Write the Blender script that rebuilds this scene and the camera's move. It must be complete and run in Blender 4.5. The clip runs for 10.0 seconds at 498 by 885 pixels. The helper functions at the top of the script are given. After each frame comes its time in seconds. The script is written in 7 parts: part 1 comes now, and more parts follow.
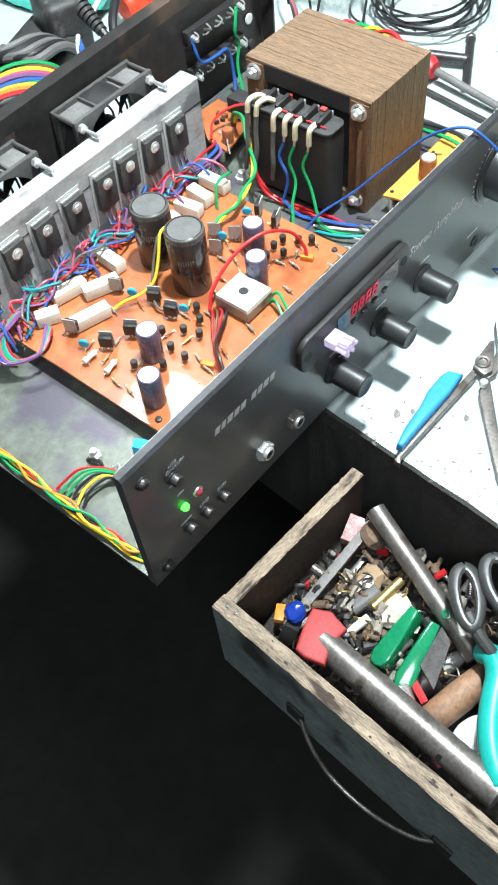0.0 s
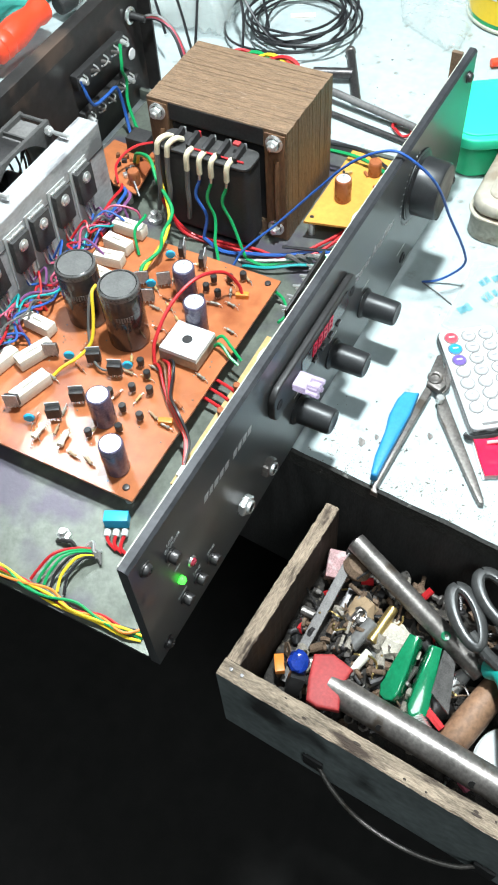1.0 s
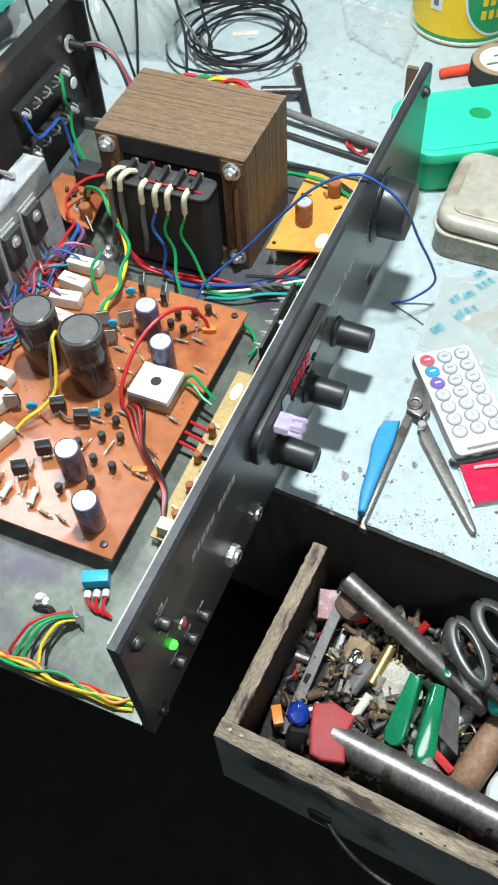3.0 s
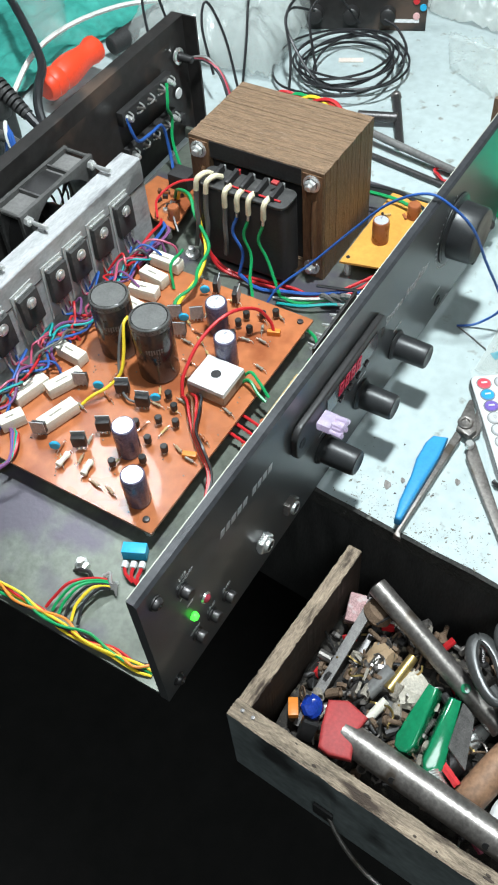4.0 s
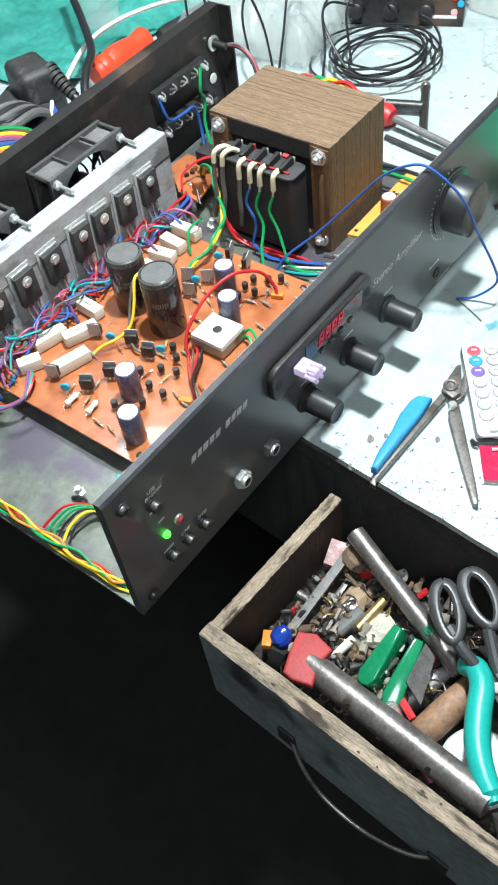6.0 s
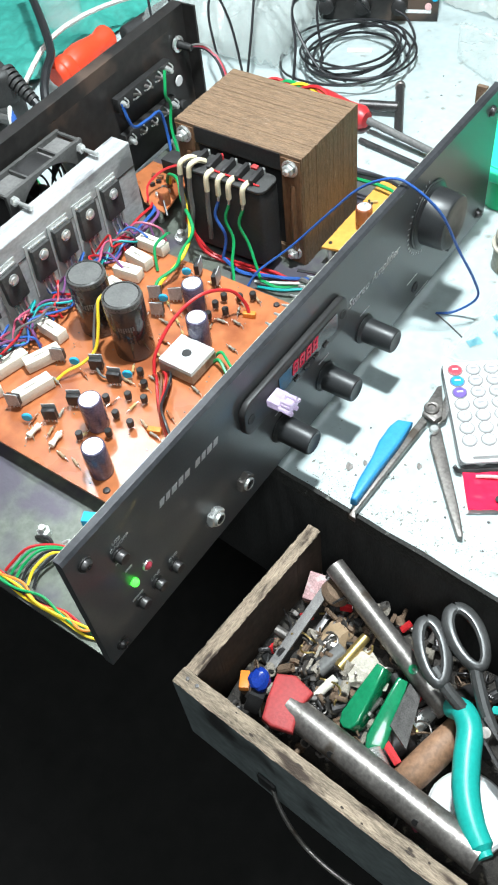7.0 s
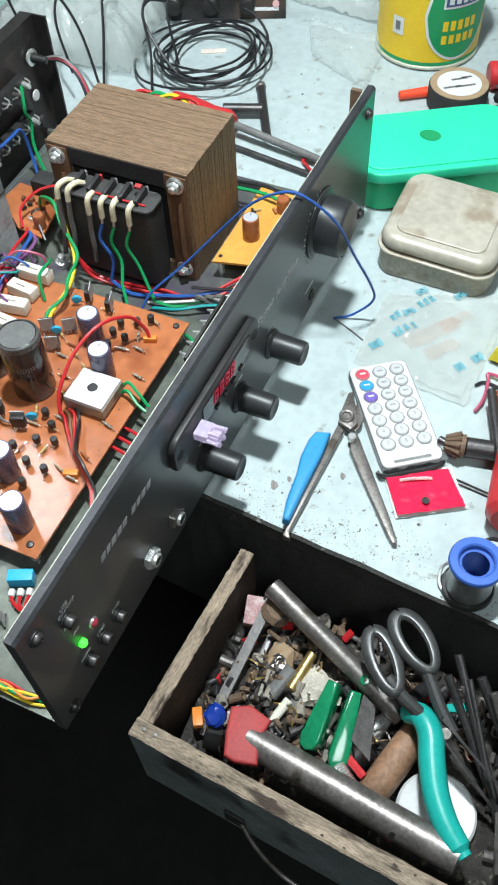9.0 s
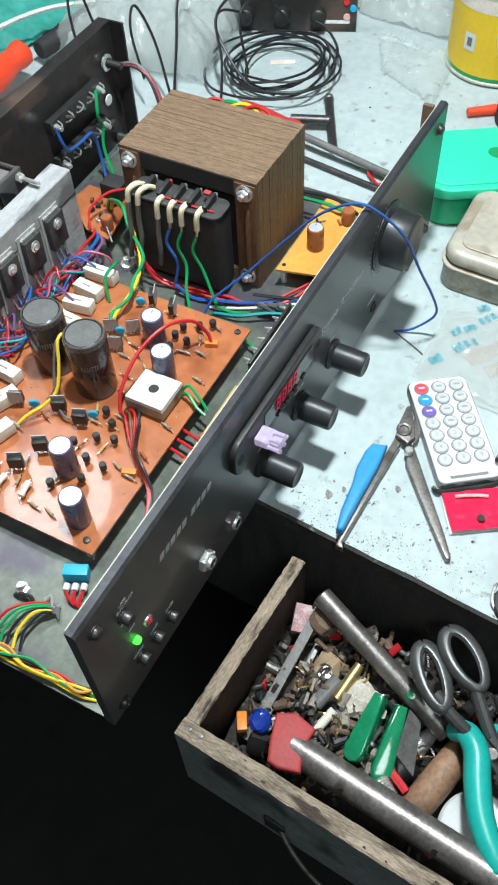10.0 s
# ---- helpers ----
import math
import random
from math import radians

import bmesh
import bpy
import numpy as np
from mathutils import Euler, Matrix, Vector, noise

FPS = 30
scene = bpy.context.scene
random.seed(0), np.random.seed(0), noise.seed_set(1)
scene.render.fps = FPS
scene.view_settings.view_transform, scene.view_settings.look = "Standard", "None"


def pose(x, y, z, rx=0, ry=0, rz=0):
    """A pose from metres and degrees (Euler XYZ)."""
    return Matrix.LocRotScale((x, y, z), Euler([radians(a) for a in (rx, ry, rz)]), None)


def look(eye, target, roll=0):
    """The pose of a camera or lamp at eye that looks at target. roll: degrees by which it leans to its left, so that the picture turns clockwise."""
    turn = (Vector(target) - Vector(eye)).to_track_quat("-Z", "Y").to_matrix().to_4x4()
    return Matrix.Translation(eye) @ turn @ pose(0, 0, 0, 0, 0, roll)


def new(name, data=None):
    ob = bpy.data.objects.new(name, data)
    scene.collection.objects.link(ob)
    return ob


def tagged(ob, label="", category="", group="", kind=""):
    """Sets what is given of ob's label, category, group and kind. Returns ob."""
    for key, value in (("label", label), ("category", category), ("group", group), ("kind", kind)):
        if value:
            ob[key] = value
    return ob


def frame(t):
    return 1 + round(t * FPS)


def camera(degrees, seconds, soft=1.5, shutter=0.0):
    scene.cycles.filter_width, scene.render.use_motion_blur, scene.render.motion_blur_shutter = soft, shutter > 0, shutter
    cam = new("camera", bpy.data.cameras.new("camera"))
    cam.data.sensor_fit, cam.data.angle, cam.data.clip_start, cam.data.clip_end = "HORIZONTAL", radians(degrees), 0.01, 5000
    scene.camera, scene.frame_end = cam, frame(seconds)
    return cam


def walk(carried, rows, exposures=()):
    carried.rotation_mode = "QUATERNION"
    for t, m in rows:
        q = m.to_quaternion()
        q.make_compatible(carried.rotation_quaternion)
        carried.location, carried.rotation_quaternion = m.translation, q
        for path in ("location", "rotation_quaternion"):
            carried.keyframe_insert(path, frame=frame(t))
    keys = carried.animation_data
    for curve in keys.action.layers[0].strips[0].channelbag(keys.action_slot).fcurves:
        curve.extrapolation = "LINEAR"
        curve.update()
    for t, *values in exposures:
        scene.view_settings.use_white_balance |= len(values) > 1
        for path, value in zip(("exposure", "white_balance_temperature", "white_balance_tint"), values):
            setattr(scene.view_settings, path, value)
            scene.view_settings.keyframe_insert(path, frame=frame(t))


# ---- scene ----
cam = camera(32.1, 10.0, 2.1)
PATH = [
    (0, (-0.112, -0.193, 0.447), (0.713, 0.615, -1.186), -6.8),
    (0.5, (-0.115, -0.163, 0.453), (0.781, 0.552, -1.185), -6.8),
    (1, (-0.113, -0.133, 0.453), (0.863, 0.458, -1.19), -4.7),
    (1.5, (-0.109, -0.109, 0.451), (0.884, 0.415, -1.205), -4.6),
    (2, (-0.104, -0.103, 0.446), (0.905, 0.359, -1.218), -4.3),
    (2.2, (-0.1, -0.104, 0.445), (0.922, 0.343, -1.214), -4.2),
    (3.3, (-0.091, -0.114, 0.447), (0.936, 0.448, -1.174), -4.6),
    (3.5, (-0.094, -0.121, 0.448), (0.918, 0.491, -1.165), -4.9),
    (4, (-0.106, -0.141, 0.449), (0.885, 0.565, -1.138), -5.6),
    (4.5, (-0.111, -0.175, 0.452), (0.889, 0.581, -1.106), -5.9),
    (5, (-0.121, -0.198, 0.452), (0.859, 0.606, -1.095), -5.7),
    (5.5, (-0.127, -0.217, 0.452), (0.819, 0.627, -1.095), -7.4),
    (6.8, (-0.099, -0.211, 0.446), (0.797, 0.652, -1.12), -9.3),
    (7, (-0.089, -0.197, 0.446), (0.83, 0.612, -1.135), -8.4),
    (7.5, (-0.074, -0.149, 0.445), (0.881, 0.499, -1.188), -7.3),
    (8, (-0.085, -0.129, 0.439), (0.929, 0.345, -1.218), -4.4),
    (8.5, (-0.082, -0.142, 0.444), (0.972, 0.305, -1.196), -3.2),
    (9, (-0.083, -0.152, 0.453), (0.968, 0.368, -1.167), -3.1),
    (9.5, (-0.091, -0.147, 0.456), (0.939, 0.447, -1.152), -3.6),
    (10, (-0.091, -0.142, 0.455), (0.939, 0.462, -1.15), -3.5),
]
EXPOSURE = [(0.0, 0.62), (0.5, 0.57), (1.0, 0.37), (2.0, 0.06), (3.5, -0.09), (4.5, 0.03), (5.0, 0.06), (5.5, 0.3), (7.0, 0.34), (7.5, 0.34), (8.0, 0.12), (9.0, -0.12), (10.0, -0.14)]
walk(cam, [(t, look(eye, target, roll)) for t, eye, target, roll in PATH], [(t, e + 0.12, 6200, 9) for t, e in EXPOSURE])

# ---- world, lamps ----
world = bpy.data.worlds.new("room_air")
scene.world = world
world.use_nodes = True
world.node_tree.nodes["Background"].inputs[0].default_value = (0.75, 0.85, 0.9, 1)
world.node_tree.nodes["Background"].inputs[1].default_value = 0.085


def area_lamp(name, eye, target, size, power, colour):
    lamp = bpy.data.lights.new(name, "AREA")
    lamp.shape, lamp.size, lamp.energy, lamp.color = "DISK", size, power, colour
    ob = new(name, lamp)
    ob.matrix_world = look(eye, target)
    return ob


area_lamp("work_lamp", (0.285, 0.015, 0.95), (0.285, 0.015, 0.0), 0.07, 14.6, (0.93, 1.0, 0.99))
# Unseen soft fill, added on the camera's side to brighten upright faces.
area_lamp("front_fill_lamp", (-0.75, -0.75, 1.8), (0.2, 0.05, 0.0), 0.6, 13.0, (0.93, 1.0, 0.99))
area_lamp("back_lamp", (0.58, 0.72, 1.1), (0.2, 0.1, 0.0), 0.22, 3.6, (0.95, 0.98, 1.0))


# ---- materials ----
def material(name, col, rough=0.5, metal=0.0, var=0.2, scale=60.0, bump=0.0, grain=9.0, stretch=(1, 1, 1), dirt=None, dirt_at=0.62,
             dirt_scale=25.0, clear=0.0, glow=0.0, coat=0.0, ior=1.45, rough_var=0.12, apart=False):
    m = bpy.data.materials.new(name)
    m.use_nodes = True
    nodes, links = m.node_tree.nodes, m.node_tree.links
    shader = nodes["Principled BSDF"]
    place = nodes.new("ShaderNodeTexCoord")
    mapping = nodes.new("ShaderNodeMapping")
    mapping.inputs["Scale"].default_value = stretch
    links.new(place.outputs["Object"], mapping.inputs["Vector"])
    if apart:
        own, far = nodes.new("ShaderNodeObjectInfo"), nodes.new("ShaderNodeMath")
        far.operation = "MULTIPLY"
        far.inputs[1].default_value = 40.0
        links.new(own.outputs["Random"], far.inputs[0])
        links.new(far.outputs[0], mapping.inputs["Location"])

    def noise_at(s, detail=4.0):
        n = nodes.new("ShaderNodeTexNoise")
        n.inputs["Scale"].default_value, n.inputs["Detail"].default_value = s, detail
        links.new(mapping.outputs["Vector"], n.inputs["Vector"])
        return n.outputs["Fac"]

    coarse, fine = noise_at(scale), noise_at(scale * grain)
    both = nodes.new("ShaderNodeMath")
    both.operation = "ADD"
    links.new(coarse, both.inputs[0])
    links.new(fine, both.inputs[1])
    spread = nodes.new("ShaderNodeMapRange")
    spread.inputs["From Min"].default_value, spread.inputs["From Max"].default_value = 0.7, 1.3
    links.new(both.outputs[0], spread.inputs["Value"])
    mix = nodes.new("ShaderNodeMix")
    mix.data_type = "RGBA"
    mix.inputs["A"].default_value = (*[c * (1 - var) for c in col], 1)
    mix.inputs["B"].default_value = (*[min(1.0, c * (1 + var)) for c in col], 1)
    links.new(spread.outputs[0], mix.inputs["Factor"])
    out = mix.outputs["Result"]
    if dirt:
        spots = noise_at(dirt_scale, 8.0)
        ramp = nodes.new("ShaderNodeMapRange")
        ramp.inputs["From Min"].default_value, ramp.inputs["From Max"].default_value = dirt_at, dirt_at + 0.1
        links.new(spots, ramp.inputs["Value"])
        over = nodes.new("ShaderNodeMix")
        over.data_type = "RGBA"
        over.inputs["B"].default_value = (*dirt, 1)
        links.new(ramp.outputs[0], over.inputs["Factor"])
        links.new(out, over.inputs["A"])
        out = over.outputs["Result"]
    links.new(out, shader.inputs["Base Color"])
    wear = nodes.new("ShaderNodeMapRange")
    wear.inputs["To Min"].default_value, wear.inputs["To Max"].default_value = max(0.02, rough - rough_var), min(1.0, rough + rough_var)
    links.new(coarse, wear.inputs["Value"])
    links.new(wear.outputs[0], shader.inputs["Roughness"])
    shader.inputs["Metallic"].default_value = metal
    shader.inputs["IOR"].default_value = ior
    shader.inputs["Transmission Weight"].default_value = clear
    shader.inputs["Coat Weight"].default_value = coat
    if glow:
        shader.inputs["Emission Color"].default_value = (*col, 1)
        shader.inputs["Emission Strength"].default_value = glow
    if bump:
        b = nodes.new("ShaderNodeBump")
        b.inputs["Strength"].default_value, b.inputs["Distance"].default_value = bump, 0.001
        links.new(fine, b.inputs["Height"])
        links.new(b.outputs[0], shader.inputs["Normal"])
    return m


def film_material(name, col, share, rough=0.15):
    """A thin clear film: part of the light passes straight through."""
    m = material(name, col, rough, var=0.1, scale=40, bump=0.4, grain=3)
    nodes, links = m.node_tree.nodes, m.node_tree.links
    pass_on, mix = nodes.new("ShaderNodeBsdfTransparent"), nodes.new("ShaderNodeMixShader")
    mix.inputs[0].default_value = share
    links.new(nodes["Principled BSDF"].outputs[0], mix.inputs[1])
    links.new(pass_on.outputs[0], mix.inputs[2])
    links.new(mix.outputs[0], nodes["Material Output"].inputs["Surface"])
    return m


TABLE = material("pale_table_paint", (0.42, 0.485, 0.485), 0.5, var=0.11, scale=14, bump=0.15, dirt=(0.25, 0.255, 0.23), dirt_at=0.63, dirt_scale=85)
TABLE_EDGE = material("worn_board_edge", (0.035, 0.034, 0.031), 0.8, var=0.5, scale=60, bump=0.6, dirt=(0.3, 0.3, 0.27), dirt_at=0.68, dirt_scale=110)
BLACK_WOOD = material("blackened_wood", (0.032, 0.031, 0.03), 0.7, var=0.4, scale=20, bump=0.3, stretch=(1, 6, 1))
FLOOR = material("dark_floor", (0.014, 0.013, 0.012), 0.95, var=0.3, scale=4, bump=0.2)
WALL = material("dim_wall_paint", (0.55, 0.58, 0.56), 0.85, var=0.1, scale=2, bump=0.1)
PANEL = material("satin_black_paint", (0.088, 0.09, 0.092), 0.36, var=0.15, scale=30, bump=0.05, grain=40, rough_var=0.04, coat=0.15)
PANEL_RIM = material("worn_grey_rim", (0.045, 0.046, 0.05), 0.36, 0.15, var=0.3, scale=40, bump=0.1)
BARE_EDGE = material("bare_sheet_edge", (0.42, 0.42, 0.36), 0.55, 0.2, var=0.2, scale=80)
STEEL_SHEET = material("zinc_plated_sheet", (0.15, 0.165, 0.138), 0.34, 0.4, var=0.28, scale=24, bump=0.12, dirt=(0.105, 0.096, 0.118), dirt_at=0.5, dirt_scale=15)
BACK_BLACK = material("black_sheet_metal", (0.022, 0.02, 0.019), 0.45, var=0.4, scale=16, bump=0.1, dirt=(0.09, 0.06, 0.045), dirt_at=0.55, dirt_scale=14)
PCB = material("orange_circuit_board", (0.40, 0.132, 0.05), 0.3, var=0.18, scale=16, bump=0.06, dirt=(0.26, 0.072, 0.026), dirt_at=0.53, dirt_scale=22, coat=0.25)
PCB_EDGE = material("brown_board_edge", (0.13, 0.05, 0.02), 0.7, var=0.3)
TAN_BOARD = material("tan_strip_board", (0.46, 0.32, 0.13), 0.5, var=0.2, scale=60, bump=0.1)
YELLOW_BOARD = material("yellow_circuit_board", (0.62, 0.31, 0.06), 0.5, var=0.12, scale=30, bump=0.05)
ALU = material("milled_aluminium", (0.45, 0.455, 0.46), 0.5, 0.3, var=0.22, scale=34, bump=0.2, stretch=(1, 4, 2), dirt=(0.24, 0.24, 0.245), dirt_at=0.55, dirt_scale=30)
CHROME = material("bright_plated_steel", (0.78, 0.78, 0.76), 0.3, 0.75, var=0.1, scale=120)
DULL_STEEL = material("dull_steel", (0.23, 0.21, 0.195), 0.4, 0.7, var=0.35, scale=50, bump=0.15, dirt=(0.13, 0.105, 0.085), dirt_at=0.56, dirt_scale=55)
DARK_STEEL = material("dark_oiled_steel", (0.085, 0.08, 0.08), 0.4, 0.7, var=0.35, scale=70, bump=0.1)
FILE_STEEL = material("worn_file_steel", (0.16, 0.15, 0.145), 0.55, 0.4, var=0.4, scale=150, bump=0.3)
MARK_GREY = material("soft_grey_print", (0.3, 0.3, 0.31), 0.6, var=0.1, scale=200)
RUST = material("rusty_steel", (0.18, 0.12, 0.08), 0.7, 0.3, var=0.5, scale=120, bump=0.4)
BRASS = material("tarnished_brass", (0.5, 0.36, 0.14), 0.4, 0.85, var=0.3, scale=100)
CORE = material("varnished_core_plates", (0.2, 0.128, 0.077), 0.52, 0.08, var=0.5, scale=14, bump=0.3, grain=5, stretch=(60, 9, 9), rough_var=0.1, apart=True, dirt=(0.33, 0.25, 0.19), dirt_at=0.64, dirt_scale=13)
CORE_LEG = material("brown_varnished_leg", (0.17, 0.085, 0.042), 0.55, 0.1, var=0.4, scale=30, bump=0.2, stretch=(3, 3, 0.6))
BLACK_PLASTIC = material("black_plastic", (0.026, 0.025, 0.025), 0.4, var=0.3, scale=80, bump=0.05)
DUSTY_BLACK = material("dusty_black_plastic", (0.045, 0.044, 0.043), 0.5, var=0.4, scale=120, bump=0.1, dirt=(0.11, 0.105, 0.1), dirt_at=0.6, dirt_scale=90)
KNOB = material("black_knob_plastic", (0.024, 0.025, 0.026), 0.38, var=0.2, scale=120, bump=0.04)
MATT_BLACK = material("matt_black_tape", (0.024, 0.023, 0.023), 0.65, var=0.35, scale=60, bump=0.2)
SLEEVE = material("black_capacitor_sleeve", (0.025, 0.022, 0.022), 0.22, var=0.35, scale=50, bump=0.05, coat=0.3)
# Real sleeve fold, greyer than the sleeve: the rim highlight is in its colour.
FOLD = material("sleeve_fold_highlight", (0.09, 0.088, 0.085), 0.3, var=0.5, scale=200, coat=0.3)
CAP_TOP = material("grey_capacitor_top", (0.13, 0.13, 0.125), 0.45, 0.2, var=0.2, scale=90, bump=0.05)
BLUE_SLEEVE = material("violet_capacitor_sleeve", (0.10, 0.09, 0.15), 0.25, var=0.3, scale=90, coat=0.3)
BROWN_SLEEVE = material("brown_capacitor_sleeve", (0.33, 0.11, 0.045), 0.3, var=0.2, scale=90)
ALU_TOP = material("capacitor_can_top", (0.8, 0.82, 0.88), 0.3, 0.5, var=0.08, scale=150)
CERAMIC = material("cream_cement_body", (0.74, 0.70, 0.60), 0.75, var=0.1, scale=90, bump=0.2)
WHITE = material("white_plastic", (0.66, 0.665, 0.66), 0.4, var=0.05, scale=60)
FAN_GREY = material("smoky_fan_plastic", (0.085, 0.083, 0.08), 0.35, var=0.3, scale=40)
GREY_PLASTIC = material("smoked_grey_plastic", (0.16, 0.155, 0.15), 0.35, var=0.25, scale=50)
PRINT = material("pale_grey_print", (0.66, 0.66, 0.66), 0.6, var=0.3, scale=300)
OLD_WOOD = material("raw_worn_wood", (0.275, 0.215, 0.158), 0.9, var=0.55, scale=44, bump=1.0, grain=7, stretch=(5, 1.0, 5), dirt=(0.06, 0.042, 0.032), dirt_at=0.545, dirt_scale=30)
OLD_WOOD_SIDE = material("raw_worn_side_wood", (0.31, 0.24, 0.175), 0.9, var=0.55, scale=44, bump=1.0, grain=7, stretch=(1.0, 5, 5), dirt=(0.06, 0.042, 0.032), dirt_at=0.56, dirt_scale=30)
# Darker brown for board faces below the raw tops, and for the gouges.
DRAWER_INSIDE = material("dark_brown_wood", (0.055, 0.038, 0.028), 0.75, var=0.4, scale=20, bump=0.3)
DRAWER_FRONT = material("grey_green_drawer_paint", (0.19, 0.215, 0.215), 0.6, var=0.3, scale=18, bump=0.2, dirt=(0.04, 0.04, 0.04), dirt_at=0.6, dirt_scale=12)
HANDLE_WOOD = material("brown_tool_wood", (0.26, 0.145, 0.085), 0.55, var=0.4, scale=40, bump=0.3, stretch=(1, 1, 1))
GREEN_LED = material("lit_green_lamp", (0.08, 1.0, 0.05), 0.3, glow=2.2, var=0.05)
RED_LENS = material("red_lamp_lens", (0.45, 0.05, 0.08), 0.15, var=0.1, coat=0.5)
RED_DISPLAY = material("red_segment_display", (0.5, 0.012, 0.05), 0.3, var=0.5, scale=500, glow=0.22)
# Clear plastic brightened by a faint emission; the drive has no lamp.
VIOLET = material("glowing_violet_plastic", (0.80, 0.68, 0.94), 0.1, var=0.35, scale=260, clear=0.6, glow=0.12, bump=0.5)
GREEN_BOX = material("green_tub_plastic", (0.02, 0.46, 0.20), 0.38, var=0.08, scale=20)
GREEN_LID = material("mint_lid_plastic", (0.045, 0.66, 0.36), 0.4, var=0.06, scale=20, bump=0.02)
TIN = material("scuffed_beige_tin", (0.47, 0.43, 0.355), 0.42, 0.15, var=0.16, scale=20, bump=0.1, dirt=(0.33, 0.27, 0.2), dirt_at=0.55, dirt_scale=26)
TIN_DARK = material("tarnished_tin_side", (0.31, 0.285, 0.235), 0.45, 0.35, var=0.25, scale=40, bump=0.1, dirt=(0.17, 0.13, 0.09), dirt_at=0.56, dirt_scale=50)
YELLOW = material("yellow_label_paint", (0.78, 0.52, 0.02), 0.4, var=0.06, scale=30)
LABEL_GREEN = material("green_label_paint", (0.02, 0.28, 0.10), 0.4, var=0.06, scale=30)
LABEL_BLUE = material("dark_blue_label_paint", (0.05, 0.08, 0.2), 0.4, var=0.06)
CAN_TIN = material("dusty_pale_tin", (0.5, 0.5, 0.4), 0.5, 0.2, var=0.15, scale=40)
TAN_RING = material("brown_paper_ring", (0.36, 0.25, 0.15), 0.7, var=0.15, scale=80)
ORANGE_RED = material("orange_red_plastic", (0.85, 0.07, 0.025), 0.4, var=0.08, scale=40)
RED = material("red_plastic", (0.55, 0.035, 0.04), 0.4, var=0.15, scale=60)
DUSTY_RED = material("faded_red_plastic", (0.38, 0.042, 0.042), 0.6, var=0.2, scale=60, bump=0.15)
FOIL_RED = material("glossy_red_packet", (0.80, 0.02, 0.07), 0.2, var=0.12, scale=60, bump=0.5, grain=2, coat=0.5)
BLUE_GRIP = material("sky_blue_grip", (0.04, 0.28, 0.58), 0.45, var=0.1, scale=60, bump=0.1)
TEAL_GRIP = material("teal_dipped_grip", (0.02, 0.36, 0.31), 0.35, var=0.12, scale=50, bump=0.05)
TEAL_CLOTH = material("teal_cloth", (0.05, 0.32, 0.265), 0.55, var=0.25, scale=14, bump=0.2)
SPOOL_BLUE = material("blue_spool_plastic", (0.05, 0.13, 0.48), 0.4, var=0.12, scale=60, bump=0.08)
DEEP_BLUE = material("deep_blue_clear_plastic", (0.015, 0.05, 0.36), 0.15, var=0.3, scale=120, coat=0.4, clear=0.3)
SOLDER = material("solder_wire", (0.30, 0.30, 0.30), 0.35, 0.7, var=0.3, scale=300, stretch=(1, 1, 6))
BOTTLE_GREEN = material("green_clear_plastic", (0.02, 0.30, 0.13), 0.15, var=0.2, scale=50, clear=0.35, coat=0.4)
PALE_STUFF = material("pale_scrap", (0.55, 0.50, 0.42), 0.7, var=0.3, scale=90, bump=0.3)
FADED_CARTON = material("stained_pink_carton", (0.42, 0.24, 0.24), 0.6, var=0.5, scale=110, dirt=(0.5, 0.46, 0.44), dirt_at=0.52, dirt_scale=90)
PINK = material("faded_pink_print", (0.72, 0.42, 0.42), 0.5, var=0.3, scale=120)
CYAN_BLOCK = material("cyan_terminal_plastic", (0.03, 0.38, 0.65), 0.45, var=0.08)
YELLOW_FILM = material("yellow_plastic_film", (0.85, 0.68, 0.03), 0.35, var=0.1, scale=60, bump=0.4, grain=2)
POUCH = film_material("glass_clear_film", (0.8, 0.82, 0.82), 0.9)
FILM = film_material("clear_plastic_film", (0.62, 0.68, 0.66), 0.68, 0.12)
FILM_DENSE = film_material("milky_plastic_film", (0.58, 0.62, 0.59), 0.5, 0.14)
PALE_PRINT = film_material("cyan_bag_print", (0.1, 0.42, 0.52), 0.5, 0.4)
BLUSH_FILM = film_material("peach_bag_print", (0.66, 0.44, 0.34), 0.82, 0.4)
BAG_BLUSH = material("peach_bag_print", (0.72, 0.62, 0.55), 0.5, var=0.12, scale=60)
MICA = film_material("milky_mica_pad", (0.62, 0.62, 0.6), 0.35, 0.25)
WIRES = {n: material(n + "_wire_cover", c, 0.4, var=0.12, scale=80) for n, c in {
    "red": (0.50, 0.02, 0.025), "blue": (0.03, 0.10, 0.36), "green": (0.015, 0.29, 0.09), "yellow": (0.78, 0.56, 0.03),
    "black": (0.02, 0.02, 0.022), "grey": (0.13, 0.125, 0.12), "white": (0.7, 0.7, 0.66), "violet": (0.20, 0.075, 0.20),
    "pink": (0.45, 0.085, 0.15), "teal": (0.02, 0.32, 0.32), "cream": (0.72, 0.64, 0.45), "orange": (0.7, 0.22, 0.03), "brown": (0.16, 0.07, 0.035)}.items()}


# ---- building helpers ----
AT = {}


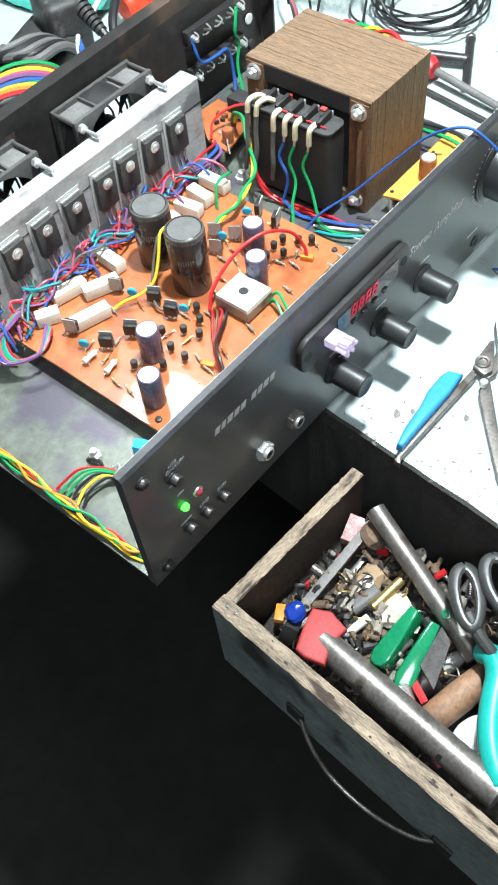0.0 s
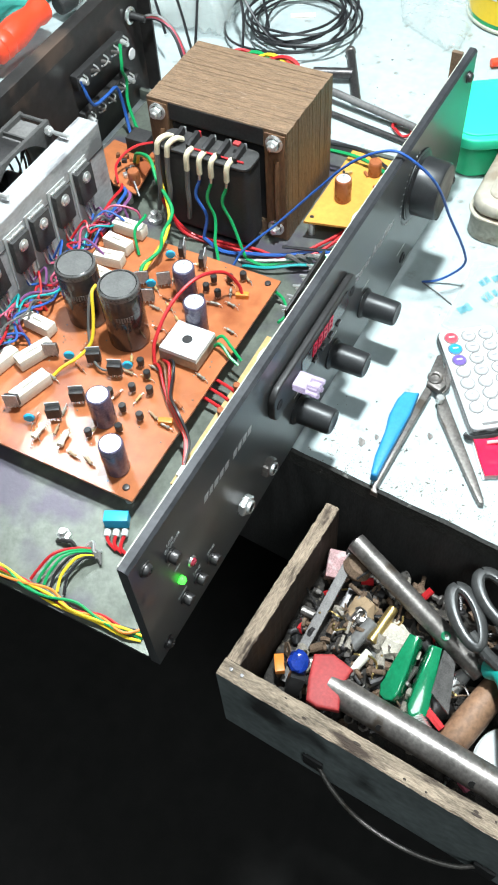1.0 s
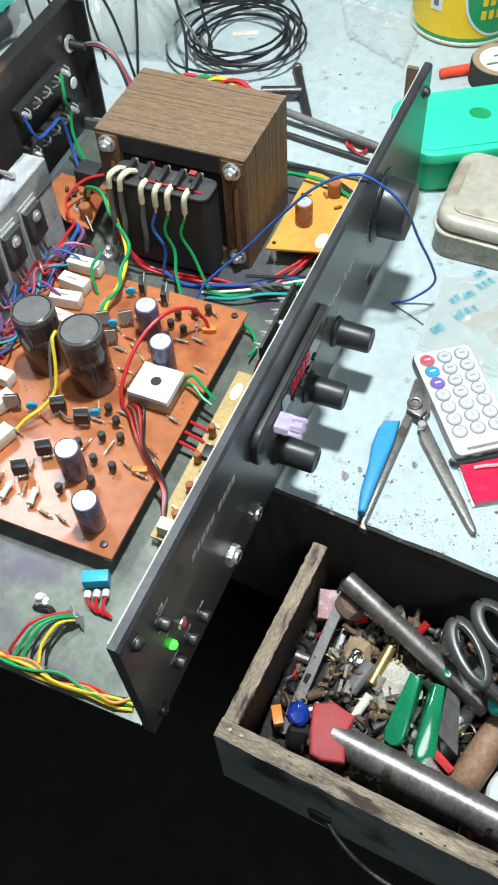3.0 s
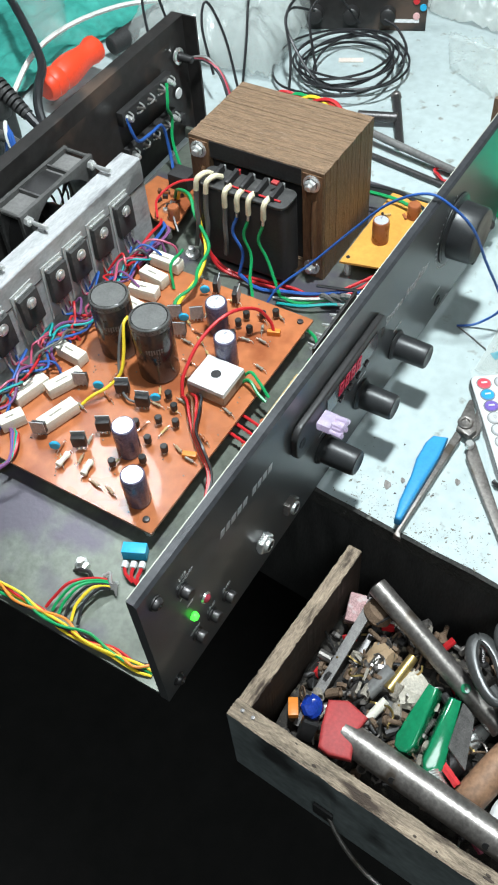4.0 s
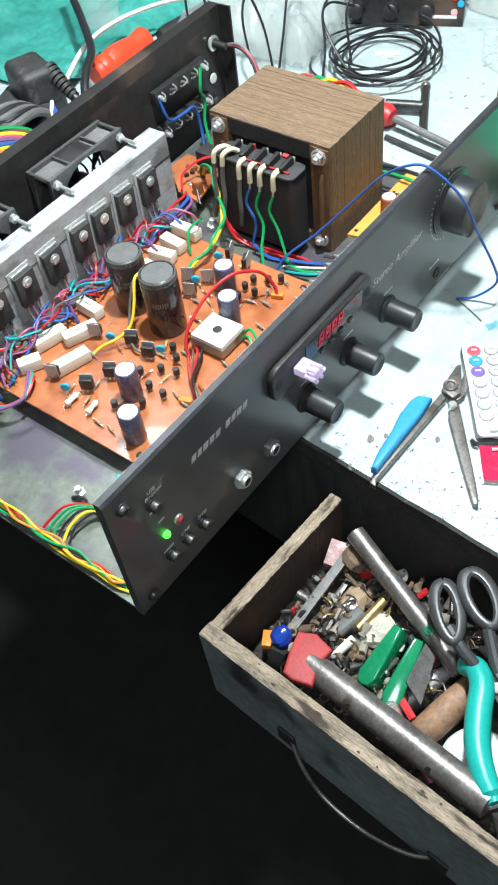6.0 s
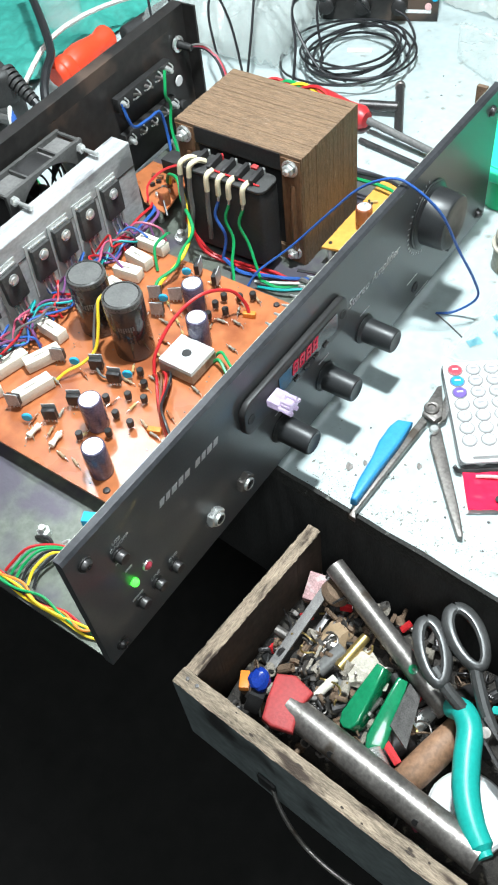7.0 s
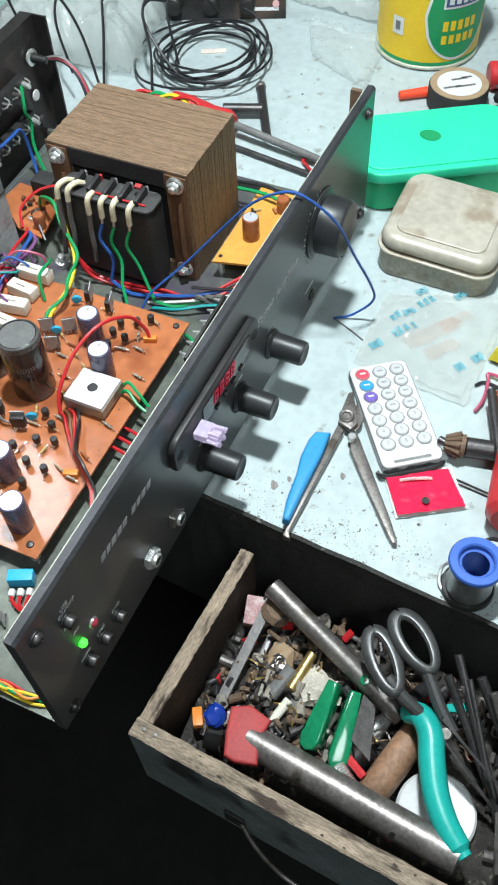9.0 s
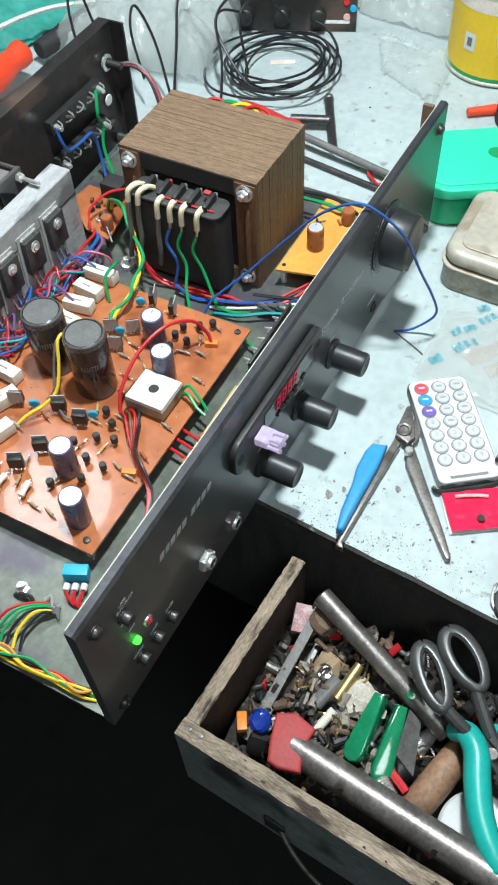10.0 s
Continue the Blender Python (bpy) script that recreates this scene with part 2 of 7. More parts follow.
def link_mesh(name, bm, mat, smooth=35):
    mesh = bpy.data.meshes.new(name)
    bmesh.ops.recalc_face_normals(bm, faces=bm.faces[:])
    lo = Vector([min(v.co[k] for v in bm.verts) for k in range(3)])
    hi = Vector([max(v.co[k] for v in bm.verts) for k in range(3)])
    centre = Vector(((lo.x + hi.x) / 2, (lo.y + hi.y) / 2, lo.z))
    for v in bm.verts:
        v.co -= centre
    bm.to_mesh(mesh)
    bm.free()
    for m in mat if isinstance(mat, (list, tuple)) else [mat]:
        mesh.materials.append(m)
    if smooth:
        mesh.shade_smooth()
        mesh.set_sharp_from_angle(angle=radians(smooth))
    ob = new(name, mesh)
    AT[ob] = centre
    return ob, centre


def part(name, bm, mat, parent, label="", smooth=35):
    ob, centre = link_mesh(name, bm, mat, smooth)
    ob.parent = parent
    ob.location = centre - AT[parent]
    return tagged(ob, label)


def single(name, bm, mat, label, category, group="", kind="", smooth=35):
    ob, centre = link_mesh(name, bm, mat, smooth)
    ob.location = centre
    return tagged(ob, label, category, group, kind)


def thing(name, place, label, category, group="", kind=""):
    ob = new(name)
    ob.empty_display_size = 0.02
    ob.location = place
    AT[ob] = Vector(place)
    return tagged(ob, label, category, group, kind)


def box(x0, x1, y0, y1, z0, z1, bevel=0.0, m=None, bm=None, seg=2):
    one = bmesh.new()
    bmesh.ops.create_cube(one, size=1)
    for v in one.verts:
        v.co = Vector(((x0 + x1) / 2 + v.co.x * (x1 - x0), (y0 + y1) / 2 + v.co.y * (y1 - y0), (z0 + z1) / 2 + v.co.z * (z1 - z0)))
    if bevel:
        bmesh.ops.bevel(one, geom=one.edges[:], offset=bevel, segments=seg, affect="EDGES", profile=0.6)
    return merge(one, m, bm)


def merge(one, m=None, bm=None):
    if m is not None:
        bmesh.ops.transform(one, matrix=m, verts=one.verts)
    if bm is None:
        return one
    tmp = bpy.data.meshes.new("tmp")
    one.to_mesh(tmp)
    one.free()
    bm.from_mesh(tmp)
    bpy.data.meshes.remove(tmp)
    return bm


def lathe(profile, m=None, bm=None, seg=24):
    """A turned form round z from (radius, height) pairs; radius 0 closes it."""
    one = bmesh.new()
    rings = []
    for r, z in profile:
        if r < 1e-6:
            rings.append([one.verts.new((0, 0, z))])
        else:
            rings.append([one.verts.new((r * math.cos(2 * math.pi * k / seg), r * math.sin(2 * math.pi * k / seg), z)) for k in range(seg)])
    for a, b in zip(rings, rings[1:]):
        for k in range(seg):
            q = [a[k % len(a)], a[(k + 1) % len(a)], b[(k + 1) % len(b)], b[k % len(b)]]
            q = list(dict.fromkeys(q))
            if len(q) > 2:
                one.faces.new(q)
    return merge(one, m, bm)


def along(a, b):
    """The pose that takes z from a to b, and the length."""
    d = Vector(b) - Vector(a)
    return Matrix.Translation(a) @ d.to_track_quat("Z", "Y").to_matrix().to_4x4(), d.length


def rod(a, b, r, r1=None, bm=None, seg=12, soft=0.15):
    m, n = along(a, b)
    r1 = r if r1 is None else r1
    return lathe([(0, 0), (r * (1 - soft), 0), (r, min(r * soft, n / 4)), (r1, n - min(r1 * soft, n / 4)), (r1 * (1 - soft), n), (0, n)], m, bm, seg)


def curve_points(pts, step=6):
    p = [Vector(q) for q in pts]
    p = [2 * p[0] - p[1]] + p + [2 * p[-1] - p[-2]]
    out = []
    for k in range(1, len(p) - 2):
        for s in range(step):
            t = s / step
            a, b, c, d = p[k - 1], p[k], p[k + 1], p[k + 2]
            out.append(0.5 * (2 * b + (c - a) * t + (2 * a - 5 * b + 4 * c - d) * t * t + (3 * b - a - 3 * c + d) * t ** 3))
    return out + [p[-2]]


def sweep(pts, r, bm=None, seg=6, step=6, flat=1.0):
    line = curve_points(pts, step) if step > 1 else [Vector(q) for q in pts]
    one = bmesh.new()
    side, rings = None, []
    for k, p in enumerate(line):
        d = (line[min(k + 1, len(line) - 1)] - line[max(k - 1, 0)]).normalized()
        side = d.orthogonal().normalized() if side is None else (side - d * side.dot(d)).normalized()
        up = d.cross(side)
        rr = r(k / (len(line) - 1)) if callable(r) else r
        rings.append([one.verts.new(p + rr * (math.cos(2 * math.pi * j / seg) * side + flat * math.sin(2 * math.pi * j / seg) * up)) for j in range(seg)])
    for a, b in zip(rings, rings[1:]):
        for j in range(seg):
            one.faces.new((a[j], a[(j + 1) % seg], b[(j + 1) % seg], b[j]))
    one.faces.new(rings[0])
    one.faces.new(rings[-1])
    return merge(one, None, bm)


def outline_slab(points, z0, z1, m=None, bm=None, bevel=0.0):
    """A slab between two heights on a closed outline."""
    one = bmesh.new()
    low = [one.verts.new((x, y, z0)) for x, y in points]
    face = one.faces.new(low)
    top = bmesh.ops.extrude_face_region(one, geom=[face])
    for v in top["geom"]:
        if isinstance(v, bmesh.types.BMVert):
            v.co.z = z1
    bmesh.ops.recalc_face_normals(one, faces=one.faces[:])
    if bevel:
        edges = [e for e in one.edges if abs(e.verts[0].co.z - e.verts[1].co.z) < 1e-7]
        bmesh.ops.bevel(one, geom=edges, offset=bevel, segments=3, affect="EDGES", profile=0.5)
    return merge(one, m, bm)


def round_rect(w, h, r, n=6):
    out = []
    for cx, cy, a0 in ((w / 2 - r, h / 2 - r, 0), (-w / 2 + r, h / 2 - r, 90), (-w / 2 + r, -h / 2 + r, 180), (w / 2 - r, -h / 2 + r, 270)):
        out += [(cx + r * math.cos(radians(a0 + 90 * k / n)), cy + r * math.sin(radians(a0 + 90 * k / n))) for k in range(n + 1)]
    return out


def holed_plate(x0, x1, z0, z1, cx, cz, r, y0, y1, bm, seg=40):
    """An upright plate with a round hole through it."""
    rings = []
    for y in (y0, y1):
        inner, outer = [], []
        for k in range(seg):
            a = 2 * math.pi * k / seg
            c, s = math.cos(a), math.sin(a)
            f = min(((x1 - cx) if c > 0 else (x0 - cx)) / c if abs(c) > 1e-6 else 9, ((z1 - cz) if s > 0 else (z0 - cz)) / s if abs(s) > 1e-6 else 9)
            inner.append(bm.verts.new((cx + r * c, y, cz + r * s)))
            outer.append(bm.verts.new((cx + f * c, y, cz + f * s)))
        rings.append((inner, outer))
    for k in range(seg):
        n = (k + 1) % seg
        (ai, ao), (bi, bo) = rings
        for q in ((ai[k], ai[n], ao[n], ao[k]), (bi[k], bo[k], bo[n], bi[n]), (ai[k], bi[k], bi[n], ai[n]), (ao[k], ao[n], bo[n], bo[k])):
            bm.faces.new(q)
    return bm


def letters(text, size, m, mat, parent, name="lettering", slant=0.0, label=""):
    curve = bpy.data.curves.new("lettering", "FONT")
    curve.body, curve.size, curve.shear, curve.extrude = text, size, slant, 0.00008
    curve.resolution_u = 2
    tmp = bpy.data.objects.new("tmp", curve)
    mesh = bpy.data.meshes.new_from_object(tmp)
    bpy.data.objects.remove(tmp)
    bm = bmesh.new()
    bm.from_mesh(mesh)
    bmesh.ops.transform(bm, matrix=m, verts=bm.verts)
    return part(name, bm, mat, parent, label, smooth=0)


def wire(pts, r, colour, parent, name="wire", step=6, label="", seg=6):
    return part(name, sweep(pts, r, seg=seg, step=step), WIRES[colour], parent, label or colour + " insulated wire")


rng = random.Random(7)


# ---- room and table ----
FLOOR_Z = -0.75
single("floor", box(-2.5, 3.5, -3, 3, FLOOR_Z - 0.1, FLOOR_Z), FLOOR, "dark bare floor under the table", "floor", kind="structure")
single("ceiling", box(-2.5, 3.5, -3, 3, 1.95, 2.05), WALL, "plain grey ceiling", "ceiling", kind="structure")
for nm, b in (("wall_north", (3.4, 3.5, -3, 3)), ("wall_south", (-2.5, -2.4, -3, 3)), ("wall_east", (-2.4, 3.4, -3, -2.9)), ("wall_west", (-2.4, 3.4, 2.9, 3))):
    single(nm, box(*b, FLOOR_Z, 1.95), WALL, "plain grey room wall", "wall", kind="structure")

EDGE_X = 0.155


def edge_at(y):
    """Where the turned bench edge runs."""
    return 0.1597 + 0.077 * (y + 0.03)


def turn_about(ob, angle, before, after):
    """Turns a finished thing round z, taking the point before to the point after."""
    spin = Matrix.Translation((*after, 0)) @ pose(0, 0, 0, 0, 0, angle) @ Matrix.Translation((-before[0], -before[1], 0))
    ob.matrix_world = spin @ Matrix.Translation(ob.location)


table = thing("work_table", (0.7, 0.0, FLOOR_Z), "white-painted workbench with a worn front edge", "table")
top = bmesh.new()
ys = [-0.75 + 0.012 * k for k in range(142)]
rows = []
for k, y in enumerate(ys):
    w = 0.0012 * noise.noise((0, y * 45, 0)) + 0.0008 * noise.noise((3, y * 190, 0))
    rows.append([top.verts.new((x, y, z)) for x, z in ((1.25, 0.0), (EDGE_X + 0.0022 + w, 0.0), (EDGE_X + w * 0.6, -0.0012), (EDGE_X, -0.014), (1.25, -0.014))])
for a, b in zip(rows, rows[1:]):
    for j in range(5):
        f = top.faces.new((a[j], a[(j + 1) % 5], b[(j + 1) % 5], b[j]))
        f.material_index = 0 if j == 0 else 1
top.faces.new(rows[0])
top.faces.new(rows[-1])
part("tabletop", top, [TABLE, TABLE_EDGE], table, smooth=0)
part("front_rail", box(0.1565, 0.1656, -0.73, 0.92, -0.16, -0.0142, 0.0006), BLACK_WOOD, table, "blackened front rail below the top")
part("side_panel", box(0.2, 1.22, 0.90, 0.92, FLOOR_Z, -0.0142), BLACK_WOOD, table)
part("side_panel", box(0.2, 1.22, -0.73, -0.71, FLOOR_Z, -0.0142), BLACK_WOOD, table)
part("back_panel", box(1.2, 1.22, -0.71, 0.90, FLOOR_Z, -0.0142), BLACK_WOOD, table)
turn_about(table, -4.4, (EDGE_X, -0.03), (edge_at(-0.03), -0.03))

# ---- drawer ----
DX, DY0, DY1, DZ0, DZ1 = 0.0195, -0.0195, -0.345, -0.098, -0.0152
drawer = thing("drawer", (0.15, -0.18, DZ0), "pulled-out wooden drawer full of tools and scrap", "drawer")


def rough_board(x0, x1, y0, y1, z0, z1, axis, wob=0.0006):
    """A board whose edges are slightly chewed along its length."""
    bm = bmesh.new()
    n = 60
    rings = []
    for k in range(n + 1):
        t = k / n
        def w(i):
            return wob * (noise.noise((t * 30 + i * 7.1, i * 3.3, 0)) + 0.7 * noise.noise((t * 90, i * 5.0, 1)))
        if axis == "y":
            y = y0 + (y1 - y0) * t
            ring = [(x0 + w(0), y, z1 - 0.0008), (x0 + 0.0012 + w(1), y, z1 + w(1)), (x1 - 0.0012 + w(2), y, z1 + w(2)), (x1 + w(3), y, z1 - 0.0008), (x1, y, z0), (x0, y, z0)]
        else:
            x = x0 + (x1 - x0) * t
            ring = [(x, y0 + w(0), z1 - 0.0008), (x, y0 + 0.0012 + w(1), z1 + w(1)), (x, y1 - 0.0012 + w(2), z1 + w(2)), (x, y1 + w(3), z1 - 0.0008), (x, y1, z0), (x, y0, z0)]
        rings.append([bm.verts.new(p) for p in ring])
    for a, b in zip(rings, rings[1:]):
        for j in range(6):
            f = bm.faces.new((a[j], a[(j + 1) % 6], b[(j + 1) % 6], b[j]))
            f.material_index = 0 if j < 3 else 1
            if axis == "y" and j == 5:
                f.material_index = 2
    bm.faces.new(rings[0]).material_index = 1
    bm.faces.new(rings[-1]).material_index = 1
    return bm


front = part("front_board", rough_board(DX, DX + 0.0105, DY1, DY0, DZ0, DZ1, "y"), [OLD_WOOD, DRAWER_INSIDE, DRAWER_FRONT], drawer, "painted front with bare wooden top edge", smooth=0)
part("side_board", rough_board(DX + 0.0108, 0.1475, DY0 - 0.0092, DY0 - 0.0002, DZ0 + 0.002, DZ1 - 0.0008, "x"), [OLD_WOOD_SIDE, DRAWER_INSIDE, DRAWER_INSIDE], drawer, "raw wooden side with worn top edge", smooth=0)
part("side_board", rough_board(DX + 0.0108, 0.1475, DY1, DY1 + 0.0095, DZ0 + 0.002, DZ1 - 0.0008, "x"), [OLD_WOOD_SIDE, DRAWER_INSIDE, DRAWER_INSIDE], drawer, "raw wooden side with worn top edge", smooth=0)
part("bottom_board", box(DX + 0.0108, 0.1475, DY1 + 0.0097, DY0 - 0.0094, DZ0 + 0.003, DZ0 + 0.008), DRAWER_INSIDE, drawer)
for k in range(14):
    y = -0.04 - 0.29 * rng.random()
    wide, deep = rng.uniform(0.0006, 0.0035), rng.uniform(0.0002, 0.0007)
    part("gouge", outline_slab([(deep * math.cos(a), wide * math.sin(a)) for a in [0.785 * q for q in range(8)]], 0, 0.0006, pose(DX + rng.uniform(0.002, 0.0088), y, DZ1 - 0.0001, 0, 0, rng.uniform(-12, 12))), DRAWER_INSIDE, front)
for y, z in ((-0.026, -0.0149), (-0.033, -0.0149)):
    part("nail_head", lathe([(0, 0), (0.0011, 0), (0.0011, 0.0004), (0, 0.0005)], pose(DX + 0.006, y, z), seg=10), DARK_STEEL, front)
part("handle", sweep([(DX + 0.001, -0.0835, -0.074), (DX - 0.007, -0.097, -0.0755), (DX - 0.0125, -0.112, -0.076), (DX - 0.0152, -0.128, -0.076), (DX - 0.0152, -0.146, -0.0765), (DX - 0.0125, -0.163, -0.078), (DX - 0.007, -0.178, -0.081), (DX + 0.001, -0.189, -0.084)], 0.0013, seg=10), DULL_STEEL, front, "bowed bright metal pull")
for y, z in ((-0.083, -0.074), (-0.191, -0.084)):
    part("handle_plate", box(DX - 0.0022, DX - 0.0002, y - 0.0065, y + 0.0065, z - 0.008, z + 0.008, 0.0008), MATT_BLACK, front, "black handle mount")
turn_about(drawer, -4.3, (DX, DY0), (0.0185, -0.0195))

# ---- amplifier ----
PX1, PZ0, PZ1 = 0.438, 0.0105, 0.1185
amp = thing("amplifier", (0.22, 0.14, 0.0), "open black stereo amplifier with its cover off, on the bench", "amplifier")
part("chassis_floor", box(0.003, 0.432, 0.0105, 0.270, 0.0102, 0.0122), STEEL_SHEET, amp, "bare zinc-plated chassis floor")
for x, y in ((0.2, 0.03), (0.41, 0.03), (0.2, 0.255), (0.41, 0.255)):
    part("foot", lathe([(0, 0), (0.008, 0), (0.009, 0.003), (0.009, 0.010), (0, 0.0101)], pose(x, y, 0)), MATT_BLACK, amp)
part("side_flange", box(0.428, 0.4318, 0.009, 0.275, 0.0124, 0.022, 0.0005), STEEL_SHEET, amp)

panel = bmesh.new()
ring = [(0.0, PZ0), (0.0, PZ1 - 0.0016), (0.0016, PZ1), (0.0055, PZ1), (0.0055, PZ0)]
ends = [[panel.verts.new((x, y, z)) for y, z in ring] for x in (0.002, PX1)]
for j in range(5):
    f = panel.faces.new((ends[0][j], ends[0][(j + 1) % 5], ends[1][(j + 1) % 5], ends[1][j]))
    f.material_index = 1 if j in (1, 2) else 0
panel.faces.new(ends[0])
panel.faces.new(ends[1])
panel = part("front_panel", panel, [PANEL, PANEL_RIM], amp, "satin black front panel with worn top edge", smooth=0)
part("front_flange", box(0.004, 0.434, 0.0057, 0.0068, 0.0123, 0.1168), BARE_EDGE, amp, "bare metal sheet behind the panel")
part("corner_bracket", box(0.431, 0.4345, 0.008, 0.0155, 0.03, 0.1165, 0.0004), RUST, amp, "rusty corner bracket")


def turn_child(ob, slope, x0):
    """Turns a part of the amplifier round z about the line x = x0, y = its own."""
    spin = Matrix.Rotation(math.atan(slope), 4, "Z")
    pivot = Vector((x0 - AT[amp].x, ob.location.y, 0))
    ob.matrix_local = Matrix.Translation(pivot) @ spin @ Matrix.Translation(-pivot) @ Matrix.Translation(ob.location)


def panel_m(x, z, y=0.0):
    """Local z points out of the front panel."""
    return pose(x, y, z, 90, 0, 0)


for x, z in ((0.0125, 0.105), (0.0125, 0.02), (0.4255, 0.105), (0.4255, 0.02)):
    bm = lathe([(0, 0), (0.0042, 0), (0.0042, 0.0008), (0.0034, 0.001), (0.0032, 0.0022), (0.0022, 0.0033), (0.0012, 0.0034), (0.001, 0.0026), (0, 0.0026)], panel_m(x, z), seg=16)
    part("screw", bm, DARK_STEEL, panel, "domed dark screw")


def knob(x, z, r, n, name):
    bm = lathe([(0, 0.0004), (r * 1.12, 0.0004), (r * 1.12, 0.0018), (r * 0.98, 0.003), (r * 0.95, n - 0.0018), (r * 0.9, n - 0.0004), (r * 0.82, n), (r * 0.5, n - 0.0006), (0, n - 0.0006)], panel_m(x, z), seg=40)
    k = part(name, bm, KNOB, panel, "black plastic turning knob")
    part("skirt", lathe([(r * 1.13, 0.0003), (r * 1.2, 0.0003), (r * 1.2, 0.0012), (r * 1.13, 0.0016)], panel_m(x, z), seg=40), KNOB, k)
    return k


for x in (0.166, 0.2135, 0.261):
    knob(x, 0.0412, 0.0085, 0.0235, "tone_knob")
vol = knob(0.341, 0.0772, 0.0198, 0.0195, "volume_knob")
part("knob_grip", box(-0.003, 0.003, -0.0222, -0.018, 0.006, 0.0185, 0.0012, m=panel_m(0.341, 0.0772)), KNOB, vol)
dots = bmesh.new()
for k in range(19):
    a = radians(95 + 9 * k)
    box(-0.0004, 0.0004, -0.0008, 0.0008, 0.0001, 0.0003, m=panel_m(0.341 + 0.0266 * math.cos(a), 0.0772 + 0.0266 * math.sin(a)) @ pose(0, 0, 0, 0, 0, math.degrees(a) - 90), bm=dots)
part("dial_marks", dots, PRINT, panel)

for x, z, rim in ((0.0965, 0.0355, CHROME), (0.125, 0.0355, DULL_STEEL)):
    nut = lathe([(0.0042, 0.0002), (0.0066, 0.0002), (0.0066, 0.0036), (0.006, 0.0044), (0.0042, 0.0044)], panel_m(x, z) @ pose(0, 0, 0, 0, 0, 12), seg=6)
    j = part("jack_socket", nut, rim, panel, "hexagonal plated socket nut", smooth=20)
    part("bushing", lathe([(0.0031, 0.002), (0.0042, 0.002), (0.0042, 0.0056), (0.0038, 0.0062), (0.0031, 0.0062), (0.0031, 0.003)], panel_m(x, z), seg=24), CHROME, j)
    part("socket_throat", lathe([(0.0012, 0.0030), (0.003, 0.003), (0.003, 0.0058), (0.0012, 0.0058), (0.0012, 0.003)], panel_m(x, z), seg=20), BLACK_PLASTIC, j)
    part("socket_hole", lathe([(0, 0.0036), (0.0012, 0.0036), (0.0012, 0.0032), (0, 0.0032)], panel_m(x, z)), DULL_STEEL, j)

for x, z in ((0.0305, 0.0875), (0.033, 0.0355), (0.0465, 0.0345), (0.0605, 0.033)):
    b = part("push_button", lathe([(0, 0), (0.0042, 0), (0.0042, 0.001), (0.0034, 0.0012), (0.0034, 0.0046), (0.003, 0.0052), (0, 0.0053)], panel_m(x, z), seg=20), DARK_STEEL, panel, "small dark round button")
part("pilot_light", lathe([(0, 0.0001), (0.0024, 0.0001), (0.0023, 0.002), (0.0014, 0.003), (0, 0.0033)], panel_m(0.033, 0.0565)), GREEN_LED, panel, "glowing green pilot light")
lens = part("remote_eye", lathe([(0, 0.0001), (0.0026, 0.0001), (0.0026, 0.0015), (0.0016, 0.0026), (0, 0.003)], panel_m(0.044, 0.0575)), RED_LENS, panel, "unlit red lens")
part("lens_rim", lathe([(0.0027, 0.0001), (0.0034, 0.0001), (0.0032, 0.0012), (0.0027, 0.0012)], panel_m(0.044, 0.0575)), CHROME, lens)
part("mini_socket", lathe([(0, 0.0001), (0.0042, 0.0001), (0.004, 0.0012), (0.0028, 0.0014), (0.0026, 0.0006), (0, 0.0006)], panel_m(0.329, 0.023)), BLACK_PLASTIC, panel)

# printed words and the maker's mark as slanted blocks
letters("Stereo Amplifier", 0.0092, panel_m(0.2415, 0.0735, -0.0001), PRINT, panel, slant=0.25, label="printed words")
letters("USB", 0.0036, panel_m(0.029, 0.0965, -0.0001), PRINT, panel, slant=0.2)
letters("ON/OFF", 0.0036, panel_m(0.0265, 0.0928, -0.0001), PRINT, panel, slant=0.2)
letters("LINE", 0.0036, panel_m(0.043, 0.0405, -0.0001), PRINT, panel, slant=0.2)
letters("DVD", 0.0036, panel_m(0.0575, 0.039, -0.0001), PRINT, panel, slant=0.2)
for x, z, w in ((0.028, 0.0415, 0.0085), (0.0305, 0.069, 0.005)):
    part("small_print", box(0, w, 0, 0.0016, 0, 0.0001, m=panel_m(x, z, -0.0001)), PRINT, panel)
for x, z, w in ((0.027, 0.0815, 0.007), (0.318, 0.033, 0.014), (0.332, 0.012, 0.018), (0.208, 0.056, 0.011), (0.256, 0.056, 0.011), (0.161, 0.056, 0.01)):
    part("small_print", box(0, w, 0, 0.0011, 0, 0.0001, m=panel_m(x, z, -0.0001)), PRINT, panel)
x = 0.0625
for k, wide in enumerate((0.0042, 0.0036, 0.0046, 0.0042, 0.0044, 0.0042, 0.0038, 0.0044, 0.0042)):
    if k == 5:
        x += 0.0034
    bm = bmesh.new()
    sh = Matrix(((1, 0.3, 0, 0), (0, 1, 0, 0), (0, 0, 1, 0), (0, 0, 0, 1)))
    mm = panel_m(x, 0.0868 - 0.006 * (x - 0.0625), -0.0001) @ sh
    box(0, wide - 0.0005, 0, 0.0048, 0, 0.00012, m=mm, bm=bm)
    part("maker_mark", bm, PRINT, panel, smooth=0)
    x += wide + 0.001

# player module
mod = part("player_module", outline_slab(round_rect(0.105, 0.0255, 0.0085), 0, 0.0042, panel_m(0.182, 0.0835, -0.0002), bevel=0.001), BLACK_PLASTIC, panel, "glossy black media player bezel")
part("display_window", outline_slab(round_rect(0.060, 0.013, 0.001), 0, 0.0006, panel_m(0.192, 0.084, -0.0043)), SLEEVE, mod, "dark display window")
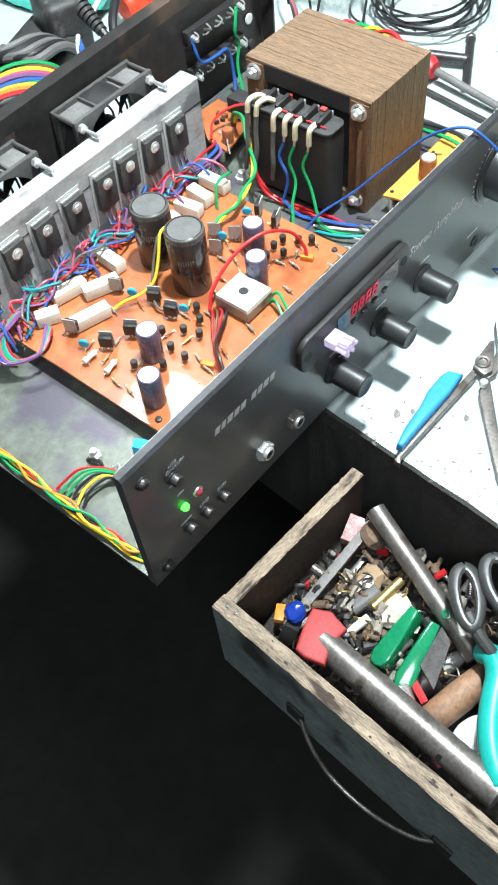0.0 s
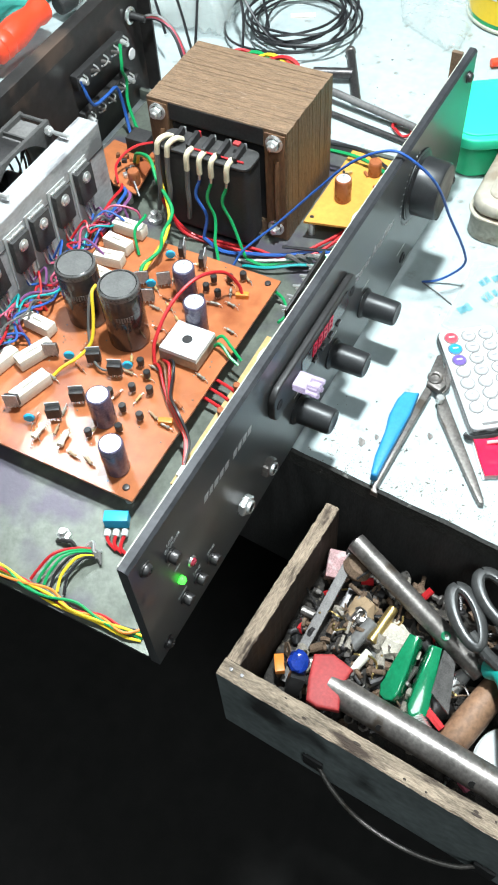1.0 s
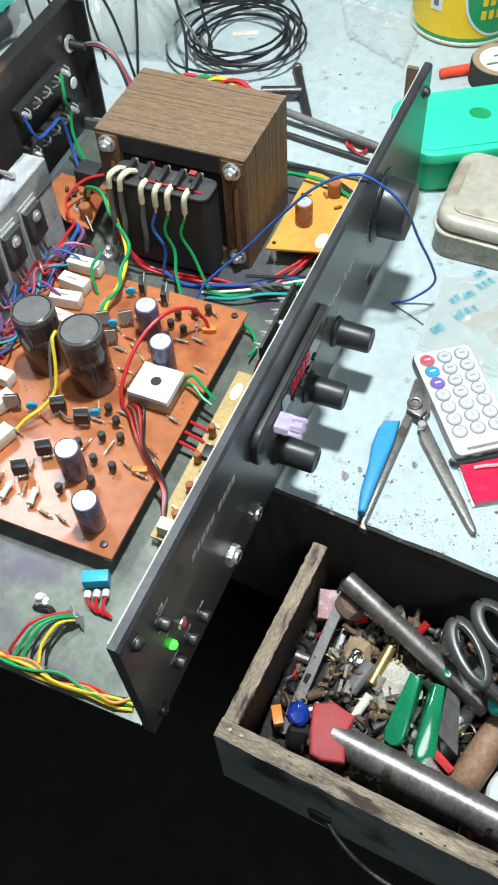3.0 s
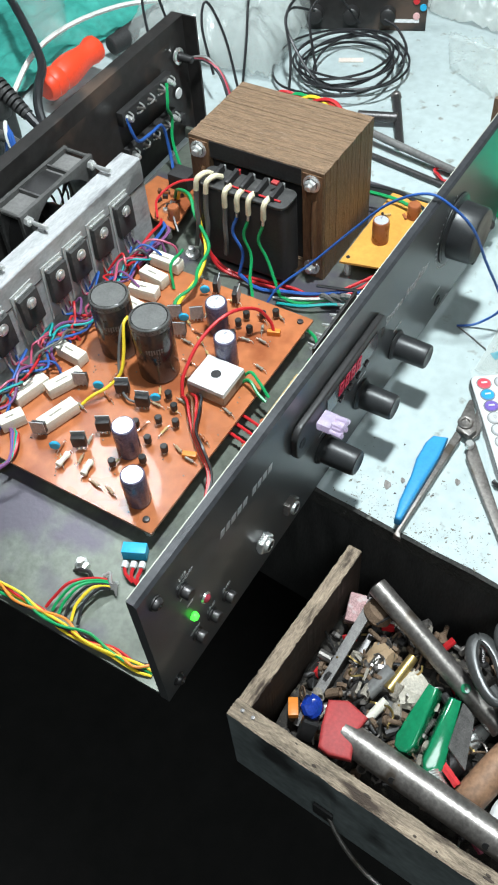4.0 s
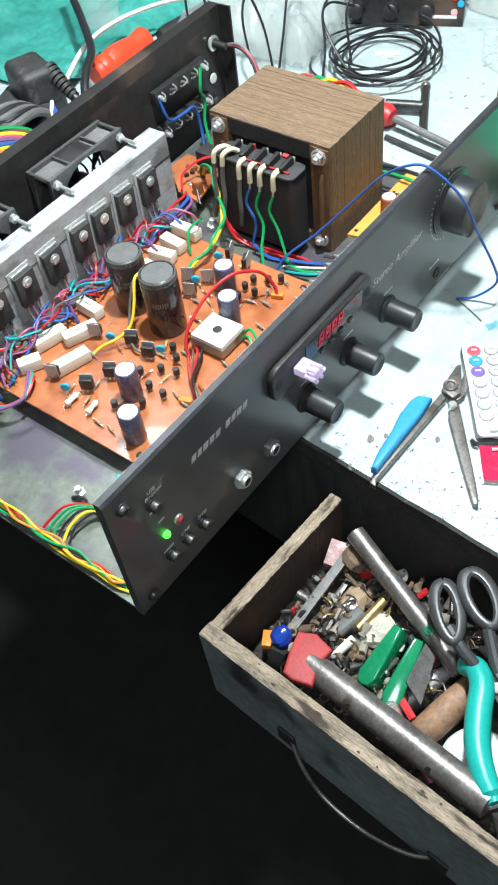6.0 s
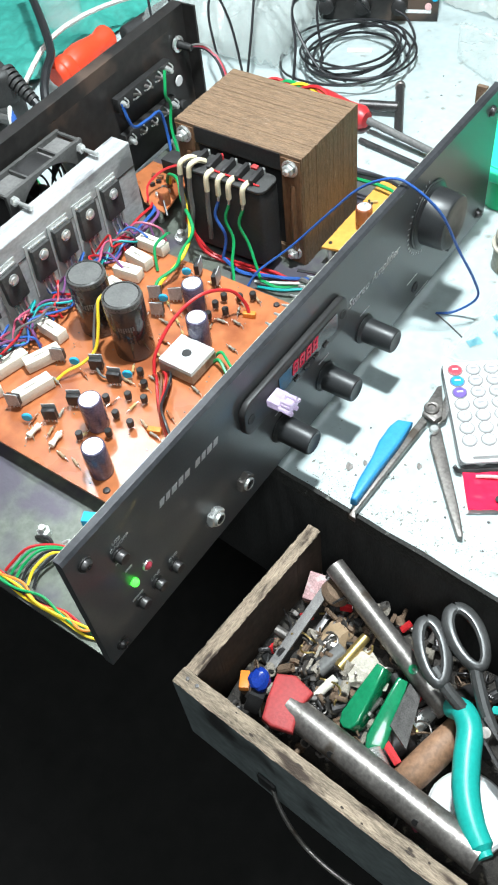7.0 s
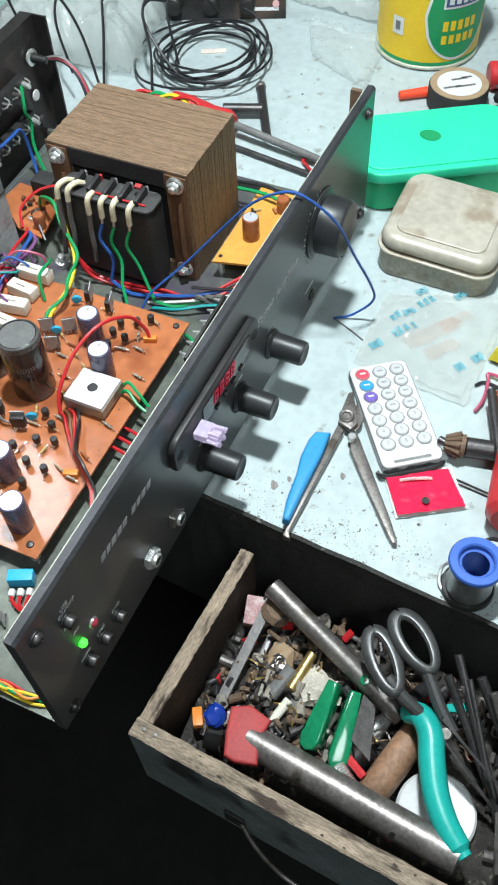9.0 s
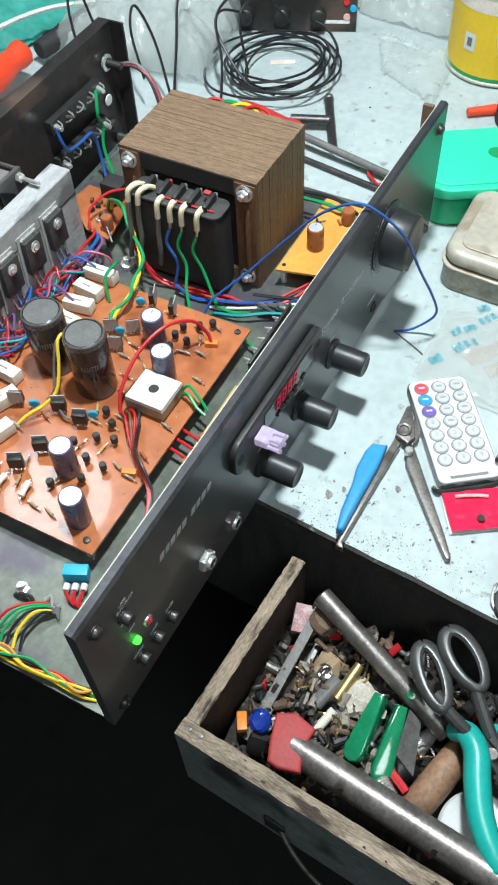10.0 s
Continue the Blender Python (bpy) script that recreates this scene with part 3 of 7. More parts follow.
for k in range(4):
    bm = bmesh.new()
    mm = panel_m(0.1745 + 0.0068 * k, 0.0815, -0.005) @ Matrix(((1, 0.15, 0, 0), (0, 1, 0, 0), (0, 0, 1, 0), (0, 0, 0, 1)))
    for q in ((0, 0.005, 0, 0.0014), (0, 0.005, 0.0036, 0.005), (0, 0.005, 0.0072, 0.0086), (0, 0.0013, 0, 0.0086), (0.0037, 0.005, 0, 0.0086)):
        box(*q, 0, 0.0003, m=mm, bm=bm)
    part("digit", bm, RED_DISPLAY, mod, "dim red digit", smooth=0)
for k in range(4):
    part("key", outline_slab(round_rect(0.0052, 0.0024, 0.001), 0, 0.0016, panel_m(0.178 + 0.0102 * k, 0.0762, -0.0045), bevel=0.0004), SLEEVE, mod, "glossy black key")
for x in (0.1355, 0.2285):
    part("bolt", lathe([(0, 0), (0.0034, 0), (0.0030, 0.0005), (0.001, 0.0003), (0, 0.0002)], panel_m(x, 0.0835, -0.0043), seg=14), MATT_BLACK, mod)
stick = thing("flash_drive", (0.154, -0.012, 0.078), "clear violet flash drive plugged into the player", "flash drive")
part("plug", box(-0.0055, 0.0055, -0.0028, 0.0028, 0.0, 0.0084, 0.001, m=panel_m(0.154, 0.084, -0.0045)), VIOLET, stick)
part("body", box(-0.0048, 0.0048, -0.0034, 0.0034, 0.0085, 0.0145, 0.0014, m=panel_m(0.154, 0.084, -0.0045)), VIOLET, stick)
for a in (0, 60, 120, 180, 240, 300):
    u, v = math.cos(radians(a)), math.sin(radians(a))
    part("lobe", rod((0.154 + 0.0048 * u, -0.0125, 0.084 + 0.0042 * v), (0.154 + 0.0052 * u, -0.0195, 0.084 + 0.0046 * v), 0.0014, seg=8), VIOLET, stick)

# back panel with two fan openings
BY0, BY1, BZ1 = 0.2705, 0.2725, 0.112
back = bmesh.new()
box(0.0, 0.4475, BY0, BY1, 0.1, BZ1, bm=back)
back = part("back_panel", back, BACK_BLACK, amp, "black sheet back panel with fan openings", smooth=0)
for x0, x1 in ((0.085, 0.170), (0.1995, 0.2845)):
    part("fan_opening", holed_plate(x0, x1, 0.012, 0.1, (x0 + x1) / 2, 0.057, 0.036, BY0, BY1, bmesh.new()), BACK_BLACK, back, smooth=0)
for b in ((0.0, 0.085), (0.170, 0.1995), (0.2845, 0.4475)):
    part("sheet", box(b[0], b[1], BY0, BY1, 0.012, 0.1), BACK_BLACK, back, smooth=0)
part("top_flange", box(0.0, 0.4475, BY1, BY1 + 0.009, BZ1 - 0.0018, BZ1), BACK_BLACK, back, smooth=0)
part("end_flange", box(0.4455, 0.4475, BY0 - 0.012, BY0, 0.012, BZ1), BACK_BLACK, back, smooth=0)


def fan(x0):
    cx, cz, h = x0 + 0.039, 0.057, 0.039
    y0, y1 = 0.2445, 0.2695
    bm = bmesh.new()
    for ya, yb in ((y0, y0 + 0.003), (y1 - 0.003, y1)):
        holed_plate(cx - h, cx + h, cz - h, cz + h, cx, cz, 0.0365, ya, yb, bm)
    f = part("cooling_fan", bm, FAN_GREY, amp, "dark plastic cooling fan on long bolts", smooth=0)
    m = pose(cx, y1, cz, 90, 0, 0)
    part("shroud", lathe([(0.0365, 0.003), (0.038, 0.003), (0.038, 0.022), (0.0365, 0.022), (0.0365, 0.003)], m, seg=40), BLACK_PLASTIC, f)
    part("hub", lathe([(0, 0.004), (0.015, 0.004), (0.015, 0.022), (0.0135, 0.0235), (0, 0.0235)], m, seg=32), BLACK_PLASTIC, f)
    part("top_wall", outline_slab([(cx - h + 0.004, y0 + 0.003), (cx + h - 0.004, y0 + 0.003), (cx + h - 0.004, y1 - 0.003), (cx - h + 0.004, y1 - 0.003)], cz + h - 0.005, cz + h - 0.0036), GREY_PLASTIC, f, "smoky recessed frame wall")
    for x in (cx - h + 0.0015, cx + h - 0.0015):
        for z in (cz - h + 0.0015, cz + h - 0.0015):
            part("corner_post", rod((x, y0 + 0.0028, z), (x, y1 - 0.0028, z), 0.0014, seg=8), FAN_GREY, f)
    for x in (cx - 0.014, cx + 0.016):
        part("strut", box(x - 0.0008, x + 0.0008, y0 + 0.003, y1 - 0.003, cz + h - 0.004, cz + h - 0.0006), FAN_GREY, f)
    for k in range(7):
        blade = bmesh.new()
        vs = []
        for r, tw in ((0.0152, 24), (0.0225, 22), (0.0352, 19)):
            vs.append([blade.verts.new(m @ Vector((r * math.cos(radians(360 / 7 * k + s * tw)), r * math.sin(radians(360 / 7 * k + s * tw)), 0.013 + s * 0.006))) for s in (-1, -0.3, 0.4, 1)])
        for a, b in zip(vs, vs[1:]):
            for j in range(3):
                blade.faces.new((a[j], a[j + 1], b[j + 1], b[j]))
        bmesh.ops.solidify(blade, geom=blade.faces[:], thickness=0.0012)
        part("blade", blade, BLACK_PLASTIC, f)
    for r in (0.012, 0.02, 0.028, 0.0345):
        part("guard_ring", sweep([(cx + r * math.cos(a), 0.2738, cz + r * math.sin(a)) for a in [math.pi * k / 12 for k in range(25)]], 0.0009, step=2), DARK_STEEL, f)
    for x in (cx - 0.0345, cx + 0.0345):
        for z in (cz - 0.0335, cz + 0.0335):
            yend = 0.2265 if z > cz else 0.241
            b = part("long_bolt", rod((x, 0.2698, z), (x, yend, z), 0.0016, seg=10), CHROME, f, "long plated bolt")
            part("nut", lathe([(0.0014, 0), (0.0036, 0), (0.0036, 0.003), (0.0014, 0.003)], pose(x, 0.2442, z, 90, 0, 0), seg=6), CHROME, b, smooth=15)


fan(0.0888)
fan(0.2018)

# speaker terminals on the back panel
BACK_Y = 0.2738
for z in (0.0785, 0.047):
    t = part("terminal_strip", box(0.344, 0.411, BACK_Y - 0.0063, BACK_Y, z - 0.0058, z + 0.0058, 0.001), BLACK_PLASTIC, amp, "black terminal strip with solder tags")
    for k in range(5):
        x = 0.349 + 0.0142 * k
        part("solder_tag", rod((x, BACK_Y - 0.0058, z), (x + rng.uniform(-.002, .002), BACK_Y - 0.0135, z + rng.uniform(-.001, .002)), 0.0028 if k in (0, 4) else 0.0015, 0.0018 if k in (0, 4) else 0.001, seg=8), CHROME if k in (0, 4) else DULL_STEEL, t)
        part("tag_loop", sweep([(x - 0.002, BACK_Y - 0.0066, z - 0.003), (x - 0.001, BACK_Y - 0.0103, z - 0.001), (x + 0.002, BACK_Y - 0.0113, z + 0.002), (x + 0.003, BACK_Y - 0.0066, z + 0.0035)], 0.0007, step=3), CHROME, t)
part("lead_grommet", lathe([(0, 0), (0.0066, 0), (0.0066, 0.0016), (0.0044, 0.0024), (0.004, 0.0012), (0, 0.0012)], pose(0.431, 0.2748, 0.0855, 90, 0, 0)), CHROME, amp, "plated cable grommet")
part("lead_plug", rod((0.431, 0.2742, 0.0855), (0.433, 0.2615, 0.084), 0.0036, 0.0028, seg=14), BLACK_PLASTIC, amp, "black plug with leads")
part("rivet", lathe([(0, 0), (0.0046, 0), (0.0042, 0.0008), (0, 0.001)], pose(0.4255, 0.2746, 0.056, 90, 0, 0)), WHITE, amp)
part("rivet", lathe([(0, 0), (0.0045, 0), (0.004, 0.003), (0, 0.004)], pose(0.425, 0.2746, 0.034, 90, 0, 0)), MATT_BLACK, amp)

# heat sink and its transistors
sink = bmesh.new()
box(0.062, 0.3025, 0.2205, 0.2375, 0.0125, 0.0865, 0.0007, bm=sink, seg=1)
sink = part("heat_sink", sink, ALU, amp, "thick plain aluminium heat sink bar", smooth=0)
part("groove", box(0.0622, 0.3023, 0.2201, 0.2204, 0.067, 0.0675), DARK_STEEL, sink)
QX = [0.27, 0.2435, 0.2175, 0.1945, 0.1645, 0.1365, 0.109, 0.0805]
for x in QX:
    tilt = pose(x, 0.2165, 0.0645) @ pose(0, 0, 0, 0, rng.uniform(-4, 4), 0)
    q = part("power_transistor", box(-0.0088, 0.0088, -0.002, 0.0026, -0.019, 0.0068, 0.0009, m=tilt), DUSTY_BLACK, sink, "black power transistor screwed to the sink")
    part("insulator", box(-0.0108, 0.0098, 0.0028, 0.0036, -0.033, 0.0108, m=tilt), MICA, q, "pale insulating pad")
    part("metal_tab", box(-0.0084, 0.0084, 0.0008, 0.0027, 0.0069, 0.0086, 0.0003, m=tilt), CHROME, q, "bright tab edge")
    part("bolt", lathe([(0, 0), (0.0042, 0), (0.0042, 0.0008), (0.003, 0.001), (0.0028, 0.0022), (0.0012, 0.003), (0, 0.003)], pose(x, 0.2145, 0.0645, 90, 0, 0), seg=14), CHROME, q)
    for k in (-1, 0, 1):
        part("leg", sweep([(x + 0.0045 * k, 0.218, 0.046), (x + 0.0045 * k, 0.2175, 0.037), (x + 0.0042 * k, 0.2155, 0.031)], 0.0007, seg=4, step=2), CHROME, q)
cols = ["pink", "blue", "violet", "red", "teal", "violet", "pink", "blue"]
for i, x in enumerate(QX):
    for k in (-1, 0, 1):
        xe = x + rng.uniform(-0.022, 0.012)
        ye = rng.uniform(0.178, 0.2)
        a = (x + 0.0042 * k, 0.2165, 0.031)
        p = [(x + 0.0042 * k, 0.2175, 0.036), a, (x + rng.uniform(-.012, .008), 0.207, rng.uniform(0.03, 0.048)), ((x + xe) / 2 - rng.uniform(0, .01), 0.2, rng.uniform(0.034, 0.05)), (xe, ye + 0.004, 0.037), (xe, ye, 0.0268)]
        wire(p, 0.0009, cols[(i * 3 + k + 1) % 8], amp)

# main circuit board
ZB = 0.0265
board = part("circuit_board", box(0.0745, 0.2695, 0.0625, 0.206, ZB - 0.0018, ZB), PCB, amp, "orange-brown main circuit board crowded with components")
for x, y in ((0.081, 0.0705), (0.2635, 0.0695), (0.081, 0.199), (0.2635, 0.199)):
    part("standoff", rod((x, y, 0.0122), (x, y, ZB - 0.002), 0.003, seg=10), CHROME, board)
    part("bolt", lathe([(0, 0), (0.0024, 0), (0.002, 0.0012), (0, 0.0016)], pose(x, y, ZB + 0.0001), seg=12), DARK_STEEL, board)


def capacitor(x, y, r, h, sleeve, cap, label, parent=None, z=ZB):
    c = part("capacitor", lathe([(0, 0.0004), (r * 0.96, 0.0004), (r, 0.0015), (r, h - 0.002), (r * 0.96, h - 0.0006), (r * 0.86, h), (r * 0.84, h - 0.0006), (0, h - 0.0006)], pose(x, y, z), seg=32), sleeve, parent or board, label)
    part("top_disc", lathe([(0, 0), (r * 0.83, 0), (r * 0.83, 0.0003), (0, 0.0004)], pose(x, y, z + h - 0.0005), seg=32), cap, c)
    if r > 0.01:
        part("sleeve_fold", lathe([(r * 1.004, h - 0.0042), (r * 1.012, h - 0.003), (r * 0.975, h - 0.0004), (r * 0.9, h + 0.0003), (r * 0.87, h - 0.0002)], pose(x, y, z), seg=40), FOLD, c, "shrunken sleeve fold")
        for k in range(7):
            a = radians(196 + 7 * k)
            part("print_bar", box(-0.0002, 0.0002, -0.0005, 0.0005, -0.0016 - 0.0006 * (k % 3), 0.0016, m=pose(x + r * 1.002 * math.cos(a), y + r * 1.002 * math.sin(a), z + h * 0.62, 0, 0, math.degrees(a))), CAP_TOP, c)
    return c


capacitor(0.1865, 0.1655, 0.0134, 0.0485, SLEEVE, CAP_TOP, "large black reservoir capacitor")
capacitor(0.1815, 0.1298, 0.0134, 0.0495, SLEEVE, CAP_TOP, "large black reservoir capacitor")
for x, y in ((0.2315, 0.1152), (0.207, 0.093), (0.117, 0.1082), (0.0905, 0.0822)):
    capacitor(x, y, 0.0075, 0.0262, BLUE_SLEEVE, ALU_TOP, "small violet electrolytic capacitor with bright top")
bridge = part("bridge_rectifier", box(0.174, 0.1995, 0.0748, 0.1018, ZB + 0.003, ZB + 0.0125, 0.0006), WHITE, board, "square bridge rectifier with pale top and centre hole")
part("shell", box(0.1737, 0.1998, 0.0745, 0.1021, ZB + 0.0022, ZB + 0.0095), TIN_DARK, bridge)
part("centre_hole", lathe([(0, 0), (0.0034, 0), (0.0034, 0.0002), (0, 0.0002)], pose(0.187, 0.0882, ZB + 0.01255)), BLACK_PLASTIC, bridge)


def block_resistor(a, b, w=0.0088, h=0.0088, z=ZB + 0.001):
    d = Vector((b[0] - a[0], b[1] - a[1], 0))
    m = pose((a[0] + b[0]) / 2, (a[1] + b[1]) / 2, z, 0, 0, math.degrees(math.atan2(d.y, d.x)) + rng.uniform(-3, 3))
    r = part("cement_resistor", box(-d.length / 2, d.length / 2, -w / 2, w / 2, 0, h, 0.0007, m=m), CERAMIC, board, "cream cement resistor block")
    part("stamp", box(-d.length * 0.22, d.length * 0.12, -w * 0.1, w * 0.04, h + 0.0001, h + 0.0002, m=m), TIN_DARK, r)


for a, b in (((0.097, 0.1625), (0.123, 0.1555)), ((0.158, 0.1955), (0.155, 0.174)), ((0.122, 0.178), (0.146, 0.168)), ((0.106, 0.192), (0.131, 0.186)), ((0.262, 0.192), (0.262, 0.167)),
             ((0.246, 0.189), (0.243, 0.168)), ((0.228, 0.187), (0.231, 0.166)), ((0.214, 0.182), (0.211, 0.162)), ((0.086, 0.187), (0.1, 0.179))):
    block_resistor((a[0] + 0.0055, a[1] + 0.003), (b[0] + 0.0055, b[1] + 0.003))


def tab_transistor(x, y, turn, h=0.011):
    m = pose(x, y, ZB, 0, 0, turn)
    t = part("transistor", box(-0.0045, 0.0045, -0.0018, 0.0018, 0.004, 0.004 + h * 0.75, 0.0004, m=m), BLACK_PLASTIC, board, "tabbed black transistor")
    part("metal_tab", box(-0.0045, 0.0045, 0.0019, 0.0025, 0.004, 0.004 + h, m=m), ALU, t)
    for k in (-1, 0, 1):
        part("leg", box(0.0025 * k - 0.0003, 0.0025 * k + 0.0003, -0.0003, 0.0003, 0.0, 0.004, m=m), CHROME, t)


for x, y, a in ((0.104, 0.136, -60), (0.121, 0.130, -60), (0.149, 0.120, -60), (0.152, 0.138, -60), (0.146, 0.167, -60), (0.101, 0.165, -60), (0.232, 0.133, -60), (0.214, 0.135, -60), (0.259, 0.118, 20), (0.262, 0.136, 20), (0.2265, 0.147, -60)):
    tab_transistor(x, y, a + (0 if x < 0.2 and y < 0.15 else 180) + rng.uniform(-8, 8))
for x, y in ((0.125, 0.1), (0.124, 0.087), (0.141, 0.103), (0.144, 0.092), (0.246, 0.102), (0.237, 0.103), (0.235, 0.093), (0.251, 0.092), (0.154, 0.1), (0.161, 0.109), (0.111, 0.094), (0.132, 0.114), (0.257, 0.085), (0.216, 0.107), (0.1, 0.109), (0.226, 0.101)):
    m = pose(x + 0.0022, y + 0.001, ZB, 0, 0, rng.uniform(-80, -20))
    t = part("small_transistor", lathe([(0, 0.003), (0.0023, 0.003), (0.0024, 0.0075), (0.002, 0.008), (0, 0.008)], m, seg=14), BLACK_PLASTIC, board, "small black transistor")
    for k in (-1, 0, 1):
        part("leg", box(0.0012 * k - 0.0002, 0.0012 * k + 0.0002, -0.0002, 0.0002, 0, 0.0032, m=m), CHROME, t)
for x, y in ((0.0955, 0.149), (0.148, 0.155), (0.157, 0.116), (0.256, 0.142), (0.226, 0.14)):
    part("disc_capacitor", lathe([(0, -0.0014), (0.003, -0.001), (0.0036, 0), (0.003, 0.001), (0, 0.0014)], pose(x, y, ZB + 0.0055, 90, 0, -60), seg=16), CYAN_BLOCK, board, "blue disc capacitor")


def small_resistor(x, y, turn, n=0.0058, r=0.00095, mat=TAN_BOARD, up=0.0022):
    m = pose(x, y, ZB + up, 0, 90, turn)
    c = part("resistor", lathe([(0, -n / 2), (r * 1.1, -n / 2), (r * 1.2, -n * 0.3), (r * 0.9, -n * 0.2), (r * 0.9, n * 0.2), (r * 1.2, n * 0.3), (r * 1.1, n / 2), (0, n / 2)], m, seg=10), mat, board, "small banded resistor")
    d = Vector((math.cos(radians(turn)), math.sin(radians(turn)), 0))
    p = Vector((x, y, ZB + up))
    part("lead", sweep([p - d * (n / 2 + 0.003) - Vector((0, 0, up)), p - d * (n / 2 + 0.0022), p - d * n / 2, p + d * n / 2, p + d * (n / 2 + 0.0022), p + d * (n / 2 + 0.003) - Vector((0, 0, up))], 0.0003, seg=4, step=1), CHROME, c)


for x, y, a in ((0.0905, 0.139, 0), (0.0925, 0.122, 10)):
    small_resistor(x, y, a, 0.0105, 0.0019, CERAMIC, 0.0035)
spots = [(0.245, 0.0795), (0.131, 0.073)]
for x, y in spots:
    part("wire_pad", box(-0.0045, 0.0045, -0.002, 0.002, 0, 0.004, 0.0006, m=pose(x, y, ZB, 0, 0, -70)), WIRES["orange"], board, "small orange terminal")
placed = []
while len(placed) < 46:
    x, y = rng.uniform(0.083, 0.263), rng.uniform(0.07, 0.16)
    clear = all((x - a) ** 2 + (y - b) ** 2 > 0.0085 ** 2 for a, b in placed)
    for cx, cy, r in ((0.1815, 0.1655, 0.018), (0.1795, 0.1315, 0.018), (0.186, 0.088, 0.021), (0.231, 0.1165, 0.011), (0.2065, 0.0935, 0.011), (0.117, 0.1085, 0.011), (0.0885, 0.083, 0.014), (0.11, 0.16, 0.016), (0.1, 0.07, 0.02), (0.25, 0.072, 0.012)):
        clear = clear and (x - cx) ** 2 + (y - cy) ** 2 > r * r
    if clear:
        placed.append((x, y))
for k, (x, y) in enumerate(placed):
    small_resistor(x, y, rng.choice((0, 90, 60, 75, 20)) + rng.uniform(-12, 12), mat=(TAN_BOARD, TAN_RING, BROWN_SLEEVE, TIN_DARK)[k % 4])
blobs = bmesh.new()
for k in range(60):
    x, y = rng.uniform(0.08, 0.266), rng.uniform(0.066, 0.2)
    lathe([(0.0006, 0), (0.0005, 0.0004), (0, 0.0007)], pose(x, y, ZB), blobs, 6)
tagged(part("solder_joints", blobs, DULL_STEEL, board), kind="stuff")

# the front stands slightly askew to the case, and so does the back
for ob in [o for o in amp.children if o.name.split(".")[0] in ("front_panel", "front_flange", "corner_bracket", "potentiometer")]:
    turn_child(ob, -0.0163, 0.1845)
for ob in [o for o in amp.children if o.name.split(".")[0] == "back_panel"]:
    turn_child(ob, 0.024, 0.2)

# ---- transformer ----
TX0, TX1, TY0, TY1, TZ0, TZ1 = 0.3215, 0.395, 0.0825, 0.1895, 0.0128, 0.1038
tr = part("transformer", box(TX0 + 0.003, TX1 - 0.003, TY0 + 0.0012, TY1 - 0.0012, TZ0, TZ1 - 0.0012), MATT_BLACK, amp, "big mains transformer with a brown plate core")
n = 44
w = (TX1 - TX0) / n
sheet = bmesh.new()
rings = []
for x in (0.00003, w - 0.00003):
    for q in ((TY0, TY1, TZ0, TZ1), (TY0 + 0.0165, TY1 - 0.0165, TZ0 + 0.012, TZ1 - 0.014)):
        rings.append([sheet.verts.new((TX0 + x, y, z)) for y, z in ((q[0], q[2]), (q[1], q[2]), (q[1], q[3]), (q[0], q[3]))])
for k in range(4):
    m = (k + 1) % 4
    for a, b in ((0, 1), (2, 3), (0, 2), (1, 3)):
        sheet.faces.new((rings[a][k], rings[a][m], rings[b][m], rings[b][k]))
first = part("core_plate", sheet, CORE, tr, "thin brown varnished core plate", smooth=0)
start = first.location.copy()
for k in range(n):
    one = first if k == 0 else first.copy()
    if k:
        scene.collection.objects.link(one)
    one.location = start + Vector((k * w, rng.uniform(-0.00028, 0.00028), rng.uniform(-0.0003, 0.0001)))
part("yoke_paper", box(TX0 - 0.0006, TX0 - 0.0001, TY0 + 0.0172, TY1 - 0.0172, TZ1 - 0.0135, TZ1 - 0.001), MATT_BLACK, tr, "black paper strip")
for y in (TY0 + 0.0085, TY1 - 0.0085):
    part("core_leg", box(TX0 - 0.0012, TX0 - 0.0001, y - 0.0075, y + 0.0075, TZ0 + 0.002, TZ1 - 0.0025, 0.0004), CORE_LEG, tr, "brown varnished core face")
    part("leg_rib", sweep([(TX0 - 0.0012, y - 0.002, TZ0 + 0.012), (TX0 - 0.0026, y - 0.002, TZ0 + 0.025), (TX0 - 0.0026, y - 0.002, TZ1 - 0.032), (TX0 - 0.0012, y - 0.002, TZ1 - 0.022)], 0.0022, step=4), CORE_LEG, tr)
    for z in (0.0948, 0.0235):
        bolt = lathe([(0, 0), (0.0062, 0), (0.0062, 0.0012), (0.0045, 0.0013)], pose(TX0 - 0.0012, y, z, 0, -90, 0), seg=24)
        b = part("washer", bolt, CHROME, tr)
        part("nut", lathe([(0.0022, 0.0012), (0.0042, 0.0012), (0.0042, 0.0042), (0.0034, 0.0048), (0.0022, 0.0048), (0.0022, 0.0068), (0, 0.007)], pose(TX0 - 0.0012, y, z, 0, -90, 0), seg=6), CHROME, b, smooth=15)
part("winding", box(0.2985, TX0 - 0.0013, 0.1005, 0.1715, 0.0185, 0.083, 0.006, seg=4), MATT_BLACK, tr, "black taped winding")
part("winding", box(TX1, TX1 + 0.02, 0.1005, 0.1715, 0.0185, 0.083, 0.006, seg=4), MATT_BLACK, tr, "black taped winding")
tray = part("terminal_plate", outline_slab(round_rect(0.022, 0.072, 0.006), 0, 0.0022, pose(0.309, 0.136, 0.0832), bevel=0.0005), DUSTY_BLACK, tr, "grey terminal plate")
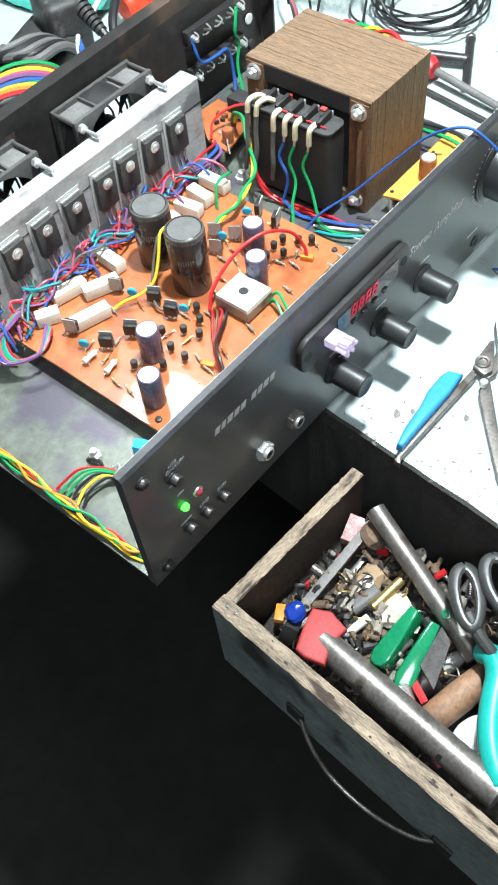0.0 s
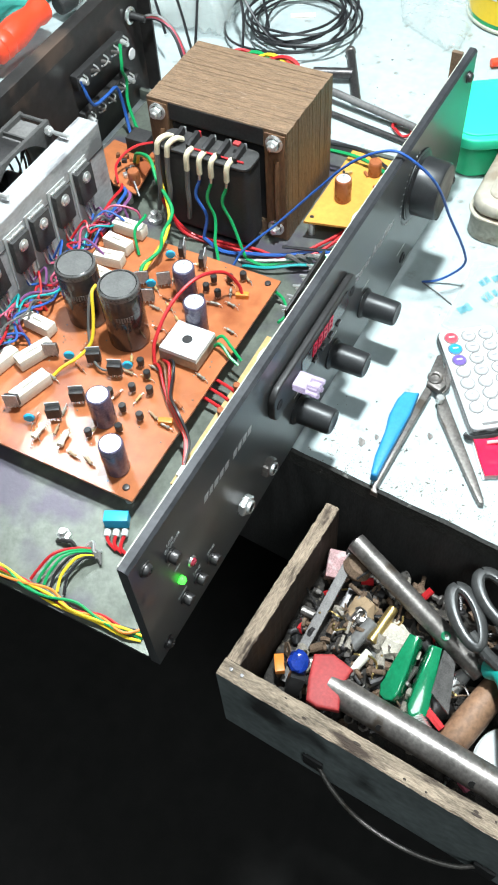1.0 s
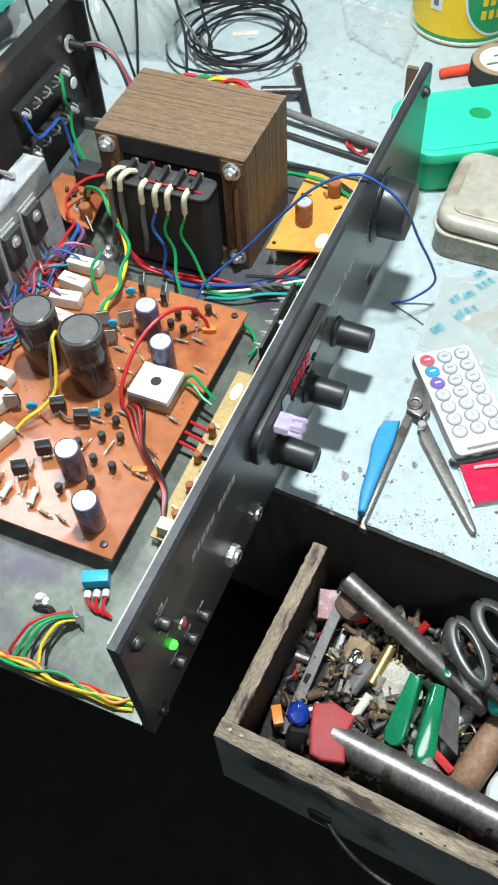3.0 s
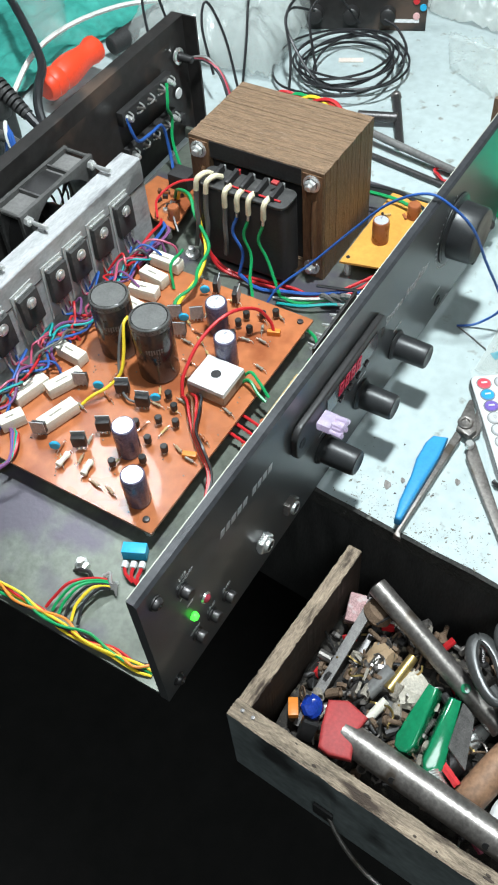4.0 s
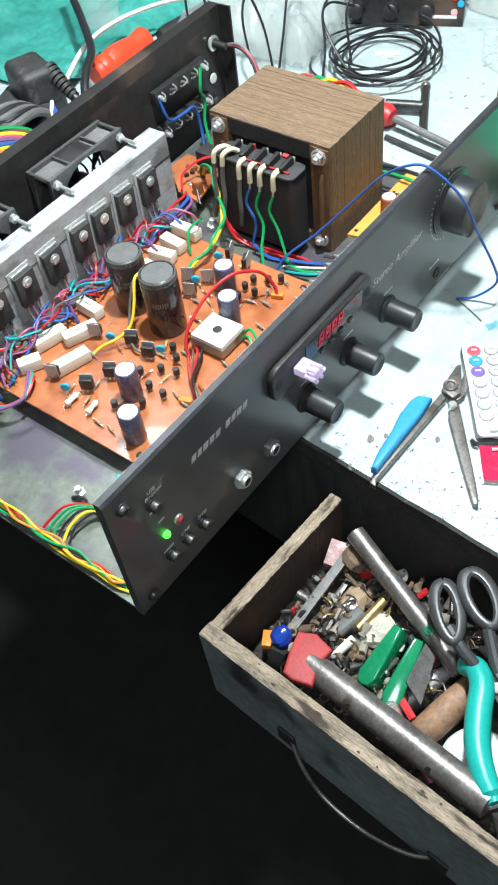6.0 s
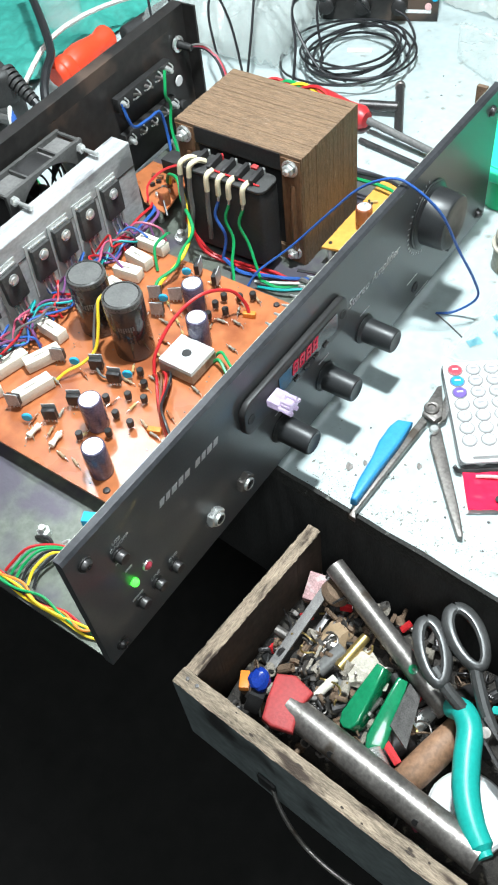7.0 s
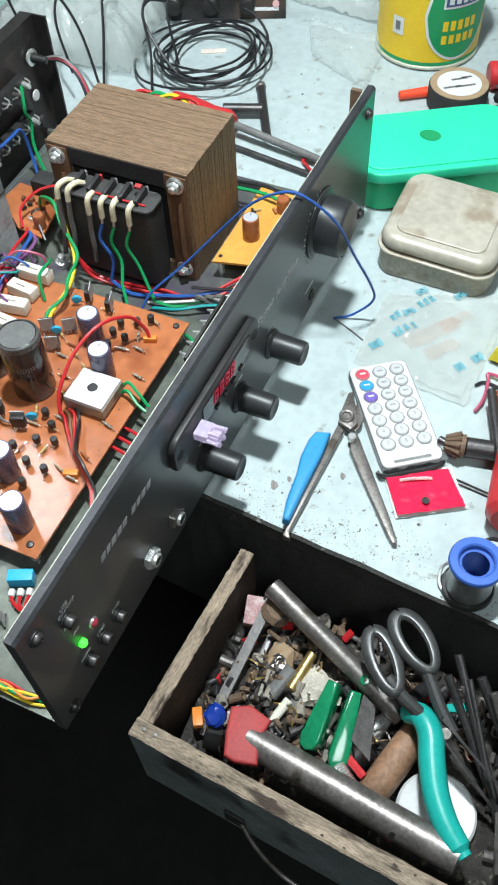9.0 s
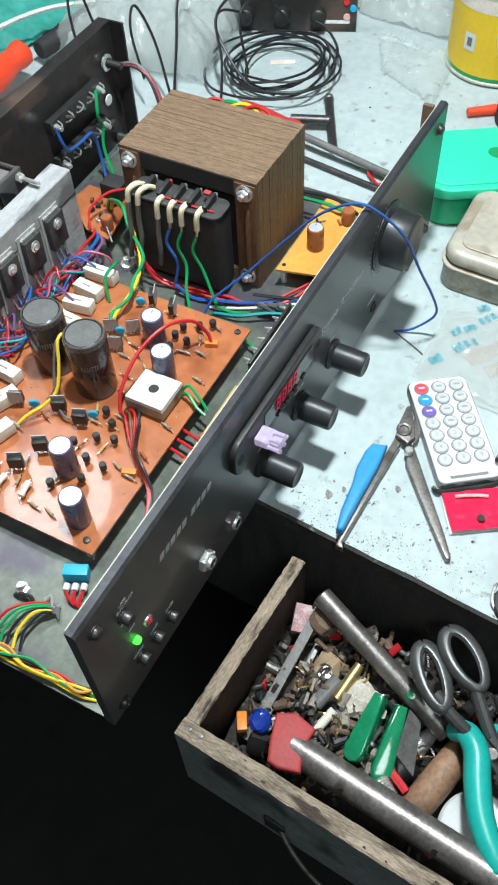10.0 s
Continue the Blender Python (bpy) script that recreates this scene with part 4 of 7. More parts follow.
for k in range(5):
    y = 0.112 + 0.0118 * k
    part("tag", box(-0.0085, 0.0065, -0.0016, 0.0016, 0, 0.0055, 0.0006, m=pose(0.3105, y, 0.0855, 0, -6, 0)), BLACK_PLASTIC, tray)
    part("tag_eyelet", rod((0.318, y, 0.0856), (0.318, y, 0.0895), 0.0015, seg=8), CHROME if k != 3 else RED, tray)
part("red_mark", box(-0.002, 0.002, -0.0025, 0.0025, 0, 0.002, 0.0006, m=pose(0.3135, 0.1155, 0.0912)), DUSTY_RED, tray, "small red tag")
part("red_mark", sweep([(0.304, 0.106, 0.0862), (0.303, 0.125, 0.0868), (0.304, 0.148, 0.0862)], 0.0007), RED, tray, "thin red lead")
leads = [(0.1665, "grey", (0.296, 0.175, 0.03)), (0.1585, "grey", (0.292, 0.166, 0.028)), (0.1455, "grey", (0.297, 0.15, 0.03)), (0.1355, "blue", (0.29, 0.135, 0.022)), (0.1265, "green", (0.284, 0.122, 0.028)), (0.1145, "green", (0.285, 0.098, 0.02))]
for k, (y, c, end) in enumerate(leads):
    if c == "grey" and k < 2:
        p = [(0.309, y - 0.003, 0.0868), (0.3035, y - 0.001, 0.0905), (0.2975, y + 0.002, 0.0885), (0.2962, y + 0.003, 0.080)]
    else:
        p = [(0.3035, y, 0.0865), (0.2985, y, 0.0866), (0.2965, y + 0.0006, 0.083), (0.2962, y + 0.001, 0.0735)]
    part("sleeve", sweep(p, 0.0020, seg=8), WIRES["cream"], tr, "cream lead sleeve")
    e = Vector(p[-1])
    if c == "grey":
        wire([e, e + Vector((-0.0005, 0.001, -0.014)), e + Vector((-0.001, 0.001, -0.03)), end], 0.0019, c, tr)
    else:
        part("bare_end", rod(e, e + Vector((-0.0006, 0.0004, -0.005)), 0.001, seg=6), CHROME, tr)
        e = e + Vector((-0.0006, 0.0004, -0.005))
        wire([e, e + Vector((-0.002, 0.003, -0.013)), e + Vector((-0.002, -0.002 - 0.002 * (k % 2), -0.028)), end], 0.0012, c, tr)

# wiring inside the case
F = 0.0145
wire([(0.296, 0.172, 0.045), (0.296, 0.166, 0.03), (0.297, 0.15, F), (0.299, 0.12, F), (0.302, 0.098, F), (0.303, 0.075, F), (0.327, 0.055, F + 0.003), (0.345, 0.045, F + 0.004)], 0.0013, "red", amp)
wire([(0.292, 0.163, 0.04), (0.291, 0.155, 0.022), (0.294, 0.14, F), (0.296, 0.11, F), (0.3, 0.085, F), (0.312, 0.058, F + 0.002), (0.35, 0.04, 0.02)], 0.0013, "red", amp)
wire([(0.29, 0.135, 0.022), (0.29, 0.12, F), (0.294, 0.1, F + 0.002), (0.302, 0.078, F + 0.002), (0.316, 0.055, F + 0.003), (0.318, 0.03, 0.018), (0.32, 0.012, 0.02)], 0.0014, "blue", amp)
wire([(0.284, 0.122, 0.028), (0.278, 0.117, 0.022), (0.272, 0.112, F), (0.276, 0.104, F)], 0.0012, "green", amp)
wire([(0.285, 0.098, 0.02), (0.288, 0.085, F + 0.002), (0.298, 0.07, F + 0.003), (0.31, 0.052, F + 0.003), (0.32, 0.03, F + 0.003), (0.33, 0.012, 0.02)], 0.0012, "green", amp)
wire([(0.303, 0.078, 0.024), (0.312, 0.062, 0.02), (0.32, 0.045, 0.018), (0.325, 0.02, 0.018)], 0.0011, "black", amp)
wire([(0.283, 0.1, F), (0.285, 0.08, F + 0.004), (0.296, 0.06, F + 0.005), (0.306, 0.035, F + 0.003), (0.312, 0.012, 0.02)], 0.0011, "teal", amp)
wire([(0.287, 0.105, F), (0.291, 0.082, F + 0.005), (0.3, 0.066, F + 0.005), (0.318, 0.04, F + 0.004), (0.326, 0.012, 0.022)], 0.001, "white", amp)
for k in range(3):
    wire([(0.298 + 0.002 * k, 0.072 - 0.006 * k, F + 0.006), (0.296 + 0.003 * k, 0.068 - 0.006 * k, F + 0.010), (0.299 + 0.004 * k, 0.06 - 0.005 * k, F + 0.004)], 0.0018, "grey", amp, "solder_joint", label="dull soldered wire joint")
# the blue lead over the front panel
wire([(0.276, 0.104, 0.018), (0.284, 0.098, 0.03), (0.298, 0.078, 0.05), (0.306, 0.052, 0.082), (0.308, 0.03, 0.108), (0.3085, 0.008, 0.1222), (0.311, -0.006, 0.1185), (0.318, -0.022, 0.1), (0.327, -0.032, 0.07), (0.3345, -0.0395, 0.048), (0.3395, -0.0435, 0.033), (0.3415, -0.0445, 0.025), (0.3415, -0.0425, 0.018), (0.3405, -0.036, 0.0095), (0.338, -0.028, 0.003), (0.334, -0.0185, 0.0012)], 0.0009, "blue", amp, label="loose blue lead hanging over the front panel", seg=8)
wire([(0.334, -0.0185, 0.0012), (0.3285, -0.032, 0.001), (0.322, -0.045, 0.001)], 0.0005, "grey", amp, "bare_wire_end")
# yellow-green pair to the board
for c, o in (("yellow", 0.0), ("green", 0.003)):
    wire([(0.331, 0.215 + o, 0.034), (0.326, 0.207 + o, 0.047), (0.314, 0.19, 0.054 + o), (0.3, 0.173 + o, 0.052), (0.284, 0.158 - o, 0.042 + o), (0.268, 0.152 + o, 0.036), (0.251, 0.15 - o, 0.035 + o), (0.236, 0.15 + o, 0.033), (0.228, 0.148, 0.0275)], 0.0013, c, amp, seg=8)
wire([(0.326, 0.215, 0.034), (0.318, 0.212, 0.04), (0.31, 0.205, 0.036), (0.302, 0.196, 0.03)], 0.0008, "grey", amp)
wire([(0.282, 0.178, 0.034), (0.27, 0.17, 0.044), (0.258, 0.171, 0.041), (0.25, 0.165, 0.0275)], 0.0011, "green", amp)
wire([(0.265, 0.204, 0.03), (0.285, 0.203, 0.034), (0.298, 0.205, 0.034), (0.304, 0.212, 0.032)], 0.0014, "blue", amp)
wire([(0.255, 0.2, 0.03), (0.28, 0.2, 0.031), (0.296, 0.2, 0.033), (0.303, 0.209, 0.031)], 0.0013, "violet", amp)
wire([(0.26, 0.206, 0.034), (0.282, 0.207, 0.037), (0.297, 0.208, 0.036), (0.306, 0.214, 0.032)], 0.0012, "red", amp)
for k, (c, y) in enumerate((("violet", 0.2), ("blue", 0.198), ("pink", 0.203), ("teal", 0.1965), ("red", 0.2005), ("grey", 0.197))):
    pts = [(0.075 + 0.002 * k, y - 0.012, 0.028 + 0.001 * k)]
    for j in range(13):
        pts.append((0.088 + 0.0142 * j + rng.uniform(-.006, .006), y + rng.uniform(-.009, .009), 0.036 + rng.uniform(-.007, .009)))
    wire(pts + [(0.268, y + 0.002, 0.03)], 0.0009, c, amp)
for k, c in enumerate(("red", "teal", "green", "pink", "blue", "violet")):
    r = 0.010 + 0.0016 * k
    wire([(0.09, 0.2 - 0.001 * k, 0.036 + 0.001 * k), (0.083 - r * 0.4, 0.2 - k * 0.001, 0.038), (0.075 - r, 0.19, 0.033 + 0.001 * k), (0.072 - r, 0.176 + 0.001 * k, 0.029), (0.079 - r * 0.4, 0.168, 0.03), (0.088, 0.172 + 0.001 * k, 0.033), (0.095, 0.182 + 0.001 * k, 0.0275)], 0.0012, c, amp)
# leads over the main board
wire([(0.181, 0.1475, 0.068), (0.175, 0.1468, 0.0665), (0.1665, 0.1435, 0.052), (0.158, 0.1425, 0.04), (0.148, 0.147, 0.034), (0.138, 0.153, 0.032), (0.13, 0.1575, 0.0275)], 0.0011, "yellow", amp, seg=8)
wire([(0.181, 0.1485, 0.067), (0.1735, 0.1485, 0.063), (0.164, 0.147, 0.046), (0.154, 0.141, 0.0335), (0.148, 0.131, 0.031), (0.152, 0.1235, 0.0275)], 0.0009, "grey", amp)
wire([(0.168, 0.103, 0.0275), (0.178, 0.107, 0.038), (0.2, 0.106, 0.051), (0.222, 0.099, 0.057), (0.24, 0.09, 0.05), (0.246, 0.083, 0.037), (0.245, 0.0795, 0.0295)], 0.0012, "red", amp, seg=8)
for k, c in enumerate(("red", "brown", "red", "black")):
    o = 0.0022 * k
    wire([(0.169 + o, 0.104 - o, 0.0275), (0.163 + o, 0.0955 - o, 0.034), (0.153 + o, 0.087 - o * 0.5, 0.034), (0.143, 0.0775 - o * 0.4, 0.032 + o), (0.133, 0.066 - o * 0.4, 0.033 + o), (0.124, 0.055 - o * 0.4, 0.03), (0.108, 0.0475, 0.0255)], 0.001, c, amp)
wire([(0.199, 0.078, 0.0275), (0.201, 0.071, 0.036), (0.197, 0.062, 0.034), (0.193, 0.053, 0.029)], 0.0011, "green", amp)
wire([(0.197, 0.076, 0.0275), (0.196, 0.069, 0.034), (0.191, 0.06, 0.031), (0.189, 0.053, 0.029)], 0.0011, "green", amp)
wire([(0.264, 0.066, 0.022), (0.262, 0.057, 0.018), (0.252, 0.05, 0.016), (0.24, 0.05, 0.02)], 0.0011, "green", amp)
for x in (0.178, 0.17, 0.162):
    wire([(x, 0.066, 0.022), (x - 0.001, 0.058, 0.021), (x - 0.003, 0.049, 0.021)], 0.0011, "red", amp)
# strip board behind the knobs
strip = part("strip_board", box(0.098, 0.226, 0.0385, 0.0515, 0.0185, 0.02), TAN_BOARD, amp, "tan tone-control strip board")
part("printed_mark", lathe([(0, 0), (0.006, 0), (0.006, 0.0002), (0, 0.0002)], Matrix.Translation((0.21, 0.046, 0.0201)) @ Matrix.Diagonal((1.2, 0.55, 1, 1))), CERAMIC, strip, "pale oval print")
part("plug_socket", box(0.1005, 0.108, 0.039, 0.048, 0.02, 0.029, 0.0006), CERAMIC, strip, "cream plug socket")
for k in range(11):
    x = 0.1125 + 0.0068 * k
    y = rng.uniform(0.0395, 0.047)
    if k % 3 == 0:
        part("component", rod((x, y, 0.02), (x, y, 0.028 + rng.uniform(0, .003)), 0.0024, seg=10), BROWN_SLEEVE, strip)
    elif k == 7:
        part("component", box(-0.0045, 0.0045, -0.003, 0.003, 0, 0.004, 0.0005, m=pose(x, y, 0.0202)), BLACK_PLASTIC, strip)
    else:
        part("component", box(-0.0022, 0.0022, -0.0008, 0.0008, 0, 0.0016, 0.0003, m=pose(x, y, 0.0202, 0, 0, rng.uniform(0, 90))), (BROWN_SLEEVE, CERAMIC, TAN_RING)[k % 3], strip)
for x in (0.11, 0.21):
    part("standoff", rod((x, 0.0435, 0.0122), (x, 0.0435, 0.0184), 0.002, seg=8), CHROME, strip)
# the media player's own board behind the front panel
pb = part("player_board", box(0.186, 0.238, 0.0165, 0.0181, 0.069, 0.0985, 0.0003), BACK_BLACK, amp, "dark player board behind the front panel")
for k in range(16):
    x, z = 0.189 + 0.003 * k, 0.097 - 0.006 * (k % 3)
    part("solder_pin", rod((x, 0.0182, z), (x + rng.uniform(-.001, .001), 0.0225, z), 0.0011, 0.0006, seg=6), CHROME, pb)
for z in (0.075, 0.092):
    part("spacer_post", rod((0.212, 0.0072, z), (0.212, 0.0164, z), 0.0018, seg=8), CHROME, pb)
for k, c in enumerate(("red", "red", "black", "green")):
    wire([(0.204 + 0.008 * k, 0.0195, 0.0725), (0.206 + 0.008 * k, 0.027, 0.062), (0.207 + 0.007 * k, 0.034, 0.038), (0.2 + 0.006 * k, 0.04, 0.0215)], 0.001, c, amp)
for x in (0.166, 0.2135, 0.261):
    part("potentiometer", rod((x, 0.008, 0.043), (x, 0.019, 0.043), 0.0085, seg=20), DULL_STEEL, amp, "metal control body")
# blue terminal block and stray leads near the board's front corner
tb = part("terminal_block", box(-0.0072, 0.0072, -0.0036, 0.0036, 0, 0.0085, 0.0006, m=pose(0.0645, 0.0685, 0.0128, 0, 0, -65)), CYAN_BLOCK, amp, "cyan plastic connector")
for k in (-1, 0, 1):
    part("socket", rod((0.0585 + 0.0022 * k, 0.0648 - 0.0045 * k, 0.017), (0.0545 + 0.0022 * k, 0.0632 - 0.0045 * k, 0.017), 0.002, seg=8), WHITE, tb)
    wire([(0.055 + 0.0022 * k, 0.0632 - 0.0045 * k, 0.017), (0.05, 0.061 - 0.004 * k, 0.016), (0.048, 0.055 - 0.004 * k, 0.0145)], 0.0011, "red", amp)
for k, c in enumerate(("red", "green", "green", "black", "yellow", "black")):
    wire([(0.0115, 0.093 - k * 0.0045, 0.0145), (0.0165 + 0.001 * k, 0.091 - k * 0.0035, 0.018), (0.027 + 0.0012 * k, 0.0855 - k * 0.0028, 0.0245 - k * 0.001), (0.0365, 0.078 - k * 0.002, 0.021 - k * 0.0006), (0.0415 - 0.0008 * k, 0.072 - k * 0.001, 0.0165)], 0.00095, c, amp)
    wire([(0.0415 - 0.0008 * k, 0.072 - k * 0.001, 0.0165), (0.0425 - 0.0008 * k, 0.068 - k * 0.0006, 0.0158), (0.0415 - 0.001 * k, 0.065 - k * 0.0006, 0.0145)], 0.0006, "grey", amp, "bare_wire_end")
part("stripped_ends", sweep([(0.043, 0.076, 0.0155), (0.046, 0.073, 0.0165), (0.041, 0.069, 0.016), (0.044, 0.066, 0.0145)], 0.0009), CHROME, amp, "bare twisted wire ends")
nutbody = part("hex_nut", lathe([(0, 0), (0.0042, 0), (0.0042, 0.004), (0.0022, 0.0045), (0.0022, 0.008), (0, 0.008)], pose(0.043, 0.0915, 0.0123), seg=6), CHROME, amp, "plated nut on the chassis floor", smooth=15)
part("cable_clip", sweep([(0.0385, 0.094, 0.0132), (0.0395, 0.089, 0.0165), (0.0405, 0.084, 0.0165), (0.039, 0.081, 0.0135)], 0.0013), DARK_STEEL, amp, "dark bent metal clip")
for k, (c, dz) in enumerate((("yellow", 0.0), ("green", 0.0006), ("yellow", 0.0024), ("red", 0.001), ("black", 0.0018), ("green", 0.0028), ("black", 0.0), ("orange", 0.003))):
    pts = [(0.0075 + rng.uniform(-.0025, .003), 0.275 - 0.0165 * j, 0.0138 + dz + rng.uniform(0, .002)) for j in range(16)]
    wire(pts + [(0.008 + 0.001 * k, 0.018, 0.0135 + dz)], 0.00085, c, amp)

# small boards
ob = part("supply_board", outline_slab([(0.303, 0.2), (0.306, 0.222), (0.33, 0.252), (0.352, 0.25), (0.35, 0.2085)], 0.0285, 0.0302), PCB, amp, "small orange supply board")
capacitor(0.313, 0.2065, 0.0045, 0.012, BROWN_SLEEVE, BROWN_SLEEVE, "brown capacitor", ob, 0.0302)
part("black_relay", box(0.343, 0.358, 0.214, 0.232, 0.0303, 0.0435, 0.0008), MATT_BLACK, ob, "black relay block")
for k in range(14):
    x, y = rng.uniform(0.31, 0.34), rng.uniform(0.212, 0.238)
    part("component", box(-0.002, 0.002, -0.0012, 0.0012, 0, 0.003, 0.0004, m=pose(x, y, 0.0303, 0, 0, rng.uniform(0, 180))), (BLACK_PLASTIC, BROWN_SLEEVE, PCB_EDGE, CHROME)[k % 4], ob)
for x, y in ((0.31, 0.212), (0.345, 0.24)):
    part("standoff", rod((x, y, 0.0122), (x, y, 0.0284), 0.0025, seg=8), CHROME, ob)
wire([(0.3, 0.212, 0.038), (0.315, 0.222, 0.042), (0.334, 0.215, 0.047), (0.352, 0.195, 0.045)], 0.001, "red", amp)
yb = part("yellow_board", outline_slab([(0.329, 0.0735), (0.342, 0.02), (0.418, 0.02), (0.418, 0.0735)], 0.0265, 0.0282), YELLOW_BOARD, amp, "yellow preamplifier board")
capacitor(0.3625, 0.0575, 0.0062, 0.019, BROWN_SLEEVE, ALU_TOP, "brown electrolytic capacitor", yb, 0.0282)
capacitor(0.398, 0.047, 0.005, 0.012, BROWN_SLEEVE, BROWN_SLEEVE, "small brown capacitor", yb, 0.0282)
part("printed_mark", lathe([(0, 0), (0.008, 0), (0.008, 0.0002), (0, 0.0002)], Matrix.Translation((0.349, 0.039, 0.0283)) @ Matrix.Diagonal((1, 0.55, 1, 1))), WHITE, yb, "pale oval print")
for k in range(10):
    x, y = rng.uniform(0.37, 0.41), rng.uniform(0.025, 0.068)
    part("component", box(-0.003, 0.003, -0.001, 0.001, 0, 0.002, 0.0004, m=pose(x, y, 0.0283, 0, 0, rng.uniform(0, 180))), (TAN_BOARD, BROWN_SLEEVE, BLACK_PLASTIC)[k % 3], yb)
for x, y in ((0.336, 0.07), (0.412, 0.068), (0.35, 0.024), (0.412, 0.024)):
    part("standoff", rod((x, y, 0.0122), (x, y, 0.0264), 0.0025, seg=8), CHROME, yb)
    part("mount_hole", lathe([(0, 0), (0.0016, 0), (0.0016, 0.0002), (0, 0.0002)], pose(x, y, 0.0283)), BLACK_PLASTIC, yb)
for k, c in enumerate(("green", "black")):
    wire([(0.402 + 0.004 * k, 0.12, 0.03 + 0.002 * k), (0.406 + 0.004 * k, 0.09, 0.032 + 0.003 * k), (0.404 + 0.005 * k, 0.06, 0.034 + 0.003 * k), (0.398 + 0.005 * k, 0.035, 0.03), (0.39 + 0.006 * k, 0.014, 0.025)], 0.0014, c, amp)
part("stud", lathe([(0, 0), (0.0055, 0), (0.0055, 0.003), (0.003, 0.0035), (0.0028, 0.008), (0, 0.0085)], pose(0.3005, 0.184, 0.0123), seg=12), CHROME, amp, "plated bolt on the chassis floor")
# leads on the back panel
wire([(0.347, 0.266, 0.08), (0.346, 0.262, 0.068), (0.352, 0.262, 0.058), (0.37, 0.263, 0.055), (0.385, 0.264, 0.052), (0.387, 0.262, 0.03), (0.38, 0.255, 0.0145)], 0.0014, "blue", amp)
wire([(0.401, 0.266, 0.08), (0.394, 0.262, 0.07), (0.393, 0.262, 0.062), (0.399, 0.264, 0.051), (0.393, 0.262, 0.035), (0.384, 0.25, 0.016)], 0.0014, "green", amp)
for k, c in enumerate(("grey", "red", "pink", "black")):
    wire([(0.437, 0.272, 0.081), (0.444, 0.256, 0.082 - 0.001 * k), (0.4435 - 0.001 * k, 0.24, 0.07), (0.436 - 0.002 * k, 0.225, 0.045), (0.425 - 0.003 * k, 0.21, 0.02), (0.41, 0.2, 0.0145)], 0.0013, c, amp)
for k, c in enumerate(("red", "green", "yellow", "red")):
    wire([(0.403, 0.175 - 0.005 * k, 0.083), (0.409, 0.165 - 0.012 * k, 0.094 + 0.001 * k), (0.408, 0.145 - 0.01 * k, 0.093), (0.404, 0.12, 0.085)], 0.0016, c, amp)

# ---- loose things on the bench ----
def strip_tool():
    t = thing("wire_stripper", (0.2, -0.08, 0.0), "open wire stripper with one sky-blue grip, lying on the bench", "pliers")
    h = (0.249, -0.058)
    arm = part("arm", outline_slab([(0.243, -0.0545), (0.2405, -0.0595), (0.200, -0.0573), (0.158, -0.0553), (0.1535, -0.0578), (0.154, -0.0528), (0.198, -0.0525)], 0.0015, 0.0065, bevel=0.0006), DULL_STEEL, t)
    part("blue_grip", outline_slab([(0.229, -0.0445), (0.232, -0.0535), (0.215, -0.0545), (0.19, -0.0538), (0.162, -0.0535), (0.1615, -0.0495), (0.175, -0.0465), (0.195, -0.045), (0.208, -0.0425), (0.222, -0.0425)], 0.004, 0.0125, bevel=0.0022), BLUE_GRIP, arm, "sky-blue dipped grip")
    part("arm", outline_slab([(0.241, -0.064), (0.242, -0.0685), (0.214, -0.0895), (0.19, -0.1075), (0.178, -0.1155), (0.1755, -0.1165), (0.1745, -0.1138), (0.18, -0.1085), (0.205, -0.0872), (0.228, -0.068)], 0.0008, 0.0052, bevel=0.0009), DULL_STEEL, t, "bare grey steel arm")
    part("jaw", outline_slab([(0.243, -0.0545), (0.2405, -0.064), (0.247, -0.0665), (0.256, -0.0625), (0.2705, -0.0545), (0.268, -0.0525), (0.255, -0.053)], 0.0055, 0.0095, bevel=0.0006), DULL_STEEL, t)
    part("jaw", outline_slab([(0.242, -0.066), (0.249, -0.0685), (0.261, -0.066), (0.272, -0.0615), (0.2705, -0.0585), (0.2565, -0.061)], 0.002, 0.0056, bevel=0.0006), DULL_STEEL, t)
    part("pivot", lathe([(0.0024, 0), (0.005, 0), (0.005, 0.0012), (0.0042, 0.0018), (0.003, 0.0016), (0.0026, 0.0003), (0, 0.0002)], pose(h[0], h[1], 0.0096), seg=20), DULL_STEEL, t)
    part("spring_pin", rod((0.236, -0.0665, 0.0052), (0.236, -0.0665, 0.0095), 0.0028, seg=12), CHROME, t)
    t.location += Vector((-0.0014, -0.0014, 0))


strip_tool()

d = Vector((0.284 - 0.219, -0.047 + 0.093, 0)).normalized()
RM = Matrix.Translation((0.2648, -0.0862, 0.0016)) @ pose(0, 0, 0, 0, 0, math.degrees(math.atan2(d.y, d.x)) - 90)
remote = thing("remote_control", (0.2648, -0.0862, 0.0), "slim white remote control still in its clear pouch", "remote control")
body = part("case", outline_slab(round_rect(0.039, 0.083, 0.0045), 0, 0.0062, RM, bevel=0.0007), WHITE, remote, "white face plate")
part("rim", outline_slab(round_rect(0.0402, 0.0842, 0.005), -0.0002, 0.0052, RM, bevel=0.0005), BLACK_PLASTIC, remote, "black edge")
BUTTON = material("pale_soft_button", (0.5, 0.505, 0.51), 0.5, var=0.05, scale=100)
PURPLE = material("purple_button", (0.16, 0.10, 0.42), 0.5, var=0.1)
POWER = material("red_button", (0.72, 0.06, 0.09), 0.5, var=0.1)
AZURE = material("azure_button", (0.02, 0.30, 0.66), 0.5, var=0.1)
marks = {(0, 3): "0", (0, 4): "1", (1, 4): "2", (2, 4): "3", (0, 5): "4", (1, 5): "5", (2, 5): "6", (0, 6): "7", (1, 6): "8", (2, 6): "9"}
